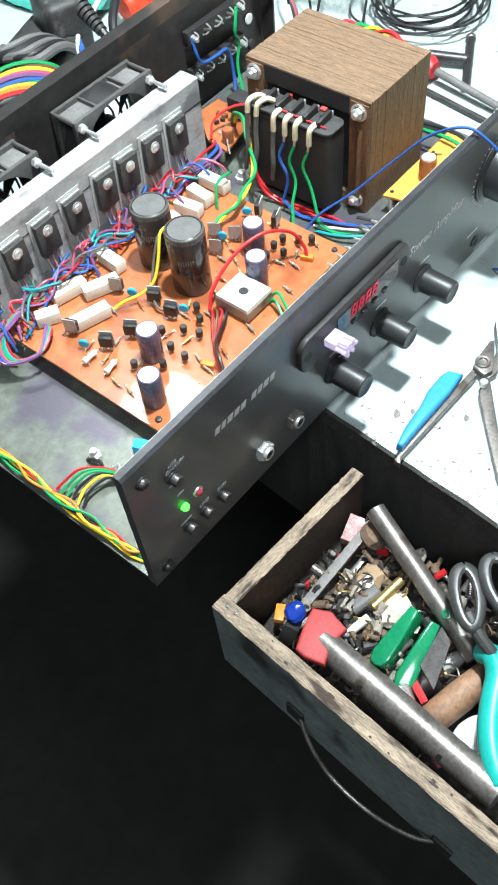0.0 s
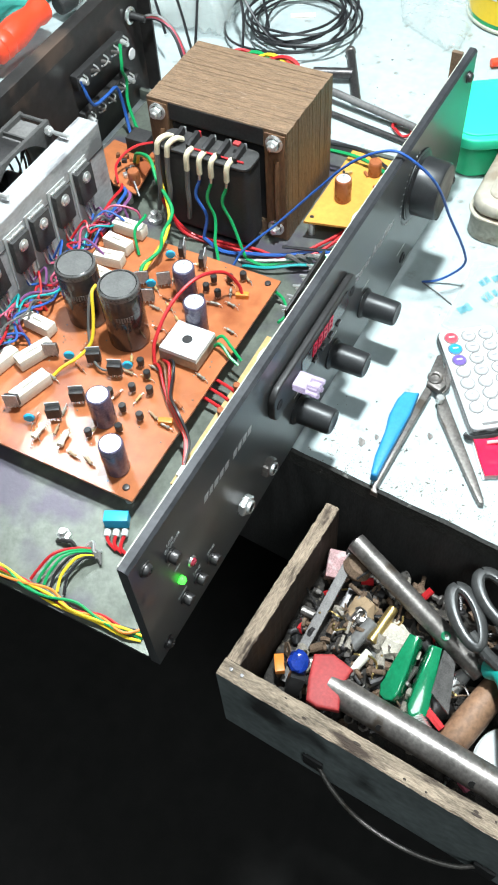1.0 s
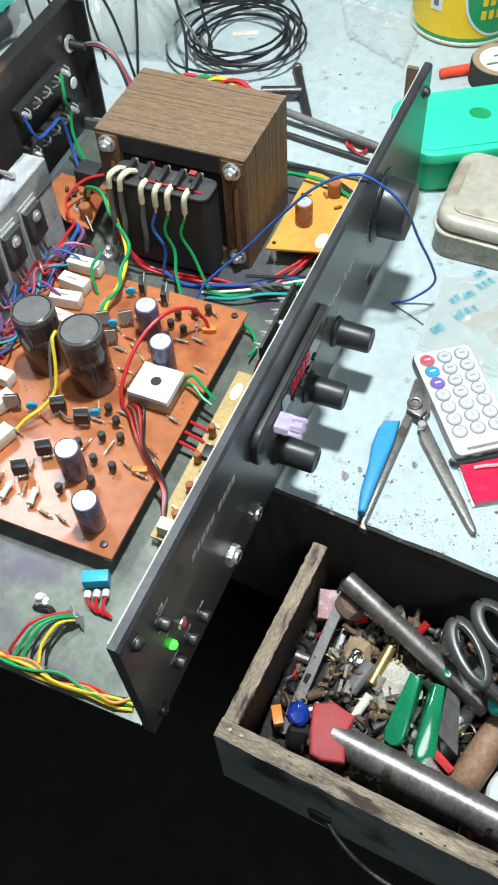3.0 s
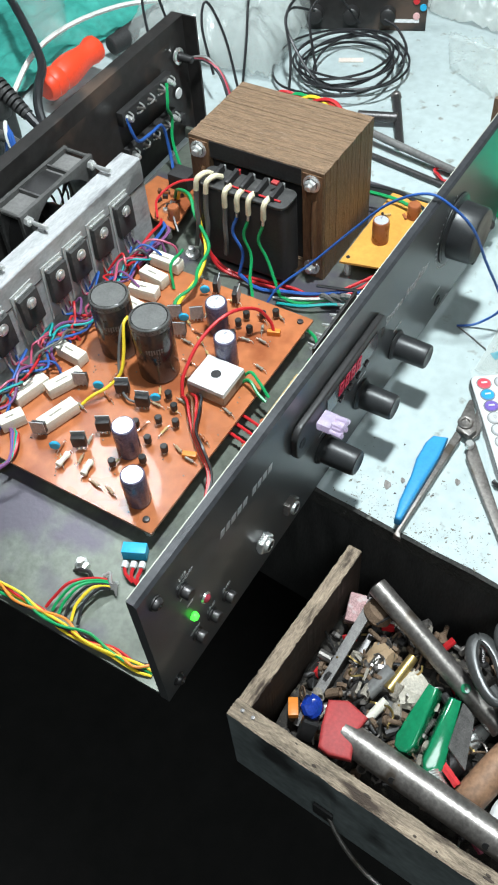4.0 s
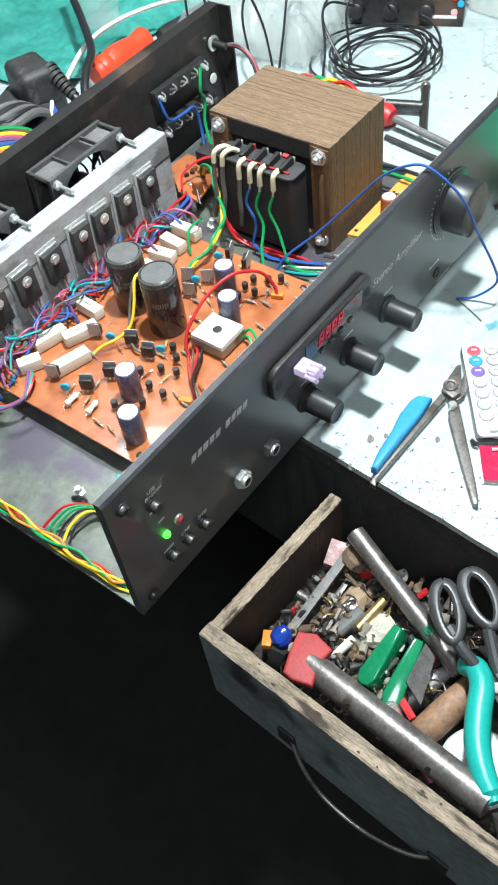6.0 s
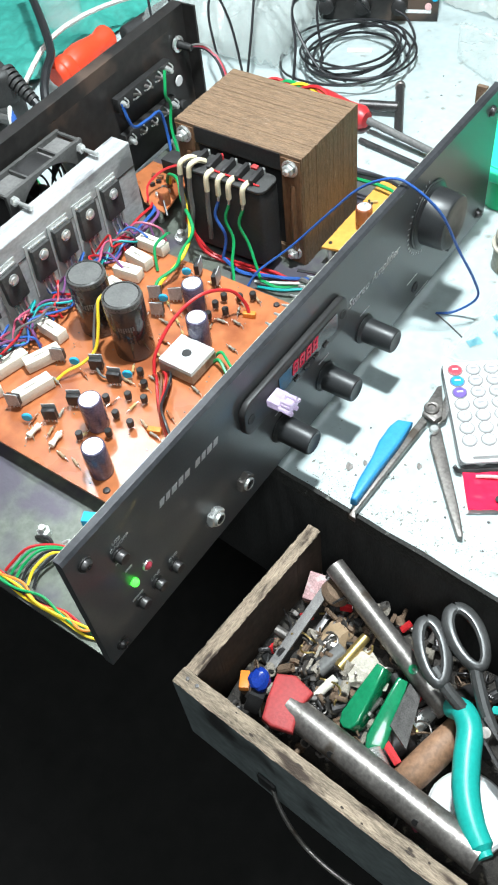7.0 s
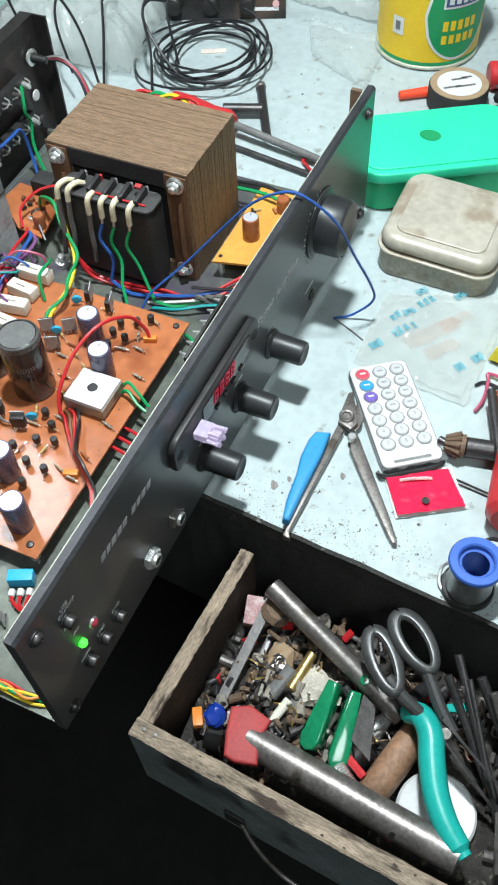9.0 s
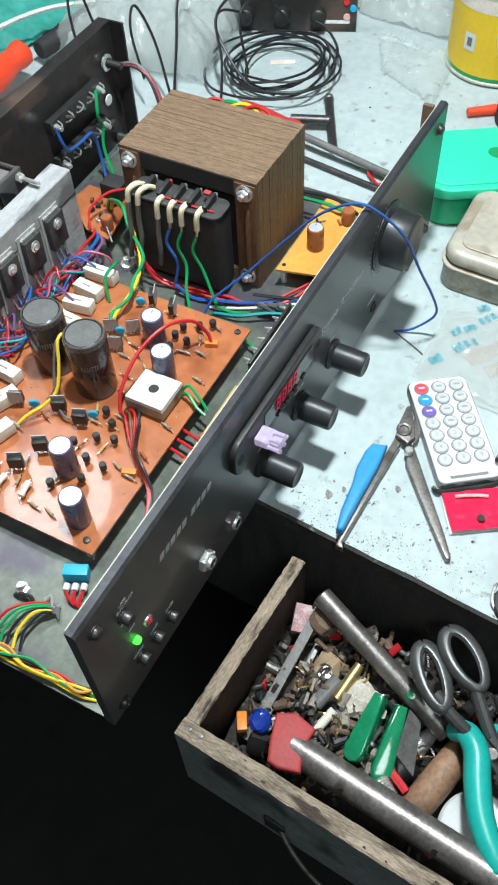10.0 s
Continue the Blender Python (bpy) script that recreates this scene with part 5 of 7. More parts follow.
for r in range(7):
    for c in range(3):
        m = RM @ pose(-0.0118 + 0.0118 * c, 0.034 - 0.0098 * r, 0.0062)
        mat = {(0, 0): POWER, (0, 1): AZURE, (0, 2): PURPLE}.get((c, r), BUTTON)
        b = part("button", lathe([(0, 0.0), (0.0045, 0.0), (0.0043, 0.0008), (0.0036, 0.0014), (0, 0.0016)], m, seg=20), mat, remote)
        part("button_ring", lathe([(0.0045, 0.0001), (0.005, 0.0001), (0.005, 0.0004), (0.0045, 0.0004)], m, seg=20), GREY_PLASTIC, b)
        if (c, r) in marks:
            letters(marks[c, r], 0.0042, m @ pose(-0.0012, -0.0014, 0.00165), MARK_GREY, b, "digit")
        else:
            part("symbol", box(-0.0019, 0.0019, -0.0006, 0.0006, 0.0015, 0.0018, m=m), WHITE if (c, r) in ((0, 0), (0, 1), (0, 2)) else MARK_GREY, b)
mk = part("maker_mark", box(-0.012, 0.012, -0.0393, -0.0372, 0.0063, 0.0065, m=RM), GREY_PLASTIC, remote)


def crumpled(points, nx, ny, height, seed, lift=0.001, fine=1.0, bulge=0.0, ragged=1.0):
    """A creased sheet between four corners, lying over z = 0; bulge makes it a rounded bundle."""
    bm = bmesh.new()
    a, b, c, e = [Vector((*p, 0)) for p in points]
    grid = []
    for i in range(nx + 1):
        row = []
        for j in range(ny + 1):
            u, v = i / nx, j / ny
            p = (a * (1 - u) + b * u) * (1 - v) + (e * (1 - u) + c * u) * v
            h = abs(noise.noise((p.x * 60 * fine + seed, p.y * 60 * fine, 0))) * 0.7 + abs(noise.noise((p.x * 170 * fine, p.y * 170 * fine + seed, 2))) * 0.4
            s = 0.0018 * ragged * noise.noise((u * 9, v * 9, seed))
            dome = bulge * min(1.0, 4.5 * min(u, 1 - u, v, 1 - v)) ** 0.5 * (0.75 + 0.5 * noise.noise((p.x * 16, p.y * 16, seed)))
            row.append(bm.verts.new((p.x + s, p.y + s, lift + height * h + dome)))
        grid.append(row)
    for i in range(nx):
        for j in range(ny):
            bm.faces.new((grid[i][j], grid[i + 1][j], grid[i + 1][j + 1], grid[i][j + 1]))
    return bm


part("clear_pouch", crumpled([(0.292, -0.044), (0.306, -0.082), (0.2405, -0.129), (0.2135, -0.09)], 20, 26, 0.0016, 3.0, 0.0086), POUCH, remote, "clear plastic pouch")
part("pouch_end", sweep([(0.2185, -0.0905, 0.003), (0.2165, -0.0955, 0.004), (0.2255, -0.109, 0.0035), (0.236, -0.1235, 0.004), (0.2425, -0.1265, 0.003)], 0.0016, flat=0.6), BLACK_PLASTIC, remote, "dark folded pouch end")
packet = thing("red_packet", (0.217, -0.119, 0.0), "glossy red plastic packet flap with white border", "packet")
part("sheet", crumpled([(0.2195, -0.0945), (0.2415, -0.1315), (0.2155, -0.149), (0.192, -0.1115)], 18, 18, 0.0006, 7.0, 0.0016, 0.5, ragged=0.2), WHITE, packet, "white border", smooth=60)
part("red_print", crumpled([(0.2175, -0.0962), (0.2378, -0.1302), (0.2153, -0.1478), (0.193, -0.1122)], 24, 24, 0.0026, 9.0, 0.0032, 0.9, ragged=0.2), FOIL_RED, packet, "glossy red print", smooth=60)
part("hang_hole", lathe([(0, 0), (0.0024, 0), (0.0024, 0.0003), (0, 0.0003)], pose(0.2085, -0.1245, 0.0058)), BLACK_PLASTIC, packet)
part("maker_mark", sweep([(0.2165, -0.1055, 0.0056), (0.2195, -0.1105, 0.0058), (0.2235, -0.1185, 0.0058), (0.2255, -0.1235, 0.0056)], 0.001, flat=0.3), PINK, packet)

bag = thing("plastic_bag", (0.35, -0.09, 0.0), "empty clear plastic bag with faded cyan print", "bag")
part("film", crumpled([(0.300, -0.045), (0.372, -0.046), (0.405, -0.135), (0.291, -0.126)], 40, 40, 0.0035, 1.0, 0.0008), FILM_DENSE, bag, smooth=60)
part("film", crumpled([(0.303, -0.048), (0.366, -0.05), (0.395, -0.13), (0.296, -0.122)], 36, 36, 0.005, 5.0, 0.0016), FILM, bag, smooth=60)


def bag_patch(x, y, w, h, turn, mat):
    c, s = math.cos(radians(turn)), math.sin(radians(turn))
    q = [(x + c * a * w / 2 - s * b * h / 2, y + s * a * w / 2 + c * b * h / 2) for a, b in ((-1, -1), (1, -1), (1, 1), (-1, 1))]
    part("print_patch", crumpled(q, 6, 5, 0.005, 5.0, 0.0021), mat, bag, smooth=60)


for x, y, w, h in ((0.316, -0.049, 0.008, 0.006), (0.334, -0.0605, 0.003, 0.006), (0.338, -0.064, 0.003, 0.006), (0.3305, -0.0585, 0.0025, 0.006), (0.3425, -0.068, 0.0025, 0.006), (0.354, -0.061, 0.008, 0.005), (0.345, -0.052, 0.003, 0.005), (0.349, -0.054, 0.003, 0.005),
                   (0.365, -0.066, 0.003, 0.006), (0.369, -0.069, 0.003, 0.006), (0.373, -0.072, 0.003, 0.006), (0.378, -0.063, 0.008, 0.005), (0.318, -0.108, 0.006, 0.006), (0.33, -0.117, 0.007, 0.006), (0.384, -0.09, 0.008, 0.005)):
    bag_patch(x + 0.004, y - 0.006, w * 1.2, h * 1.15, -38, PALE_PRINT)
for x, y, w, h in ((0.345, -0.088, 0.045, 0.013), (0.332, -0.098, 0.026, 0.011), (0.362, -0.1, 0.026, 0.01)):
    bag_patch(x, y, w, h, -38, BLUSH_FILM)

spool = thing("solder_spool", (0.1645, -0.164, 0.0), "blue plastic solder spool nearly used up", "spool")
sm = pose(0.1645, -0.163, 0.0, 0, 0, 0)
part("flange", lathe([(0.0075, 0.0295), (0.0145, 0.0295), (0.0152, 0.0305), (0.0152, 0.0325), (0.0145, 0.0335), (0.0105, 0.0335), (0.0095, 0.0325), (0.0092, 0.004), (0.0075, 0.004)], sm, seg=40), SPOOL_BLUE, spool, "blue top flange")
part("flange", lathe([(0.009, 0.0002), (0.0145, 0.0002), (0.0152, 0.001), (0.0152, 0.003), (0.0145, 0.004), (0.009, 0.004)], sm, seg=40), BLACK_PLASTIC, spool, "dark bottom flange")
part("solder", lathe([(0.0094, 0.0042), (0.0125, 0.0042), (0.0132, 0.008), (0.0118, 0.014), (0.0122, 0.02), (0.0118, 0.026), (0.0125, 0.0293), (0.0094, 0.0293)], sm, seg=40), SOLDER, spool, "grey wound solder")
part("solder_tail", sweep([(0.172, -0.152, 0.012), (0.168, -0.1465, 0.008), (0.16, -0.1475, 0.004), (0.156, -0.153, 0.001), (0.153, -0.159, 0.001), (0.1545, -0.162, 0.0022)], 0.0009), CHROME, spool)
wire_b = single("black_lead", sweep([(0.184, -0.158, 0.006), (0.193, -0.166, 0.012), (0.198, -0.176, 0.006), (0.199, -0.19, 0.0015)], 0.0013), WIRES["black"], "short black lead end on the bench", "wire")

key = thing("chuck_key", (0.255, -0.14, 0.0), "geared drill chuck key with a T bar", "chuck key")
part("tip", rod((0.2515, -0.119, 0.011), (0.2505, -0.1245, 0.011), 0.0028, seg=12), DARK_STEEL, key)
gear = bmesh.new()
m, ln = along((0.2505, -0.1235, 0.011), (0.2525, -0.1355, 0.011))
lathe([(0, 0), (0.0042, 0), (0.0072, ln * 0.7), (0.0075, ln), (0, ln)], m, gear, 24)
gear = part("bevel_gear", gear, RUST, key, "worn brown gear teeth")
for k in range(11):
    a = 2 * math.pi * k / 11
    part("tooth", sweep([m @ Vector((0.0043 * math.cos(a), 0.0043 * math.sin(a), 0)), m @ Vector((0.0082 * math.cos(a), 0.0082 * math.sin(a), ln * 0.75))], 0.0010, step=1), RUST, gear)
part("shaft", rod((0.2525, -0.1355, 0.011), (0.2585, -0.166, 0.011), 0.0062, seg=16), DARK_STEEL, key)
part("bar", rod((0.2985, -0.1395, 0.0155), (0.226, -0.166, 0.0155), 0.0033, seg=12), DARK_STEEL, key)
red = bmesh.new()
lathe([(0, 0), (0.014, 0), (0.018, 0.005), (0.019, 0.03), (0.0185, 0.085), (0.015, 0.095), (0, 0.097)], pose(0.204, -0.177, 0.019, 0, 90, 4), red, 28)
single("red_tool_body", red, RED, "red plastic tool body lying on the bench", "tool")
single("yellow_wrapper", crumpled([(0.364, -0.136), (0.366, -0.185), (0.325, -0.19), (0.335, -0.13)], 30, 30, 0.006, 14.0, 0.001, 1.4, bulge=0.026), YELLOW_FILM, "crumpled yellow plastic wrapper", "wrapper", smooth=60)
for c, pts in (("red", [(0.305, -0.14, 0.004), (0.31, -0.152, 0.01), (0.3, -0.16, 0.012), (0.29, -0.154, 0.008), (0.296, -0.146, 0.012), (0.307, -0.155, 0.015), (0.3, -0.17, 0.01), (0.29, -0.18, 0.004)]),
               ("red", [(0.288, -0.15, 0.004), (0.294, -0.142, 0.01), (0.304, -0.149, 0.014), (0.298, -0.159, 0.016), (0.289, -0.158, 0.012), (0.29, -0.147, 0.008), (0.302, -0.17, 0.01), (0.3, -0.19, 0.003)]),
               ("pink", [(0.289, -0.1335, 0.002), (0.3, -0.136, 0.004), (0.318, -0.135, 0.002), (0.323, -0.134, 0.003), (0.32, -0.15, 0.005), (0.318, -0.18, 0.003)]),
               ("white", [(0.308, -0.146, 0.006), (0.318, -0.152, 0.01), (0.322, -0.165, 0.012), (0.33, -0.18, 0.005)]),
               ("black", [(0.311, -0.128, 0.0015), (0.316, -0.134, 0.0015), (0.314, -0.15, 0.002), (0.318, -0.18, 0.002)])):
    single("loose_wire", sweep(pts, 0.0012), WIRES[c], "tangled " + c + " insulated wire on the bench", "wire", "loose wires on the bench")
for a, b in (((0.2345, -0.131, 0.001), (0.23, -0.168, 0.001)), ((0.2315, -0.1325, 0.001), (0.228, -0.168, 0.001))):
    single("thin_rod", rod(a, b, 0.0006, seg=6), DARK_STEEL, "thin dark steel pin on the bench", "pin", "pins on the bench")

# old tin with a domed lid
tm = pose(0.431, -0.0715, 0.0, 0, 0, -1)
tin = thing("tin_box", (0.431, -0.0675, 0.0), "scuffed beige tin box with a loose domed lid", "tin")
part("base", outline_slab(round_rect(0.080, 0.085, 0.014), 0.0, 0.022, tm, bevel=0.002), TIN_DARK, tin, "tarnished tin base")
lid = bmesh.new()
lm = tm @ pose(0, 0, 0.021, 1.5, -2.0, 0)
outline_slab(round_rect(0.0805, 0.0855, 0.0145), 0.0015, 0.0145, lm, lid, bevel=0.0055)
rim = bmesh.new()
outline_slab(round_rect(0.084, 0.089, 0.015), 0.0, 0.0022, lm, rim, bevel=0.0009)
lid = part("lid", lid, TIN, tin, "rubbed beige lid")
part("rolled_rim", rim, TIN, lid)
part("raised_panel", outline_slab(round_rect(0.062, 0.066, 0.008), 0.0135, 0.0158, lm, bevel=0.0009), TIN, lid)
# green tub
gm = pose(0.5115, -0.0355, 0.0, 0, 0, 31)
tub = thing("plastic_tub", (0.5115, -0.0355, 0.0), "green plastic food tub with a mint lid", "container")
tb2 = bmesh.new()
outline_slab(round_rect(0.066, 0.124, 0.017), 0.0, 0.034, gm, tb2, bevel=0.003)
part("tub", tb2, GREEN_BOX, tub)
lid = bmesh.new()
outline_slab(round_rect(0.078, 0.138, 0.024, 10), 0.0295, 0.0385, gm, lid, bevel=0.0015)
outline_slab(round_rect(0.067, 0.127, 0.018, 10), 0.0375, 0.0400, gm, lid, bevel=0.001)
lid = part("lid", lid, GREEN_LID, tub, "mint green lid")
part("lid_mark", lathe([(0, 0), (0.0085, 0), (0.0085, 0.0003), (0.006, 0.0006), (0.005, 0.0003), (0, 0.0003)], Matrix.Translation((0.511, -0.031, 0.0401)) @ Matrix.Diagonal((0.8, 1, 1, 1)), seg=24), LABEL_GREEN, lid, "moulded oval mark")

# paint tin, tape and far clutter
cm = pose(0.707, 0.027, 0.0)
can = thing("grease_can", (0.707, 0.027, 0.0), "yellow and green printed grease can", "can")
part("drum", lathe([(0, 0.001), (0.0465, 0.001), (0.049, 0.002), (0.049, 0.004), (0.0475, 0.005), (0.0475, 0.094), (0.049, 0.096), (0.049, 0.098), (0.0445, 0.099), (0.0435, 0.09), (0, 0.09)], cm, seg=48), CAN_TIN, can, "dusty tin drum")


def can_patch(a0, a1, z0, z1, off, mat, name, oval=False):
    bm = bmesh.new()
    n = 20
    lo, hi = [], []
    for k in range(n + 1):
        t = k / n
        a = radians(a0 + (a1 - a0) * t)
        e = math.sqrt(max(0.0, 1 - (2 * t - 1) ** 2)) if oval else 1.0
        mid, half = (z0 + z1) / 2, (z1 - z0) / 2 * max(e, 0.05)
        r = 0.0475 + off
        lo.append(bm.verts.new(cm @ Vector((r * math.cos(a), r * math.sin(a), mid - half))))
        hi.append(bm.verts.new(cm @ Vector((r * math.cos(a), r * math.sin(a), mid + half))))
    for k in range(n):
        bm.faces.new((lo[k], lo[k + 1], hi[k + 1], hi[k]))
    return part(name, bm, mat, can)


can_patch(100, 300, 0.008, 0.070, 0.0003, YELLOW, "yellow_label")
can_patch(100, 300, 0.0052, 0.0085, 0.0006, LABEL_GREEN, "green_band")
can_patch(100, 300, 0.066, 0.078, 0.0006, BAG_BLUSH, "pale_band")
can_patch(188, 268, 0.0095, 0.092, 0.0009, WHITE, "oval_border", True)
can_patch(191, 265, 0.012, 0.090, 0.0012, LABEL_GREEN, "green_oval", True)
can_patch(206, 252, 0.058, 0.074, 0.0015, WHITE, "maker_plate")
can_patch(208, 250, 0.060, 0.072, 0.0018, LABEL_BLUE, "maker_plate")
for k in range(5):
    can_patch(211 + 7.6 * k, 216 + 7.6 * k, 0.062, 0.070, 0.0021, WHITE, "maker_mark")
for k in range(5):
    can_patch(208 + 8.2 * k, 213.5 + 8.2 * k, 0.038, 0.047, 0.0015, YELLOW, "print_bar")
    can_patch(208 + 8.2 * k, 213.5 + 8.2 * k, 0.026, 0.034, 0.0015, YELLOW, "print_bar")
can_patch(152, 166, 0.03, 0.046, 0.0008, WHITE, "white_square")
can_patch(156, 162, 0.034, 0.042, 0.0011, GREY_PLASTIC, "square_mark")
tape = thing("tape_roll", (0.622, -0.0265, 0.0), "roll of black insulating tape with paper label", "tape")
part("roll", lathe([(0.0, 0.0002), (0.0255, 0.0002), (0.0262, 0.001), (0.0262, 0.018), (0.0255, 0.019), (0.0, 0.019)], pose(0.622, -0.0265, 0), seg=40), MATT_BLACK, tape)
part("core_ring", lathe([(0.0195, 0.0192), (0.0252, 0.0192), (0.0252, 0.0197), (0.0195, 0.0197)], pose(0.622, -0.0265, 0), seg=40), TAN_RING, tape)
lab = part("paper_label", lathe([(0, 0.0192), (0.0193, 0.0192), (0.0193, 0.0196), (0, 0.0196)], pose(0.622, -0.0265, 0), seg=40), WHITE, tape)
for k, (x, y, w) in enumerate(((-0.008, 0.004, 0.016), (-0.002, -0.006, 0.018), (0.006, 0.002, 0.014), (0.011, -0.003, 0.01))):
    part("print_bar", box(-0.0011, 0.0011, -w / 2, w / 2, 0, 0.0003, m=pose(0.622 + x, -0.0265 + y, 0.0197, 0, 0, 35)), GREY_PLASTIC, lab)
single("orange_pen", rod((0.608, 0.022, 0.005), (0.623, 0.0002, 0.005), 0.0038, 0.0045), ORANGE_RED, "orange plastic tool handle beside the tape", "tool")
single("red_grip_tool", rod((0.655, -0.045, 0.012), (0.672, -0.082, 0.014), 0.012, 0.011, seg=18), RED, "red plastic tool grip at the back of the bench", "tool")
cables = thing("black_cable_heap", (0.64, -0.085, 0.0), "heap of thick black cable at the back", "cable")
for k in range(7):
    a = Vector((0.635 + rng.uniform(-.015, .02), -0.075 + rng.uniform(-.02, .015), 0.012))
    part("cable_loop", sweep([a, a + Vector((rng.uniform(-.02, .02), -0.015, 0.012)), a + Vector((rng.uniform(-.02, .02), -0.03, 0.004))], 0.006, seg=8), BLACK_PLASTIC, cables)
single("clear_wrap", crumpled([(0.585, -0.075), (0.6, -0.15), (0.54, -0.16), (0.55, -0.085)], 30, 30, 0.008, 21.0, 0.001, 1.2, bulge=0.025), FILM_DENSE, "crumpled clear plastic wrap", "wrap", smooth=60)
single("clear_wrap", crumpled([(0.70, 0.145), (0.69, 0.06), (0.61, 0.055), (0.645, 0.12)], 36, 36, 0.012, 25.0, 0.001, 1.2, bulge=0.012), FILM, "crumpled clear plastic wrap", "wrap", smooth=60)
single("clear_wrap", crumpled([(0.84, 0.24), (0.81, 0.06), (0.72, 0.075), (0.735, 0.18)], 40, 40, 0.012, 31.0, 0.001, 1.0, bulge=0.03), FILM_DENSE, "crumpled clear plastic wrap", "wrap", smooth=60)


def parcel(points, n, height, seed, fine, bulge):
    """A bulky bundle of clear film: an inner layer, an outer one and a few loose folds."""
    mid = Vector([sum(q[k] for q in points) / 4 for k in (0, 1)])
    ob = thing("plastic_parcel", (mid.x, mid.y, 0.0), "bulky bundle of crumpled clear plastic", "bundle")
    inner = [tuple(mid + (Vector(q) - mid) * 0.93) for q in points]
    part("inner_layer", crumpled(inner, n, n, height, seed, 0.001, fine, bulge=bulge * 0.8), FILM_DENSE, ob, smooth=60)
    part("outer_layer", crumpled(points, n, n, height * 1.3, seed + 3.7, 0.002, fine * 0.7, bulge=bulge), FILM, ob, smooth=60)
    for k in range(5):
        a = mid + (Vector(points[k % 4]) - mid) * rng.uniform(0.1, 0.5)
        b = mid + (Vector(points[(k + 1) % 4]) - mid) * rng.uniform(0.3, 0.7)
        rise = bulge * 0.95 + height * 0.5
        part("fold", sweep([(a.x, a.y, rise), ((a.x + b.x) / 2 + 0.004, (a.y + b.y) / 2, rise + 0.006), (b.x, b.y, rise)], 0.0016, flat=0.4), FILM_DENSE, ob)


parcel([(0.68, 0.45), (0.685, 0.278), (0.555, 0.262), (0.535, 0.42)], 54, 0.014, 40.0, 1.0, 0.06)
parcel([(0.87, 0.36), (0.85, 0.12), (0.74, 0.18), (0.72, 0.34)], 46, 0.014, 47.0, 0.9, 0.05)

# cable coil
coil_ob = thing("cable_coil", (0.604, 0.207, 0.0), "loose coil of thin black cable on the bench", "cable")
for k in range(7):
    ph, r = rng.uniform(0, 6.28), 0.049 + rng.uniform(-0.012, 0.011)
    cx, cy, e = 0.602 + rng.uniform(-.011, .011), 0.207 + rng.uniform(-.012, .012), rng.uniform(0.82, 1.1)
    pts = [(cx + r * math.cos(ph + a) * (1 + .05 * math.sin(3 * a + k)), cy + e * r * math.sin(ph + a) * (1 + .06 * math.sin(2 * a + k)), 0.002 + 0.002 * k + 0.009 * abs(math.sin(a * 0.5 + ph))) for a in [2 * math.pi * j / 14 for j in range(16)]]
    part("winding", sweep(pts, 0.00115, seg=6, step=4), WIRES["black"], coil_ob)
for pts in ([(0.56, 0.19, 0.006), (0.55, 0.215, 0.02), (0.565, 0.25, 0.05), (0.6, 0.265, 0.05), (0.64, 0.262, 0.03)], [(0.575, 0.225, 0.01), (0.60, 0.245, 0.05), (0.63, 0.235, 0.055), (0.655, 0.22, 0.02)], [(0.62, 0.16, 0.008), (0.645, 0.165, 0.012), (0.665, 0.185, 0.018), (0.67, 0.2, 0.02)]):
    part("loop_end", sweep(pts, 0.0013), WIRES["black"], coil_ob)
for pts in ([(0.50, 0.29, 0.03), (0.52, 0.312, 0.06), (0.535, 0.315, 0.075), (0.53, 0.295, 0.05), (0.51, 0.27, 0.01)], [(0.505, 0.265, 0.01), (0.53, 0.272, 0.05), (0.56, 0.285, 0.075), (0.585, 0.285, 0.085)], [(0.52, 0.225, 0.004), (0.545, 0.235, 0.035), (0.575, 0.255, 0.06), (0.62, 0.25, 0.07)], [(0.445, 0.31, 0.06), (0.47, 0.335, 0.1), (0.49, 0.34, 0.11), (0.485, 0.32, 0.07)]):
    single("thin_cable", sweep(pts, 0.0013), WIRES["black"], "thin black cable arching behind the amplifier", "cable", "thin cables behind the amplifier")

# black control board standing at the back
fa, fb = Vector((0.652, 0.292, 0)), Vector((0.702, 0.170, 0))
u = (fb - fa).normalized()
nrm = Vector((0, 0, 1)).cross(u)
KM = Matrix.Translation(fa) @ Matrix((( u.x, 0, -nrm.x, 0), (u.y, 0, -nrm.y, 0), (0, 1, 0, 0), (0, 0, 0, 1))) @ pose(0, 0, 0, -12, 0, 0)
KM.normalize()
kit = thing("control_board", (0.677, 0.231, 0.0), "black printed amplifier control board with knobs", "circuit board")
wd = (fb - fa).length
part("plate", box(0, wd, 0.0005, 0.085, -0.003, 0.0, 0.0004, m=KM), BACK_BLACK, kit)
for x in (0.022, 0.058, 0.094):
    part("knob", lathe([(0, 0), (0.008, 0), (0.0075, 0.014), (0.006, 0.015), (0, 0.015)], KM @ pose(x, 0.016, 0.0001), seg=24), BLACK_PLASTIC, kit)
for k in range(3):
    r = 0.010 + 0.003 * k
    part("dial_arc", sweep([KM @ Vector((0.112 + r * math.cos(radians(a)), 0.052 + r * math.sin(radians(a)), 0.0006)) for a in range(-60, 241, 20)], 0.0008, step=2, seg=4), (WIRES["yellow"], PRINT, LABEL_GREEN)[k], kit)
part("dial", lathe([(0, 0), (0.009, 0), (0.008, 0.003), (0, 0.003)], KM @ pose(0.112, 0.052, 0.0001), seg=24), BLACK_PLASTIC, kit)
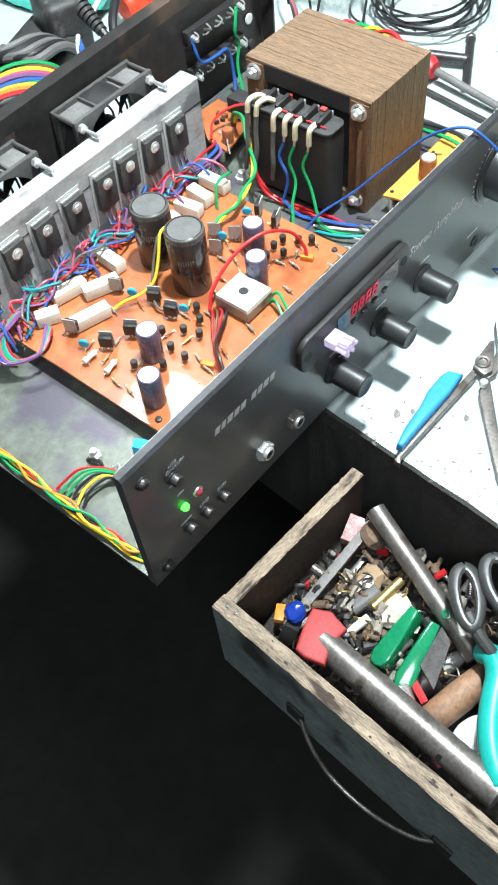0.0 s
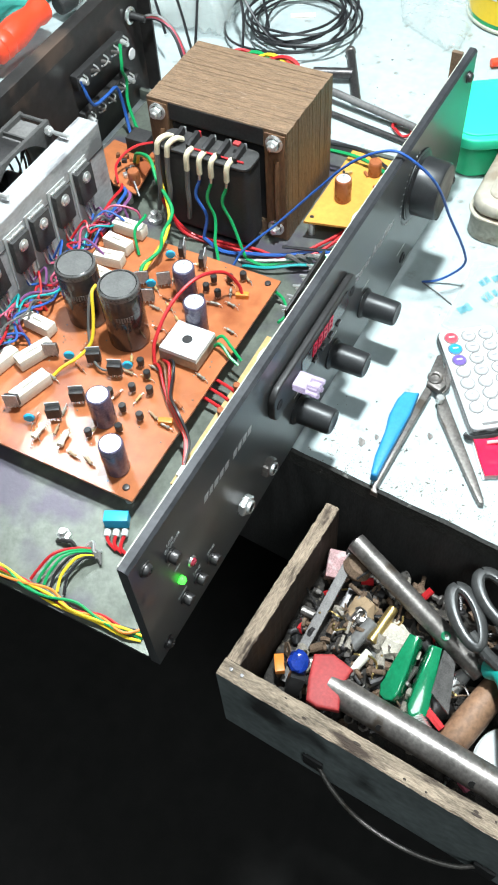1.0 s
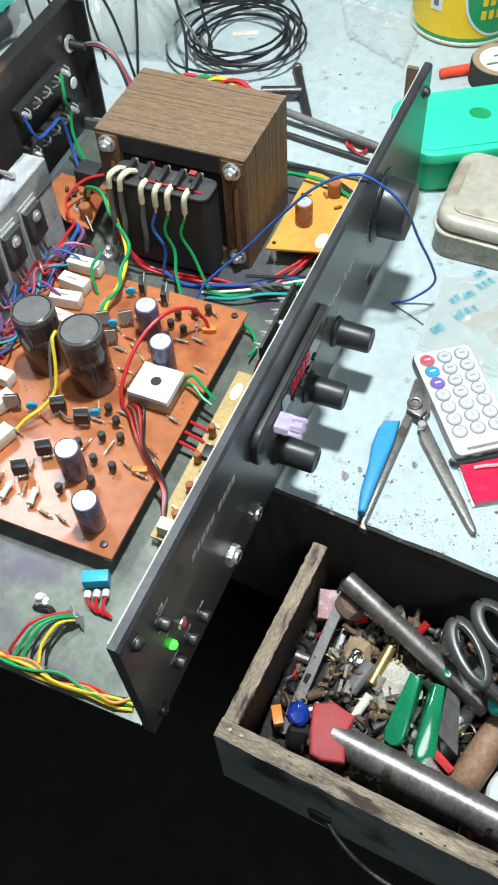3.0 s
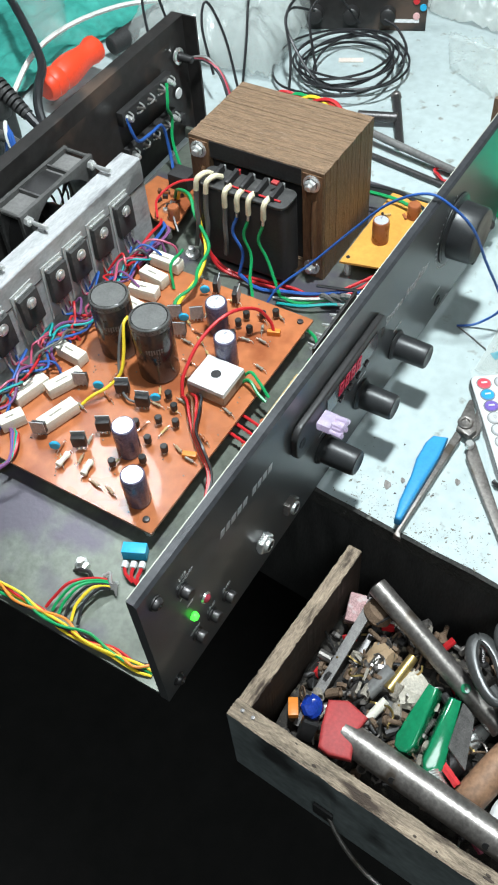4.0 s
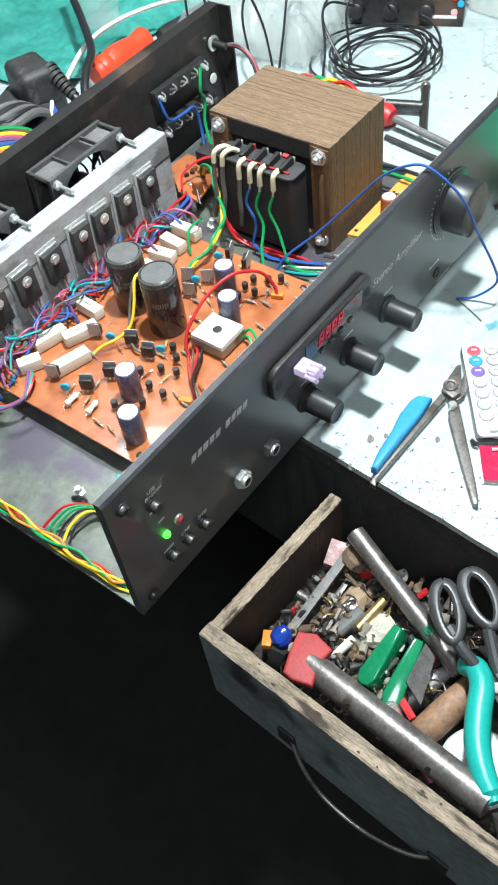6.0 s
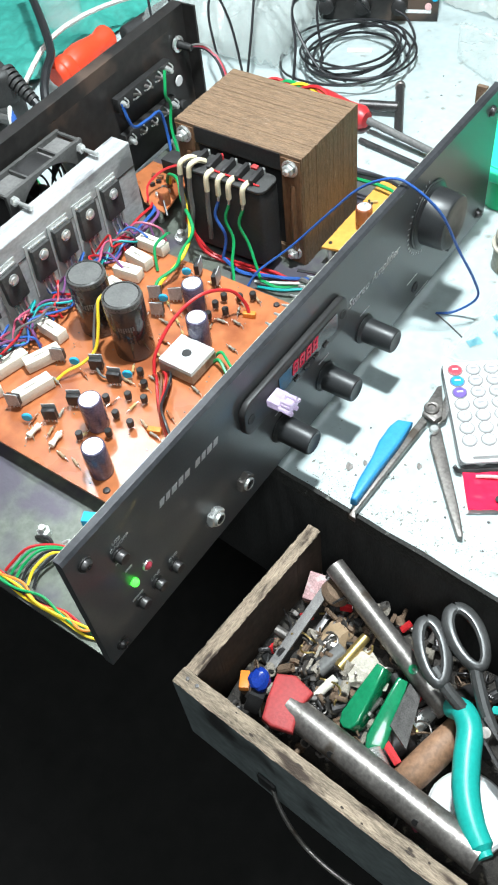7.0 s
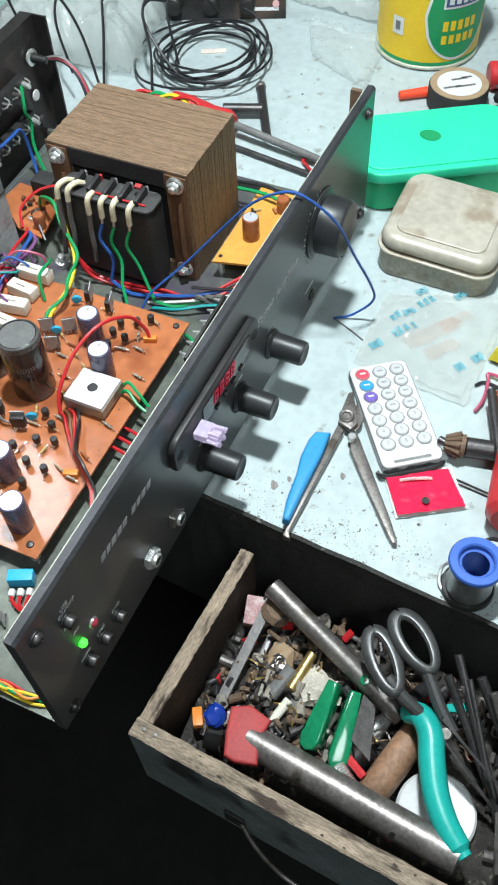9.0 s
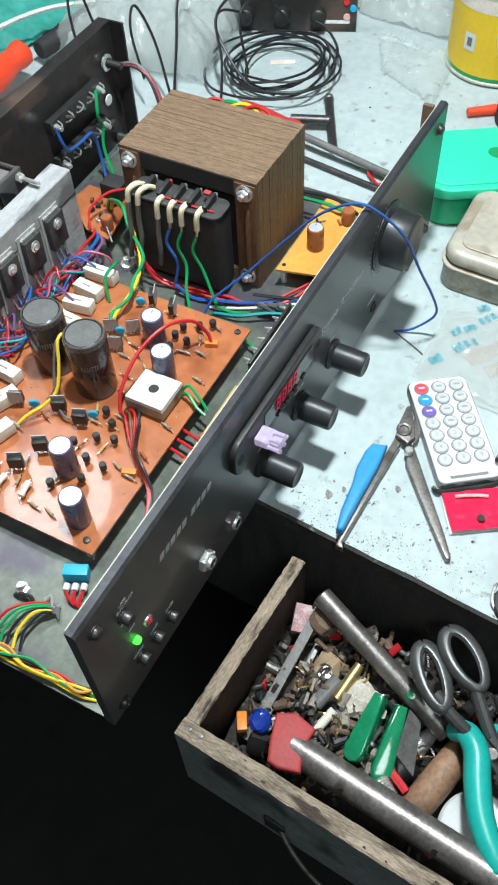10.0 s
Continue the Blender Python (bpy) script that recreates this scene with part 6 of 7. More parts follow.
for x, y, w in ((0.006, 0.045, 0.012), (0.028, 0.047, 0.011), (0.05, 0.05, 0.04), (0.05, 0.036, 0.02), (0.105, 0.03, 0.02), (0.1, 0.008, 0.025), (0.006, 0.036, 0.01), (0.075, 0.036, 0.012)):
    part("print_bar", box(x, x + w, y, y + 0.0032, 0.0001, 0.0004, m=KM), PRINT, kit)
for x, y, c in ((0.121, 0.028, RED), (0.128, 0.022, CYAN_BLOCK), (0.122, 0.014, PINK)):
    part("jack_ring", lathe([(0, 0), (0.0035, 0), (0.003, 0.0015), (0, 0.0015)], KM @ pose(x, y, 0.0001), seg=14), c, kit)

# T bar, long screwdriver and clip behind the transformer
tbar = thing("box_spanner", (0.54, 0.13, 0.0), "dark steel T-handled spanner on the bench", "spanner")
part("shaft", rod((0.574, 0.1415, 0.005), (0.508, 0.1075, 0.005), 0.004, seg=12), DARK_STEEL, tbar)
part("crossbar", rod((0.54, 0.125, 0.009), (0.528, 0.158, 0.009), 0.0045, seg=12), DARK_STEEL, tbar)
part("end_cap", rod((0.574, 0.1415, 0.005), (0.5785, 0.144, 0.005), 0.0048, seg=12), DULL_STEEL, tbar)
sd = thing("screwdriver", (0.5, 0.1, 0.0), "long screwdriver with a worn red handle", "screwdriver")
part("handle", lathe([(0, 0), (0.008, 0.0), (0.011, 0.004), (0.0115, 0.02), (0.0095, 0.045), (0.0105, 0.06), (0.007, 0.066), (0, 0.066)], along((0.5155, 0.203, 0.012), (0.506, 0.135, 0.012))[0], seg=14), RED, sd, "worn red handle")
part("blade", rod((0.506, 0.136, 0.012), (0.489, 0.03, 0.006), 0.0033, seg=12), GREY_PLASTIC, sd, "grey steel shaft")
single("steel_bar", rod((0.49, 0.135, 0.0028), (0.474, 0.035, 0.0028), 0.0026, seg=10), DARK_STEEL, "thin dark steel bar on the bench", "bar")
single("red_clip", sweep([(0.487, 0.062, 0.002), (0.492, 0.068, 0.004), (0.498, 0.06, 0.004), (0.49, 0.05, 0.003), (0.481, 0.055, 0.004), (0.487, 0.064, 0.005)], 0.0013), WIRES["red"], "small loop of red wire", "wire")
single("paper_scrap", box(-0.012, 0.012, -0.0035, 0.0035, 0.0, 0.0012, 0.0003, m=pose(0.622, 0.212, 0.0, 0, 0, -65)), BAG_BLUSH, "small pinkish paper scrap", "paper scrap")
for k in range(26):
    x, y = rng.uniform(0.17, 0.32), rng.uniform(-0.17, -0.03)
    if k > 16:
        x, y = rng.uniform(0.46, 0.66), rng.uniform(-0.02, 0.14)
    r = rng.uniform(0.0004, 0.0012)
    bm = outline_slab([(r * rng.uniform(.5, 1.3) * math.cos(a), r * rng.uniform(.5, 1.3) * math.sin(a)) for a in [j * 0.9 for j in range(7)]], 0, 0.0003, pose(x, y, 0.0001))
    single("grime_fleck", bm, DARK_STEEL, "dark fleck of solder grime on the bench", "fleck", "flecks on the bench")
specks = bmesh.new()
cx, cy = edge_at(-0.05) + 0.01, -0.05
for k in range(2000):
    if k % 4:
        if k % 12 < 2:
            cy = rng.uniform(-0.3, -0.015)
            cx = edge_at(cy) + 0.003 + abs(rng.gauss(0, 0.02))
        spread = rng.choice((0.0015, 0.003, 0.008))
        y = min(-0.006, cy + rng.gauss(0, spread * 1.5))
        x = max(edge_at(y) + 0.003, cx + rng.gauss(0, spread))
    else:
        x, y = rng.uniform(0.164, 0.72), rng.uniform(-0.25, 0.27)
        if -0.004 < y and x < 0.45:
            continue
    r = rng.uniform(0.00012, 0.0005) * (2.2 if rng.random() < 0.08 else 1)
    n = 5
    a0 = rng.uniform(0, 6.28)
    thin, lie = rng.uniform(0.25, 0.9), rng.uniform(0, 3.14)
    ring = [(1.5 * r * rng.uniform(.5, 1.4) * math.cos(a0 + 6.283 * j / n), thin * r * rng.uniform(.5, 1.4) * math.sin(a0 + 6.283 * j / n)) for j in range(n)]
    specks.faces.new([specks.verts.new((x + u * math.cos(lie) - v * math.sin(lie), y + u * math.sin(lie) + v * math.cos(lie), 0.00012 + 0.00001 * (k % 7))) for u, v in ring])
GRIME = material("grey_bench_grime", (0.17, 0.165, 0.14), 0.9, var=0.5, scale=300)
single("grime_specks", specks, GRIME, "fine dark grime specks scattered over the bench", "grime", kind="stuff", smooth=0)
for x, y, r in ((0.2095, -0.0715, 0.0024), (0.187, -0.0345, 0.0032), (0.1945, -0.0415, 0.002)):
    bm = outline_slab([(r * (1 + .25 * math.sin(3 * a)) * math.cos(a), r * 0.7 * math.sin(a)) for a in [j * math.pi / 8 for j in range(16)]], 0, 0.0005, pose(x, y, 0.0001, 0, 0, 30))
    single("grime_fleck", bm, DULL_STEEL, "grey solder splash on the bench", "fleck", "flecks on the bench")

# ---- behind the amplifier ----
plug = thing("power_plug", (0.36, 0.40, 0.0), "black mains plug with ribbed strain relief", "plug")
part("body", box(-0.024, 0.024, -0.018, 0.018, 0, 0.034, 0.009, m=pose(0.352, 0.433, 0.034, 0, 0, 70), seg=4), DUSTY_BLACK, plug)
d = Vector((-0.0005, -0.0042, -0.0022))
for k in range(8):
    p = Vector((0.3605, 0.417, 0.062)) + d * k
    m, ln = along(p, p + d * 0.7)
    part("rib", lathe([(0, 0), (0.0088 - 0.0005 * k, 0), (0.0088 - 0.0005 * k, ln), (0, ln)], m, seg=16), DUSTY_BLACK, plug)
part("cord", sweep([(0.3565, 0.386, 0.046), (0.356, 0.372, 0.036), (0.36, 0.352, 0.022), (0.37, 0.33, 0.006)], 0.0042, seg=10), WIRES["black"], plug)
part("cord", sweep([(0.35, 0.355, 0.02), (0.364, 0.378, 0.045), (0.384, 0.392, 0.056), (0.406, 0.405, 0.06), (0.435, 0.44, 0.062), (0.484, 0.506, 0.06), (0.53, 0.57, 0.05)], 0.004, seg=10), WIRES["black"], plug)
box_heap = thing("black_adapter", (0.3, 0.40, 0.0), "pile of black power adapters and cables", "adapter")
part("body", box(-0.045, 0.045, -0.03, 0.03, 0, 0.04, 0.01, m=pose(0.325, 0.432, 0.0, 0, 0, 20), seg=4), DUSTY_BLACK, box_heap)
part("body", box(-0.03, 0.03, -0.025, 0.025, 0, 0.03, 0.008, m=pose(0.245, 0.43, 0.0, 0, 0, -15), seg=4), DUSTY_BLACK, box_heap)
for k in range(5):
    part("cord", sweep([(0.25 + 0.01 * k, 0.44, 0.045), (0.28, 0.42 - 0.008 * k, 0.055), (0.315, 0.41 - 0.006 * k, 0.052), (0.345, 0.385, 0.02)], 0.004, seg=8), WIRES["black" if k % 2 else "grey"], box_heap)
ribbon = ("red", "orange", "yellow", "green", "blue", "violet", "pink", "yellow", "brown", "green")
for k, c in enumerate(ribbon):
    o = 0.0032 * (k - 5)
    single("ribbon_wire", sweep([(0.15 + o, 0.405 + o, 0.02), (0.2 + o, 0.39 + o, 0.05), (0.24 + o, 0.372 + o, 0.062 + rng.uniform(0, .004)), (0.27 + o, 0.352 + o, 0.058), (0.285 + o, 0.336 + o, 0.03), (0.288 + o, 0.325 + o, 0.006)], 0.0018), WIRES[c], c + " wire of a loose multicoloured bundle", "wire", "wires of the bundle behind")
for k, c in enumerate(("blue", "blue", "white")):
    single("loose_wire", sweep([(0.300 + 0.004 * k, 0.35, 0.02), (0.314, 0.362 + 0.003 * k, 0.05), (0.325, 0.378, 0.05 + 0.004 * k), (0.33, 0.395, 0.02)], 0.0018), WIRES[c], c + " loop of wire behind the back panel", "wire", "loose wires behind the back panel")
single("orange_screwdriver", lathe([(0, 0), (0.0095, 0.0), (0.0125, 0.003), (0.0132, 0.007), (0.0122, 0.009), (0.0136, 0.012), (0.0138, 0.018), (0.0126, 0.021), (0.0138, 0.025), (0.0142, 0.036), (0.013, 0.046), (0.0112, 0.056), (0.0108, 0.063), (0.0125, 0.07), (0.0122, 0.076), (0.009, 0.079), (0, 0.0795)], along((0.417, 0.4215, 0.026), (0.509, 0.4205, 0.030))[0], seg=12), ORANGE_RED, "orange-red plastic tool handle behind the amplifier", "screwdriver")
single("white_cable", sweep([(0.40, 0.45, 0.02), (0.45, 0.46, 0.035), (0.5, 0.455, 0.04), (0.56, 0.44, 0.035), (0.6, 0.41, 0.03)], 0.0025), WIRES["white"], "pale thick cable behind the amplifier", "cable")
single("black_tool", rod((0.52, 0.425, 0.016), (0.585, 0.41, 0.02), 0.009, 0.011), MATT_BLACK, "black tool shaft behind the amplifier", "tool")
single("steel_ruler", box(-0.09, 0.09, -0.004, 0.004, 0, 0.003, m=pose(0.44, 0.345, 0.0, 0, 0, 12)), DULL_STEEL, "narrow grey steel strip behind the amplifier", "strip")
single("teal_cloth", crumpled([(0.40, 0.47), (0.70, 0.44), (0.75, 0.85), (0.36, 0.85)], 50, 50, 0.035, 55.0, 0.001, 0.18), TEAL_CLOTH, "crumpled teal cloth at the back of the bench", "cloth", smooth=60)
single("clear_cup", lathe([(0, 0.001), (0.02, 0.001), (0.026, 0.05), (0.027, 0.052), (0.025, 0.05), (0.019, 0.003), (0, 0.003)], pose(0.49, 0.475, 0.035)), POUCH, "small clear plastic cup on the cloth", "cup")

# ---- things in the drawer ----
FZ = -0.0898


def pipe(a, b, r, hole_at=None, mat=DULL_STEEL, name="steel_pipe", label="worn grey steel tube lying in the drawer"):
    m, ln = along(a, b)
    ob = single(name, lathe([(r * 0.72, ln * 0.02), (r * 0.78, 0), (r, 0.0006), (r, ln * 0.4), (r * 0.99, ln * 0.7), (r, ln - 0.0006), (r * 0.78, ln), (r * 0.72, ln * 0.98), (r * 0.72, ln * 0.02)], m, seg=28), mat, label, "pipe")
    return ob


tube = pipe((0.1365, -0.0535, -0.031), (0.0975, -0.1525, -0.050), 0.0064)
hp = Vector((0.1081, -0.125, -0.0448))
part("drilled_hole", lathe([(0, 0), (0.0029, 0), (0.0029, 0.0006), (0.0023, 0.0008), (0, 0.0002)], Matrix.Translation(hp) @ Vector((-0.38, -0.09, 0.92)).to_track_quat("Z", "Y").to_matrix().to_4x4() @ pose(0, 0, 0.0059), seg=18), BOTTLE_GREEN, tube, "round drilled hole")
lower = pipe((0.0495, -0.0755, -0.0445), (0.0335, -0.2015, -0.034), 0.009)
for f in (0.28, 0.72):
    spot = Vector((0.0495, -0.0755, -0.0445)).lerp(Vector((0.0335, -0.2015, -0.034)), f)
    part("drilled_hole", lathe([(0, 0), (0.0022, 0), (0.0022, 0.0006), (0, 0.0007)], Matrix.Translation(spot) @ Vector((-0.85, -0.05, 0.52)).to_track_quat("Z", "Y").to_matrix().to_4x4() @ pose(0, 0, 0.0086), seg=14), BLACK_PLASTIC, lower, "small dark drilled hole")
single("red_guard", outline_slab([(0.0605, -0.0605), (0.0655, -0.071), (0.062, -0.085), (0.05, -0.083), (0.036, -0.0875), (0.0325, -0.075), (0.0335, -0.068), (0.045, -0.064)], 0.0, 0.006, pose(0, 0, -0.042), bevel=0.0018), DUSTY_RED, "faded red plastic guard in the drawer", "plastic guard")
pot = thing("trimmer_switch", (0.049, -0.0565, -0.06), "small blue-topped switch with metal pins", "switch")
cap = lathe([(0, 0), (0.0062, 0), (0.0068, 0.002), (0.0062, 0.0055), (0.0045, 0.0072), (0, 0.0072)], pose(0.0515, -0.0545, -0.0375, 8, -10, 0), seg=14)
for v in cap.verts:
    v.co += Vector((0.0016, 0.0016, 0.0012)) * noise.noise(v.co * 330)
part("cap", cap, DEEP_BLUE, pot, "translucent blue cap", smooth=15)
part("body", box(-0.0045, 0.0045, -0.0045, 0.0045, -0.014, 0.0, 0.0006, m=pose(0.046, -0.0575, -0.0375, 15, 25, 20)), BLACK_PLASTIC, pot)
for k in (-1, 0, 1):
    part("pin", rod((0.0405, -0.0575 + 0.0034 * k, -0.042), (0.0385, -0.059 + 0.0034 * k, -0.054), 0.0007, seg=6), CHROME, pot)
clip = thing("green_case", (0.083, -0.113, -0.06), "green clear plastic case with ribbed sides", "case")
for a, b, roll in (((0.1, -0.1105, -0.046), (0.06, -0.1085, -0.058), 12), ((0.1, -0.122, -0.0475), (0.0565, -0.1255, -0.061), -10)):
    m, ln = along(a, b)
    m = m @ pose(0, 0, 0, 0, -90, 0) @ pose(0, 0, 0, 90 + roll, 0, 0)
    hull = [(0, -0.0032), (0, 0.0032), (ln * 0.5, 0.0052), (ln * 0.82, 0.0062), (ln * 0.96, 0.0042), (ln, 0.0), (ln * 0.96, -0.0042), (ln * 0.82, -0.0062), (ln * 0.5, -0.0052)]
    half = part("half", outline_slab(hull, -0.008, 0.0065, m, bevel=0.0014), BOTTLE_GREEN, clip)
    for o in (-0.003, 0.003):
        part("ridge", outline_slab([(0.001, o * 0.7 - 0.0009), (0.001, o * 0.7 + 0.0009), (ln * 0.85, o + 0.0009), (ln * 0.85, o - 0.0009)], 0.0064, 0.0084, m, bevel=0.0003), BOTTLE_GREEN, half)
jar = thing("white_jar", (0.062, -0.186, FZ), "round white lidded jar in the drawer", "jar")
part("body", lathe([(0, 0.0), (0.02, 0.0), (0.021, 0.002), (0.021, 0.02), (0, 0.02)], pose(0.0585, -0.186, FZ), seg=40), WHITE, jar)
part("lid", lathe([(0, 0.0202), (0.0225, 0.0202), (0.0225, 0.027), (0.021, 0.029), (0.0195, 0.0285), (0, 0.0282)], pose(0.0585, -0.186, FZ), seg=40), WHITE, jar)
part("pink_seal", sweep([(0.047, -0.159, -0.066), (0.04, -0.1625, -0.065), (0.037, -0.168, -0.067)], 0.003), WIRES["pink"], jar)
single("wooden_handle", lathe([(0, 0), (0.0075, 0), (0.009, 0.003), (0.0092, 0.03), (0.0085, 0.055), (0.006, 0.057), (0, 0.057)], along((0.046, -0.1475, -0.062), (0.098, -0.164, -0.05))[0], seg=14), HANDLE_WOOD, "brown wooden tool handle in the drawer", "tool handle")
# pliers with teal grips
pl = thing("pliers", (0.065, -0.185, -0.05), "pliers with thick teal grips in the drawer", "pliers")
part("grip", sweep([(0.0965, -0.1545, -0.036), (0.0945, -0.1615, -0.0285), (0.0865, -0.169, -0.027), (0.072, -0.1745, -0.028), (0.057, -0.1815, -0.029), (0.044, -0.1915, -0.029), (0.034, -0.2035, -0.029)], lambda t: 0.0062 + 0.0012 * math.sin(t * 3.1) - (0.0022 if t > 0.97 else 0), seg=14), TEAL_GRIP, pl, "curved teal dipped grip")
part("grip_end", lathe([(0, 0.0), (0.0052, 0.0), (0.0058, 0.0015), (0.004, 0.0026), (0, 0.0018)], along((0.0958, -0.1565, -0.033), (0.1, -0.15, -0.034))[0], seg=14), TEAL_GRIP, pl)
part("jaw", rod((0.1, -0.153, -0.041), (0.125, -0.16, -0.06), 0.006, 0.004), DARK_STEEL, pl)
# scissors
sc = thing("scissors", (0.11, -0.15, -0.06), "old scissors with grey plastic handles", "scissors")
SCG = material("worn_grey_plastic", (0.05, 0.05, 0.049), 0.33, var=0.3, scale=60, bump=0.05)


def loop(c, ax, ay, turn, z, tilt):
    m = pose(c[0], c[1], z, 0, tilt, turn)
    pts = [m @ Vector((ax * math.cos(a), ay * math.sin(a) * (1 + 0.1 * math.cos(a)), 0)) for a in [2 * math.pi * k / 18 for k in range(19)]]
    return sweep(pts, lambda t: 0.0031 + 0.0005 * math.cos(6.283 * t), seg=10, step=3, flat=1.2)


part("handle_loop", loop((0.1125, -0.1328), 0.0188, 0.0072, 38, -0.018, 0), SCG, sc, "grey plastic finger loop")
part("handle_loop", loop((0.1282, -0.1455), 0.0182, 0.0084, 48, -0.0135, 0), SCG, sc, "grey plastic finger loop")
part("handle_stem", sweep([(0.104, -0.1375, -0.0185), (0.098, -0.149, -0.021), (0.094, -0.162, -0.025), (0.091, -0.175, -0.028)], 0.0037, seg=10), SCG, sc)
part("handle_stem", sweep([(0.1165, -0.1555, -0.0145), (0.108, -0.163, -0.019), (0.1, -0.171, -0.024), (0.093, -0.18, -0.029)], 0.0037, seg=10), SCG, sc)
part("blade", outline_slab([(0, -0.005), (0.04, -0.0045), (0.062, 0), (0.04, 0.004), (0, 0.005)], -0.0008, 0.0008, along((0.095, -0.165, -0.027), (0.066, -0.217, -0.05))[0] @ pose(0, 0, 0, 0, -90, 20)), DARK_STEEL, sc)
part("blade", outline_slab([(0, -0.005), (0.04, -0.0045), (0.062, 0), (0.04, 0.004), (0, 0.005)], -0.0008, 0.0008, along((0.097, -0.172, -0.025), (0.074, -0.224, -0.047))[0] @ pose(0, 0, 0, 0, -90, 20)), DARK_STEEL, sc)
part("pivot", lathe([(0, 0), (0.004, 0), (0.003, 0.0018), (0, 0.002)], pose(0.0895, -0.1765, -0.0262, 0, -15, 0), seg=14), DULL_STEEL, sc)
# bundle of rods
for k in range(13):
    y = -0.166 - 0.0055 * k
    a = (0.132 + rng.uniform(-.012, .006), y + rng.uniform(-.004, .002), -0.018 - rng.uniform(0, .014))
    b = (0.07 + rng.uniform(-.012, .012), y - 0.045 + rng.uniform(-.012, .012), -0.064 - rng.uniform(0, .012))
    single("steel_rod", rod(a, b, rng.uniform(0.0014, 0.0032), seg=10), (DARK_STEEL, DARK_STEEL, DULL_STEEL)[k % 3], "dark steel rod in the drawer", "rod", "steel rods in the drawer")
single("teal_strip", outline_slab([(0, 0), (0.016, -0.002), (0.018, 0.003), (0.004, 0.004)], 0, 0.002, pose(0.105, -0.172, -0.04, 5, 10, -55)), TEAL_GRIP, "teal plastic strip in the drawer", "plastic strip")
# flat file and other tools along the side board
single("flat_file", box(-0.045, 0.045, -0.0032, 0.0032, -0.0014, 0.0014, 0.0004, m=pose(0.089, -0.0515, -0.0525, 0, -12, -4)), FILE_STEEL, "flat grey steel file in the drawer", "file")
single("flat_file", box(-0.035, 0.035, -0.002, 0.002, -0.0014, 0.0014, 0.0004, m=pose(0.096, -0.0605, -0.0605, 0, -10, -2)), DARK_STEEL, "narrow dark steel file in the drawer", "file")
kb = thing("oilstone_wheel", (0.127, -0.0575, -0.06), "worn brown knob on a steel shank", "knob")
part("disc", lathe([(0, 0), (0.008, 0), (0.0098, 0.003), (0.0085, 0.008), (0.004, 0.0095), (0, 0.0095)], pose(0.126, -0.0585, -0.05, 20, 25, 0), seg=24), RUST, kb)
part("wire_loop", sweep([(0.13, -0.05, -0.045), (0.1385, -0.053, -0.034), (0.1375, -0.063, -0.033), (0.128, -0.069, -0.038), (0.119, -0.063, -0.044)], 0.0009), DARK_STEEL, kb)
single("pink_carton", box(-0.009, 0.009, -0.0065, 0.0065, -0.004, 0.004, 0.0006, m=pose(0.124, -0.0475, -0.0475, 8, -14, 14)), FADED_CARTON, "small faded pink and white carton", "carton")
single("orange_scrap", box(-0.006, 0.006, -0.003, 0.003, -0.002, 0.002, 0.0006, m=pose(0.0515, -0.042, -0.054, 0, 10, 30)), WIRES["orange"], "small orange plastic scrap", "scrap")
single("grey_plug", rod((0.08, -0.076, -0.054), (0.099, -0.083, -0.048), 0.0046), GREY_PLASTIC, "grey metal sleeve with pale shank", "sleeve")
single("pale_shank", rod((0.0655, -0.082, -0.057), (0.081, -0.088, -0.05), 0.0028), CERAMIC, "pale round shank in the drawer", "shank")
single("brass_stud", rod((0.087, -0.0865, -0.05), (0.112, -0.091, -0.046), 0.0038, 0.0032), BRASS, "tarnished brass stud in the drawer", "stud")
lump = bmesh.new()
bmesh.ops.create_icosphere(lump, subdivisions=3, radius=1)
for v in lump.verts:
    v.co = Vector((0.0955 + v.co.x * 0.0105 * (1 + .6 * noise.noise(v.co * 2)), -0.099 + v.co.y * 0.016 * (1 + .35 * noise.noise(v.co * 2.3)), -0.0535 + v.co.z * 0.0075 * (1 + .4 * noise.noise(v.co * 3))))
single("putty_lump", lump, PALE_STUFF, "pale crumbling putty lump", "lump")
lump = bmesh.new()
bmesh.ops.create_icosphere(lump, subdivisions=3, radius=1)
for v in lump.verts:
    v.co = Vector((0.104 + v.co.x * 0.014 * (1 + .55 * noise.noise(v.co * 2)), -0.073 + v.co.y * 0.009 * (1 + .35 * noise.noise(v.co * 2.3)), -0.059 + v.co.z * 0.009 * (1 + .3 * noise.noise(v.co * 3))))
single("wood_scrap", lump, TAN_RING, "rough brown wood scrap", "scrap")
cone = single("grey_cone", lathe([(0, 0), (0.0085, 0), (0.0082, 0.003), (0.005, 0.012), (0.003, 0.013), (0, 0.013)], pose(0.078, -0.0945, -0.066, -30, 20, 0), seg=20), GREY_PLASTIC, "grey rubber cone among the drawer scrap", "cone")
fl = thing("small_flask", (0.084, -0.135, -0.07), "dark bottle with a silver neck and red ring", "bottle")
part("body", lathe([(0, 0), (0.012, 0), (0.0125, 0.004), (0.0122, 0.022), (0, 0.022)], along((0.062, -0.127, -0.072), (0.085, -0.138, -0.064))[0], seg=24), DARK_STEEL, fl)
part("neck", rod((0.084, -0.1375, -0.064), (0.098, -0.144, -0.06), 0.007, 0.004), CHROME, fl)
part("red_ring", sweep([(0.0675, -0.1265, -0.056), (0.063, -0.134, -0.054), (0.0585, -0.1425, -0.055)], 0.0026), RED, fl)
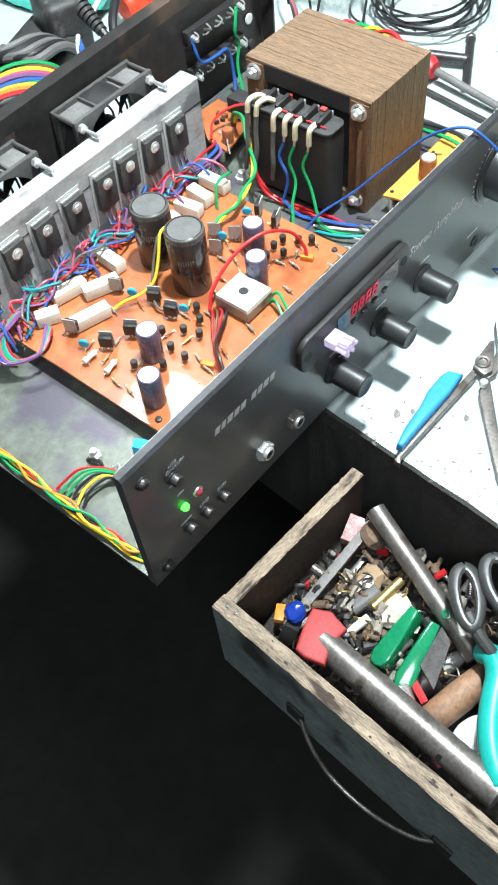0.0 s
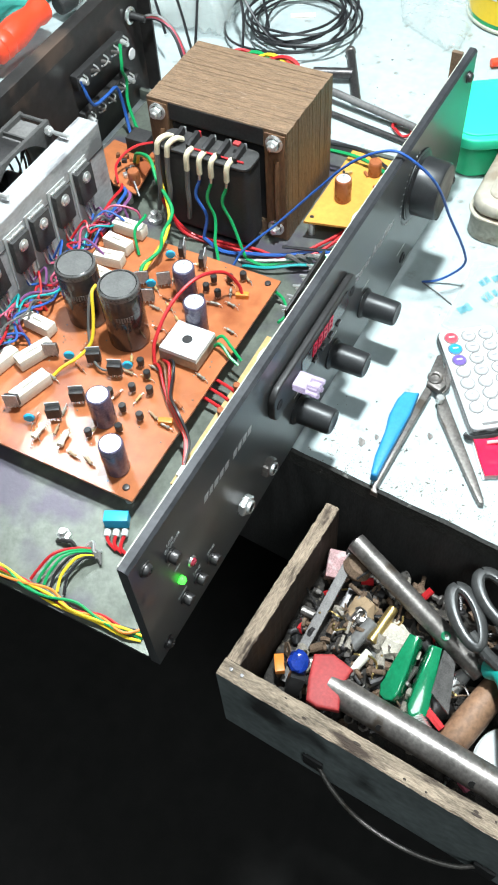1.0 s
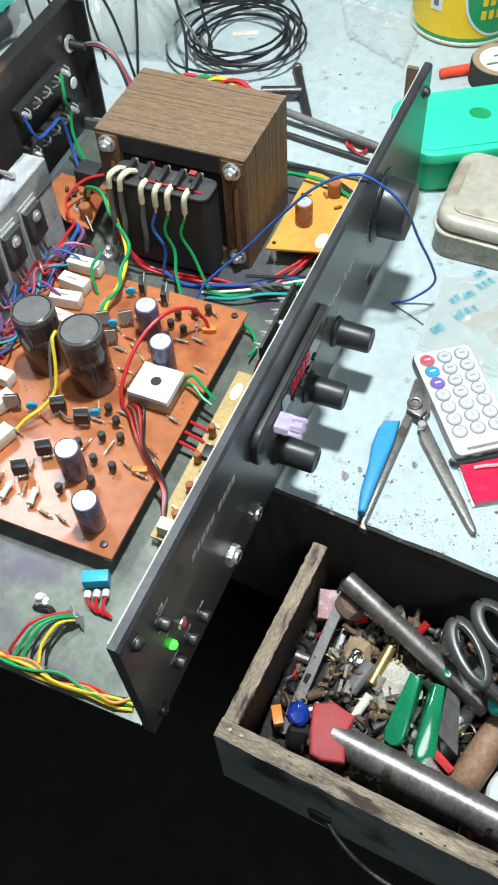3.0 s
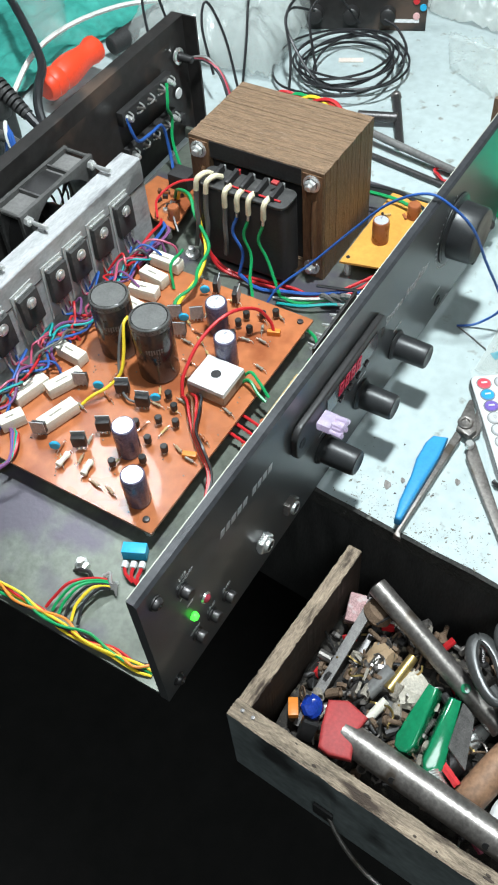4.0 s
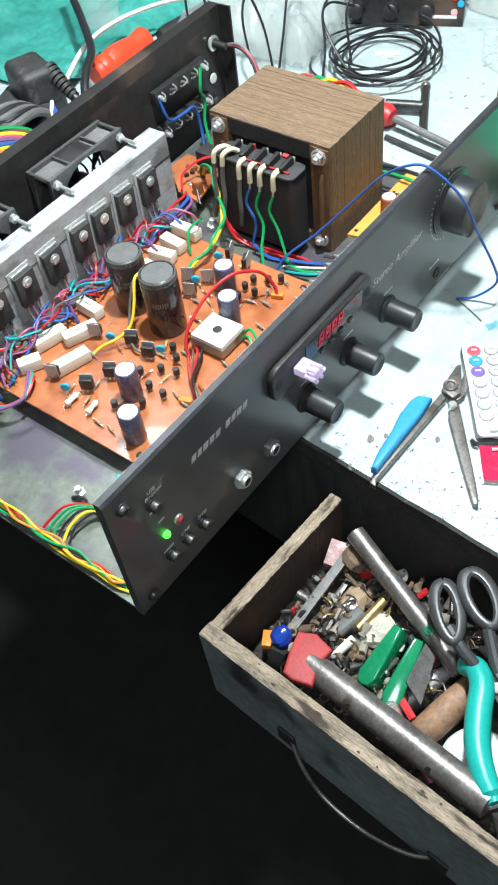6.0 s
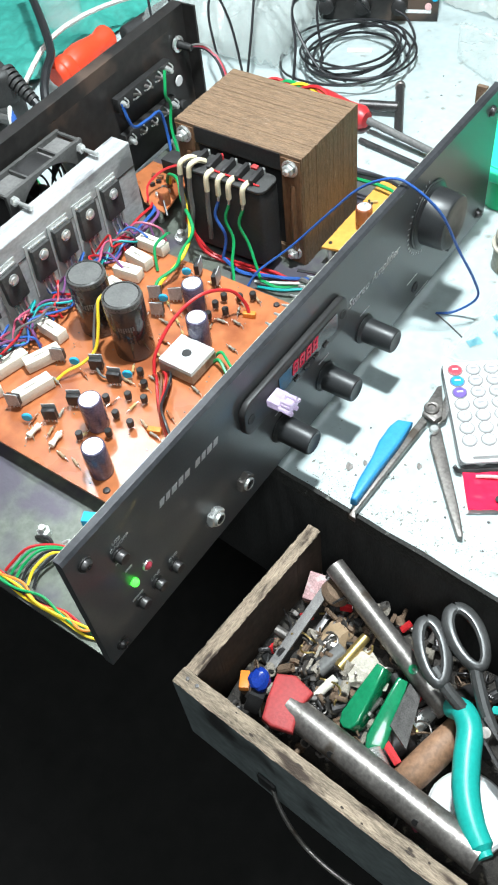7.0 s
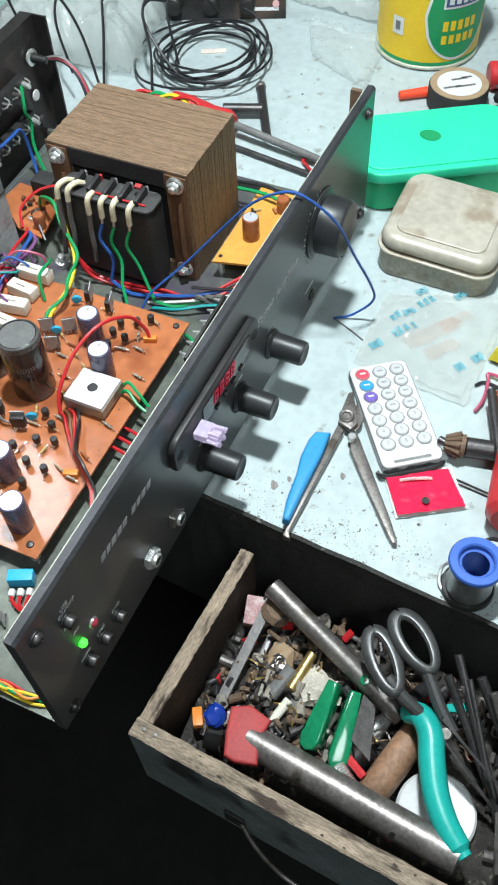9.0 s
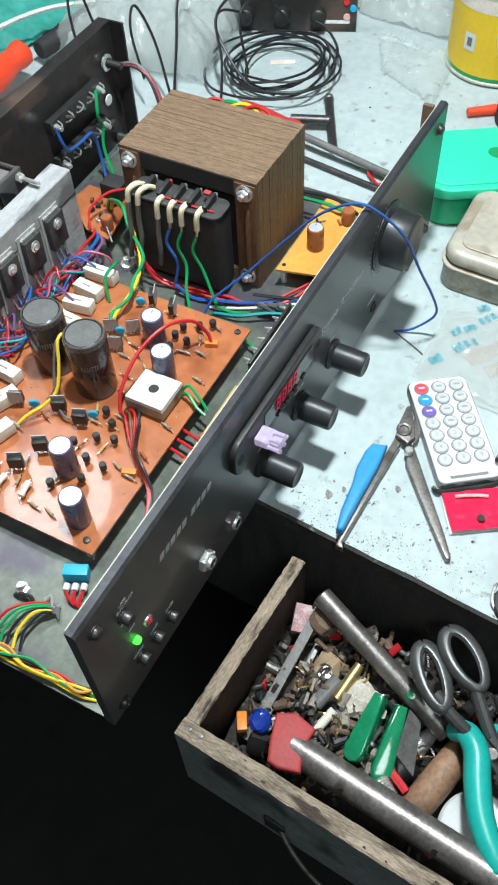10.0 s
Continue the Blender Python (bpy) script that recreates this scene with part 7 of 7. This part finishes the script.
part("thread", lathe([(0, 0)] + [(0.0062 + 0.0008 * (k % 2), 0.0008 * k) for k in range(16)] + [(0, 0.0128)], along((0.056, -0.126, -0.055), (0.048, -0.1375, -0.0545))[0], seg=16), CHROME, fl, "silver screw thread")
single("blade_plate", outline_slab([(0, 0), (0.03, -0.004), (0.036, 0.004), (0.01, 0.012)], 0, 0.0012, pose(0.066, -0.1425, -0.05, 30, -12, 20)), FILE_STEEL, "bare grey steel plate", "plate")
single("steel_wedge", outline_slab([(0, 0), (0.03, -0.006), (0.03, 0.008), (0.0, 0.014)], 0, 0.002, pose(0.045, -0.232, -0.05, 10, -30, 30)), DULL_STEEL, "bare steel wedge in the drawer", "wedge")

# heap of scrap under the tools
heap = bmesh.new()
N = 46
gx = [[None] * (N + 1) for _ in range(N + 1)]


def heap_z(x, y):
    h = 0.024 + 0.013 * math.exp(-((x - 0.09) / 0.04) ** 2 - ((y + 0.09) / 0.05) ** 2) + 0.006 * noise.noise((x * 90, y * 90, 0)) + 0.004 * noise.noise((x * 260, y * 260, 1))
    return FZ + max(0.001, h)


for i in range(N + 1):
    for j in range(N + 1):
        x, y = 0.018 + 0.122 * i / N, -0.0345 - 0.29 * j / N
        gx[i][j] = heap.verts.new((x, y, heap_z(x, y) - 0.004))
for i in range(N):
    for j in range(N):
        heap.faces.new((gx[i][j], gx[i + 1][j], gx[i + 1][j + 1], gx[i][j + 1]))
DEBRIS = material("dusty_scrap_heap", (0.035, 0.03, 0.026), 0.85, var=0.7, scale=160, bump=0.8, dirt=(0.2, 0.17, 0.13), dirt_at=0.6, dirt_scale=190)
single("scrap_bed", heap, DEBRIS, "bed of dusty small scrap on the drawer bottom", "scrap", kind="stuff")


def screw_proto():
    bm = lathe([(0, 0), (0.0032, 0), (0.0034, 0.001), (0.003, 0.0022), (0.0014, 0.0024)] + [(0.0013 + 0.0004 * (k % 2), 0.0026 + 0.0006 * k) for k in range(16)] + [(0, 0.0128)], seg=8)
    return bm


def nut_proto():
    return lathe([(0.0018, 0), (0.0034, 0), (0.0034, 0.0024), (0.0018, 0.0024), (0.0018, 0)], seg=6)


def washer_proto():
    return lathe([(0.002, 0), (0.0046, 0), (0.0046, 0.0008), (0.002, 0.0008), (0.002, 0)], seg=14)


def bit_proto():
    return sweep([(0, 0, 0), (0.004, 0.002, 0.001), (0.009, -0.001, 0.002), (0.014, 0.002, 0.001), (0.016, 0.006, 0.0)], 0.0007, seg=5, step=4)


def sleeve_proto():
    return lathe([(0.0022, 0), (0.003, 0), (0.003, 0.009), (0.0022, 0.009), (0.0022, 0)], seg=10)


def chip_proto():
    return box(-0.004, 0.004, -0.0028, 0.0028, -0.001, 0.001, 0.0004)


DUSTY_SCRAP = material("grimy_grey_plastic", (0.3, 0.265, 0.22), 0.75, var=0.45, scale=110, bump=0.3)
kinds = (("screw", screw_proto, (DULL_STEEL, DARK_STEEL, RUST, RUST), "small metal screw in the drawer heap"), ("hex_nut", nut_proto, (DULL_STEEL, RUST, DARK_STEEL), "small hexagonal nut in the drawer heap"),
         ("washer", washer_proto, (DULL_STEEL, DARK_STEEL, RUST), "flat metal washer in the drawer heap"), ("wire_clipping", bit_proto, (DULL_STEEL, BRASS, DARK_STEEL, RUST), "bent wire clipping in the drawer heap"),
         ("spacer", sleeve_proto, (DUSTY_SCRAP, DARK_STEEL, RUST, DULL_STEEL), "small round spacer in the drawer heap"), ("plastic_chip", chip_proto, (DUSTY_SCRAP, BLACK_PLASTIC, DUSTY_SCRAP, DARK_STEEL, WIRES["red"]), "small plastic scrap in the drawer heap"))
for name, proto, mats, label in kinds:
    protos = []
    for mt in mats:
        mesh = bpy.data.meshes.new(name)
        bm = proto()
        bmesh.ops.recalc_face_normals(bm, faces=bm.faces[:])
        bm.to_mesh(mesh)
        bm.free()
        mesh.materials.append(mt)
        mesh.shade_smooth()
        mesh.set_sharp_from_angle(angle=radians(35))
        protos.append(mesh)
    for k in range(50):
        if k < 32:
            x, y = rng.gauss(0.09, 0.027), rng.gauss(-0.078, 0.026)
        else:
            x, y = rng.uniform(0.04, 0.15), rng.uniform(-0.23, -0.1)
        x, y = min(max(x, 0.038), 0.138), min(y, -0.042)
        if (x - 0.0585) ** 2 + (y + 0.186) ** 2 < 0.027 ** 2:
            x += 0.052
        one = new(name, protos[k % len(protos)])
        one.matrix_world = pose(x, y, heap_z(x, y) + rng.uniform(-0.002, 0.0035), rng.uniform(40, 130), rng.uniform(-40, 40), rng.uniform(0, 360))
        tagged(one, label, name.replace("_", " "), "small hardware in the drawer")
